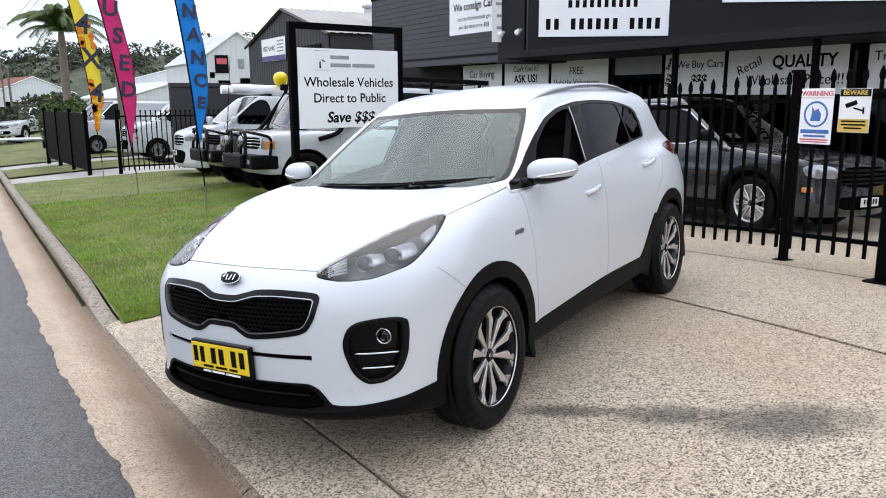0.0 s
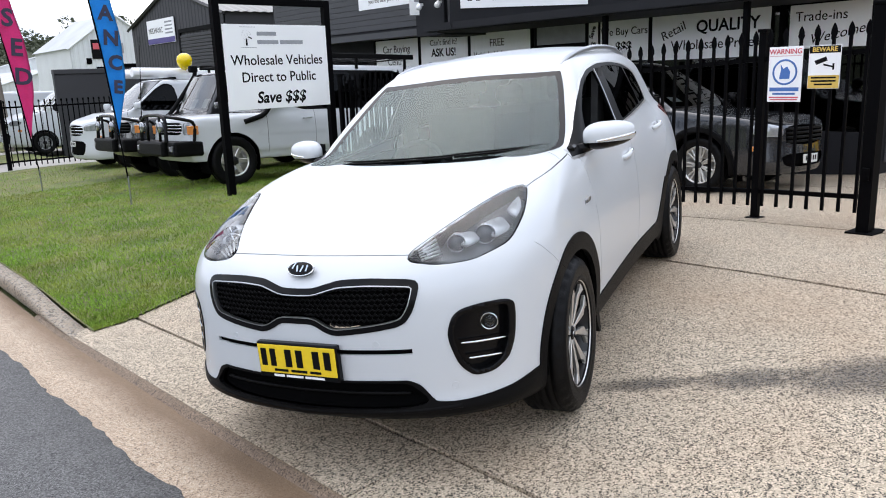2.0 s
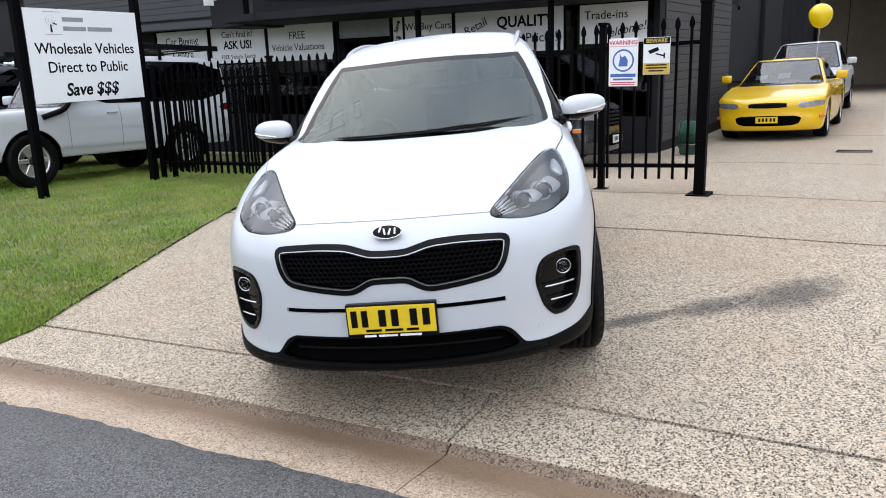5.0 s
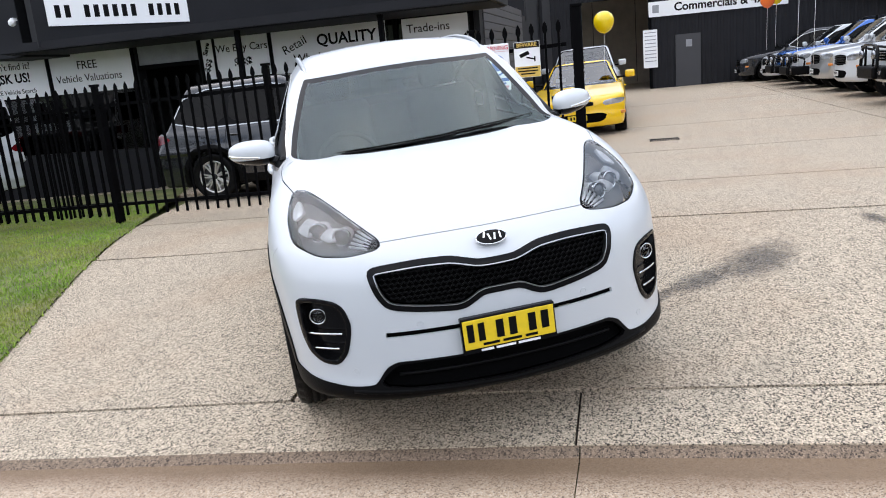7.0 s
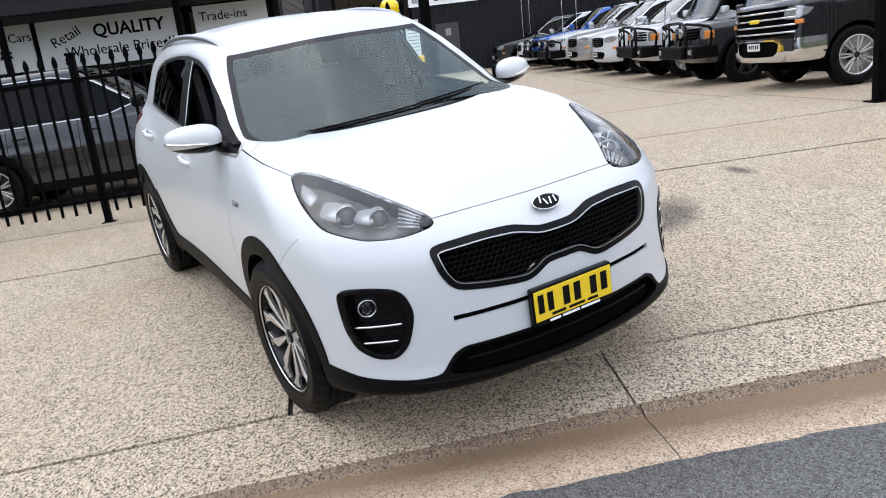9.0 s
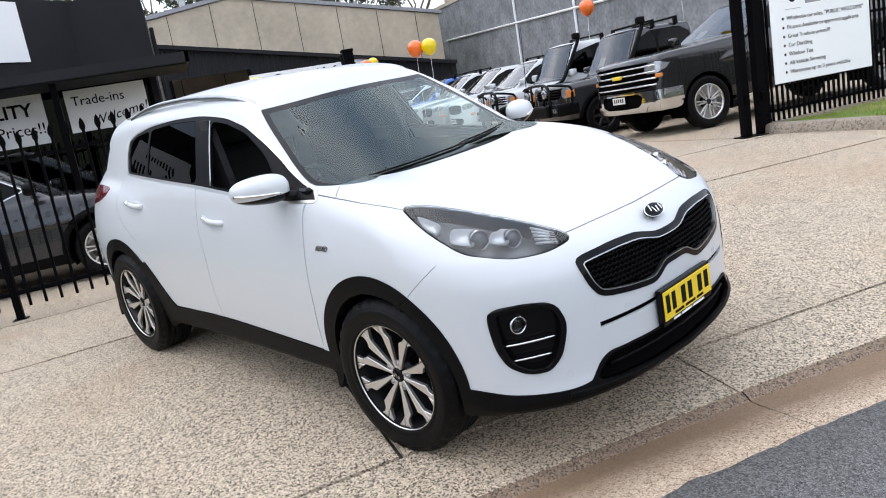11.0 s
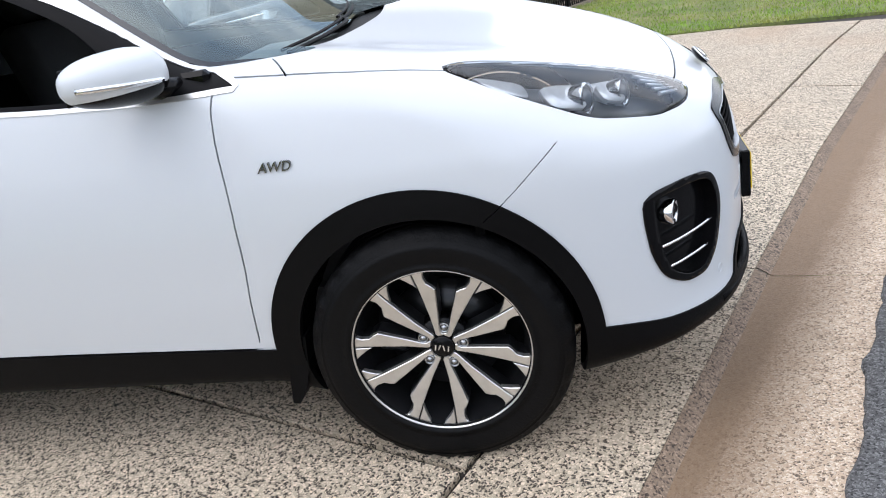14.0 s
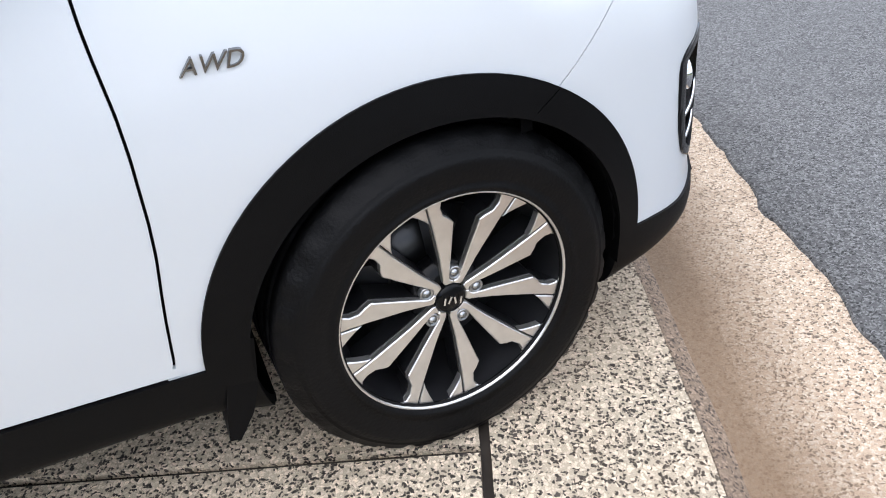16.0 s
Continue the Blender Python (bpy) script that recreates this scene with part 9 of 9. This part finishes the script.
for x, y, w, d, e, a, yaw, roof in ((9.5, 60, 9, 24, 2.6, 3.9, 0, ROOF_PALE), (14, 84, 11, 18, 4.4, 5.8, -8, ROOF_PALE), (2.0, 96, 9, 10, 3.2, 5.0, 12, ROOF_RED), (-14, 108, 9, 9, 3.0, 5.0, -6, ROOF_PALE), (26, 100, 12, 16, 4.0, 5.8, 4, ROOF_PALE), (-30, 120, 10, 9, 3.2, 5.2, 0, ROOF_RED)):
    gable_shed("house", pose(x, y, -0.9, 0, 0, yaw), w, d, e, a, SHED_WHITE, roof, "pale distant building with a metal roof" if roof is ROOF_PALE else "distant building with a dark red roof", openings=((w * 0.15, w * 0.3, 1.0, 2.2, "window", DARK_LINER), (w * 0.6, w * 0.85, 1.0, 2.2, "window", DARK_LINER)))

# power poles with wires
pp = thing("power_pole", pose(3.7, 25, lie(3.7, 25)), "weathered timber power pole beside the footpath", "power pole")
bm = bmesh.new()
rod(bm, (0, 0, -0.3), (-0.25, 0, 9.0), 0.16, 0.11, 14)
part("pole", bm, POLE_WOOD, pp)
part("crossarm", boxes((-1.2, 0.8, -0.06, 0.06, 8.4, 8.52)), POLE_WOOD, pp)
for x in (-1.1, -0.6, 0.3, 0.7):
    bm = bmesh.new()
    rod(bm, (x, 0, 8.5), (x, 0, 8.66), 0.045, 0.03, 8)
    part("insulator", bm, SIGN_WHITE, pp)
for a, b, sag in (((3.5, 25, 6.9), (9.0, 9.6, 4.75), 0.45), ((3.5, 25, 8.4), (2.6, 80, 8.0), 0.8), ((3.9, 25, 8.4), (3.0, 80, 8.0), 0.8), ((3.5, 25, 8.0), (60, 90, 10), 0.9)):
    bm = bmesh.new()
    tube(bm, [Vector(a).lerp(Vector(b), i / 24) - Vector((0, 0, sag * 4 * (i / 24) * (1 - i / 24))) for i in range(25)], 0.012, 6)
    tagged(part("overhead_wire", bm, FENCE_BLACK), "thin black overhead wire", "wire", "overhead wires")
for x, y, h in ((1.6, 50, 4.2), (2.6, 80, 9.0)):
    p2 = thing("power_pole", pose(x, y, lie(x, y)), "pale slender pole beside the street", "power pole")
    bm = bmesh.new()
    rod(bm, (0, 0, -0.2), (-0.1, 0, h), 0.09, 0.06, 10)
    part("pole", bm, POLE_WOOD, p2)

# neighbour's fence, dark low wall and panel gate
low = tagged(part("boundary_wall", boxes((4.6, 10.4, 21.9, 22.1, -0.6, 2.02), (4.6, 10.4, 21.85, 22.15, 2.02, 2.16), bevel=0.01), DARK_STEEL), "dark steel boundary wall behind the parked van", "wall", kind="structure")


def picket_run(x0, y0, x1, y1, height, label, pitch=0.13):
    L = math.hypot(x1 - x0, y1 - y0)
    f = thing("fence", pose(x0, y0, lie(x0, y0), 0, 0, math.degrees(math.atan2(y1 - y0, x1 - x0))), label, "fence", "black steel fences")
    for z in (0.18, height - 0.16):
        part("rail", boxes((0, L, -0.02, 0.02, z - 0.02, z + 0.02)), FENCE_BLACK, f)
    me = mesh_of("picket", boxes((-0.012, 0.012, -0.012, 0.012, 0.06, height - 0.04), (-0.02, 0.02, -0.005, 0.005, height - 0.06, height)), FENCE_BLACK)
    for i in range(int(L / pitch)):
        part("picket", me, None, f, at=pose(0.08 + i * pitch, 0, 0))
    for x in (0.0, L):
        part("post", boxes((x - 0.045, x + 0.045, -0.045, 0.045, -0.2, height + 0.03), bevel=0.004), FENCE_BLACK, f)


picket_run(2.2, 17.5, 7.5, 17.5, 1.65, "black steel picket fence behind the parked van")
fb = thing("panel_gate", pose(1.5, 18.0, lie(1.5, 18), 0, 0, 94), "black solid panel gate standing open beside the driveway", "gate")
for i in range(3):
    x = i * 2.05
    pn = part("gate_panel", boxes((x + 0.06, x + 2.0, -0.02, 0.02, 0.1, 1.62), bevel=0.006), FENCE_BLACK, fb)
    for j in range(9):
        part("slat", boxes((x + 0.1, x + 1.96, -0.03, -0.021, 0.15 + j * 0.16, 0.29 + j * 0.16), bevel=0.003), FENCE_BLACK, pn)
    part("post", boxes((x - 0.05, x + 0.05, -0.05, 0.05, -0.2, 1.72), bevel=0.005), FENCE_BLACK, fb)
part("post", boxes((6.10, 6.20, -0.05, 0.05, -0.2, 1.72), bevel=0.005), FENCE_BLACK, fb)

# vehicles further down the street
vehicle("van", 4.1, 22.9, 0, "white", "white minibus parked behind the picket fence", "van", "steel", grid=(48, 20, 28))
vehicle("van", 2.6, 27.5, 20, "white", "white van with a dark front beside the panel gate", "van", "steel", grid=(48, 20, 28), bumper="black")
vehicle("ute", 1.0, 44.5, 60, "white", "white ute parked far down the street", "ute", "alloy", grid=(48, 20, 28))
tl = thing("trailer", pose(0.9, 35, lie(0.9, 35)), "flat steel trailer on the verge", "trailer")
part("deck", boxes((-0.8, 0.9, -0.9, 0.9, 0.42, 0.5), bevel=0.01), SATIN, tl)
bm = bmesh.new()
tube(bm, [(-0.5, -0.9, 0.44), (-0.05, -2.1, 0.42)], 0.04, 8)
part("drawbar", bm, FENCE_BLACK, tl)
for x in (-0.9, 1.0):
    bm = bmesh.new()
    spin(bm, [(0.01, 0.08), (0.16, 0.08), (0.27, 0.08), (0.29, 0.0), (0.27, -0.08), (0.01, -0.08)], 20)
    bmesh.ops.transform(bm, matrix=Matrix.Rotation(radians(90), 4, "Z"), verts=bm.verts)
    part("wheel", bm, RUBBER, tl, at=pose(x, 0.1, 0.29))
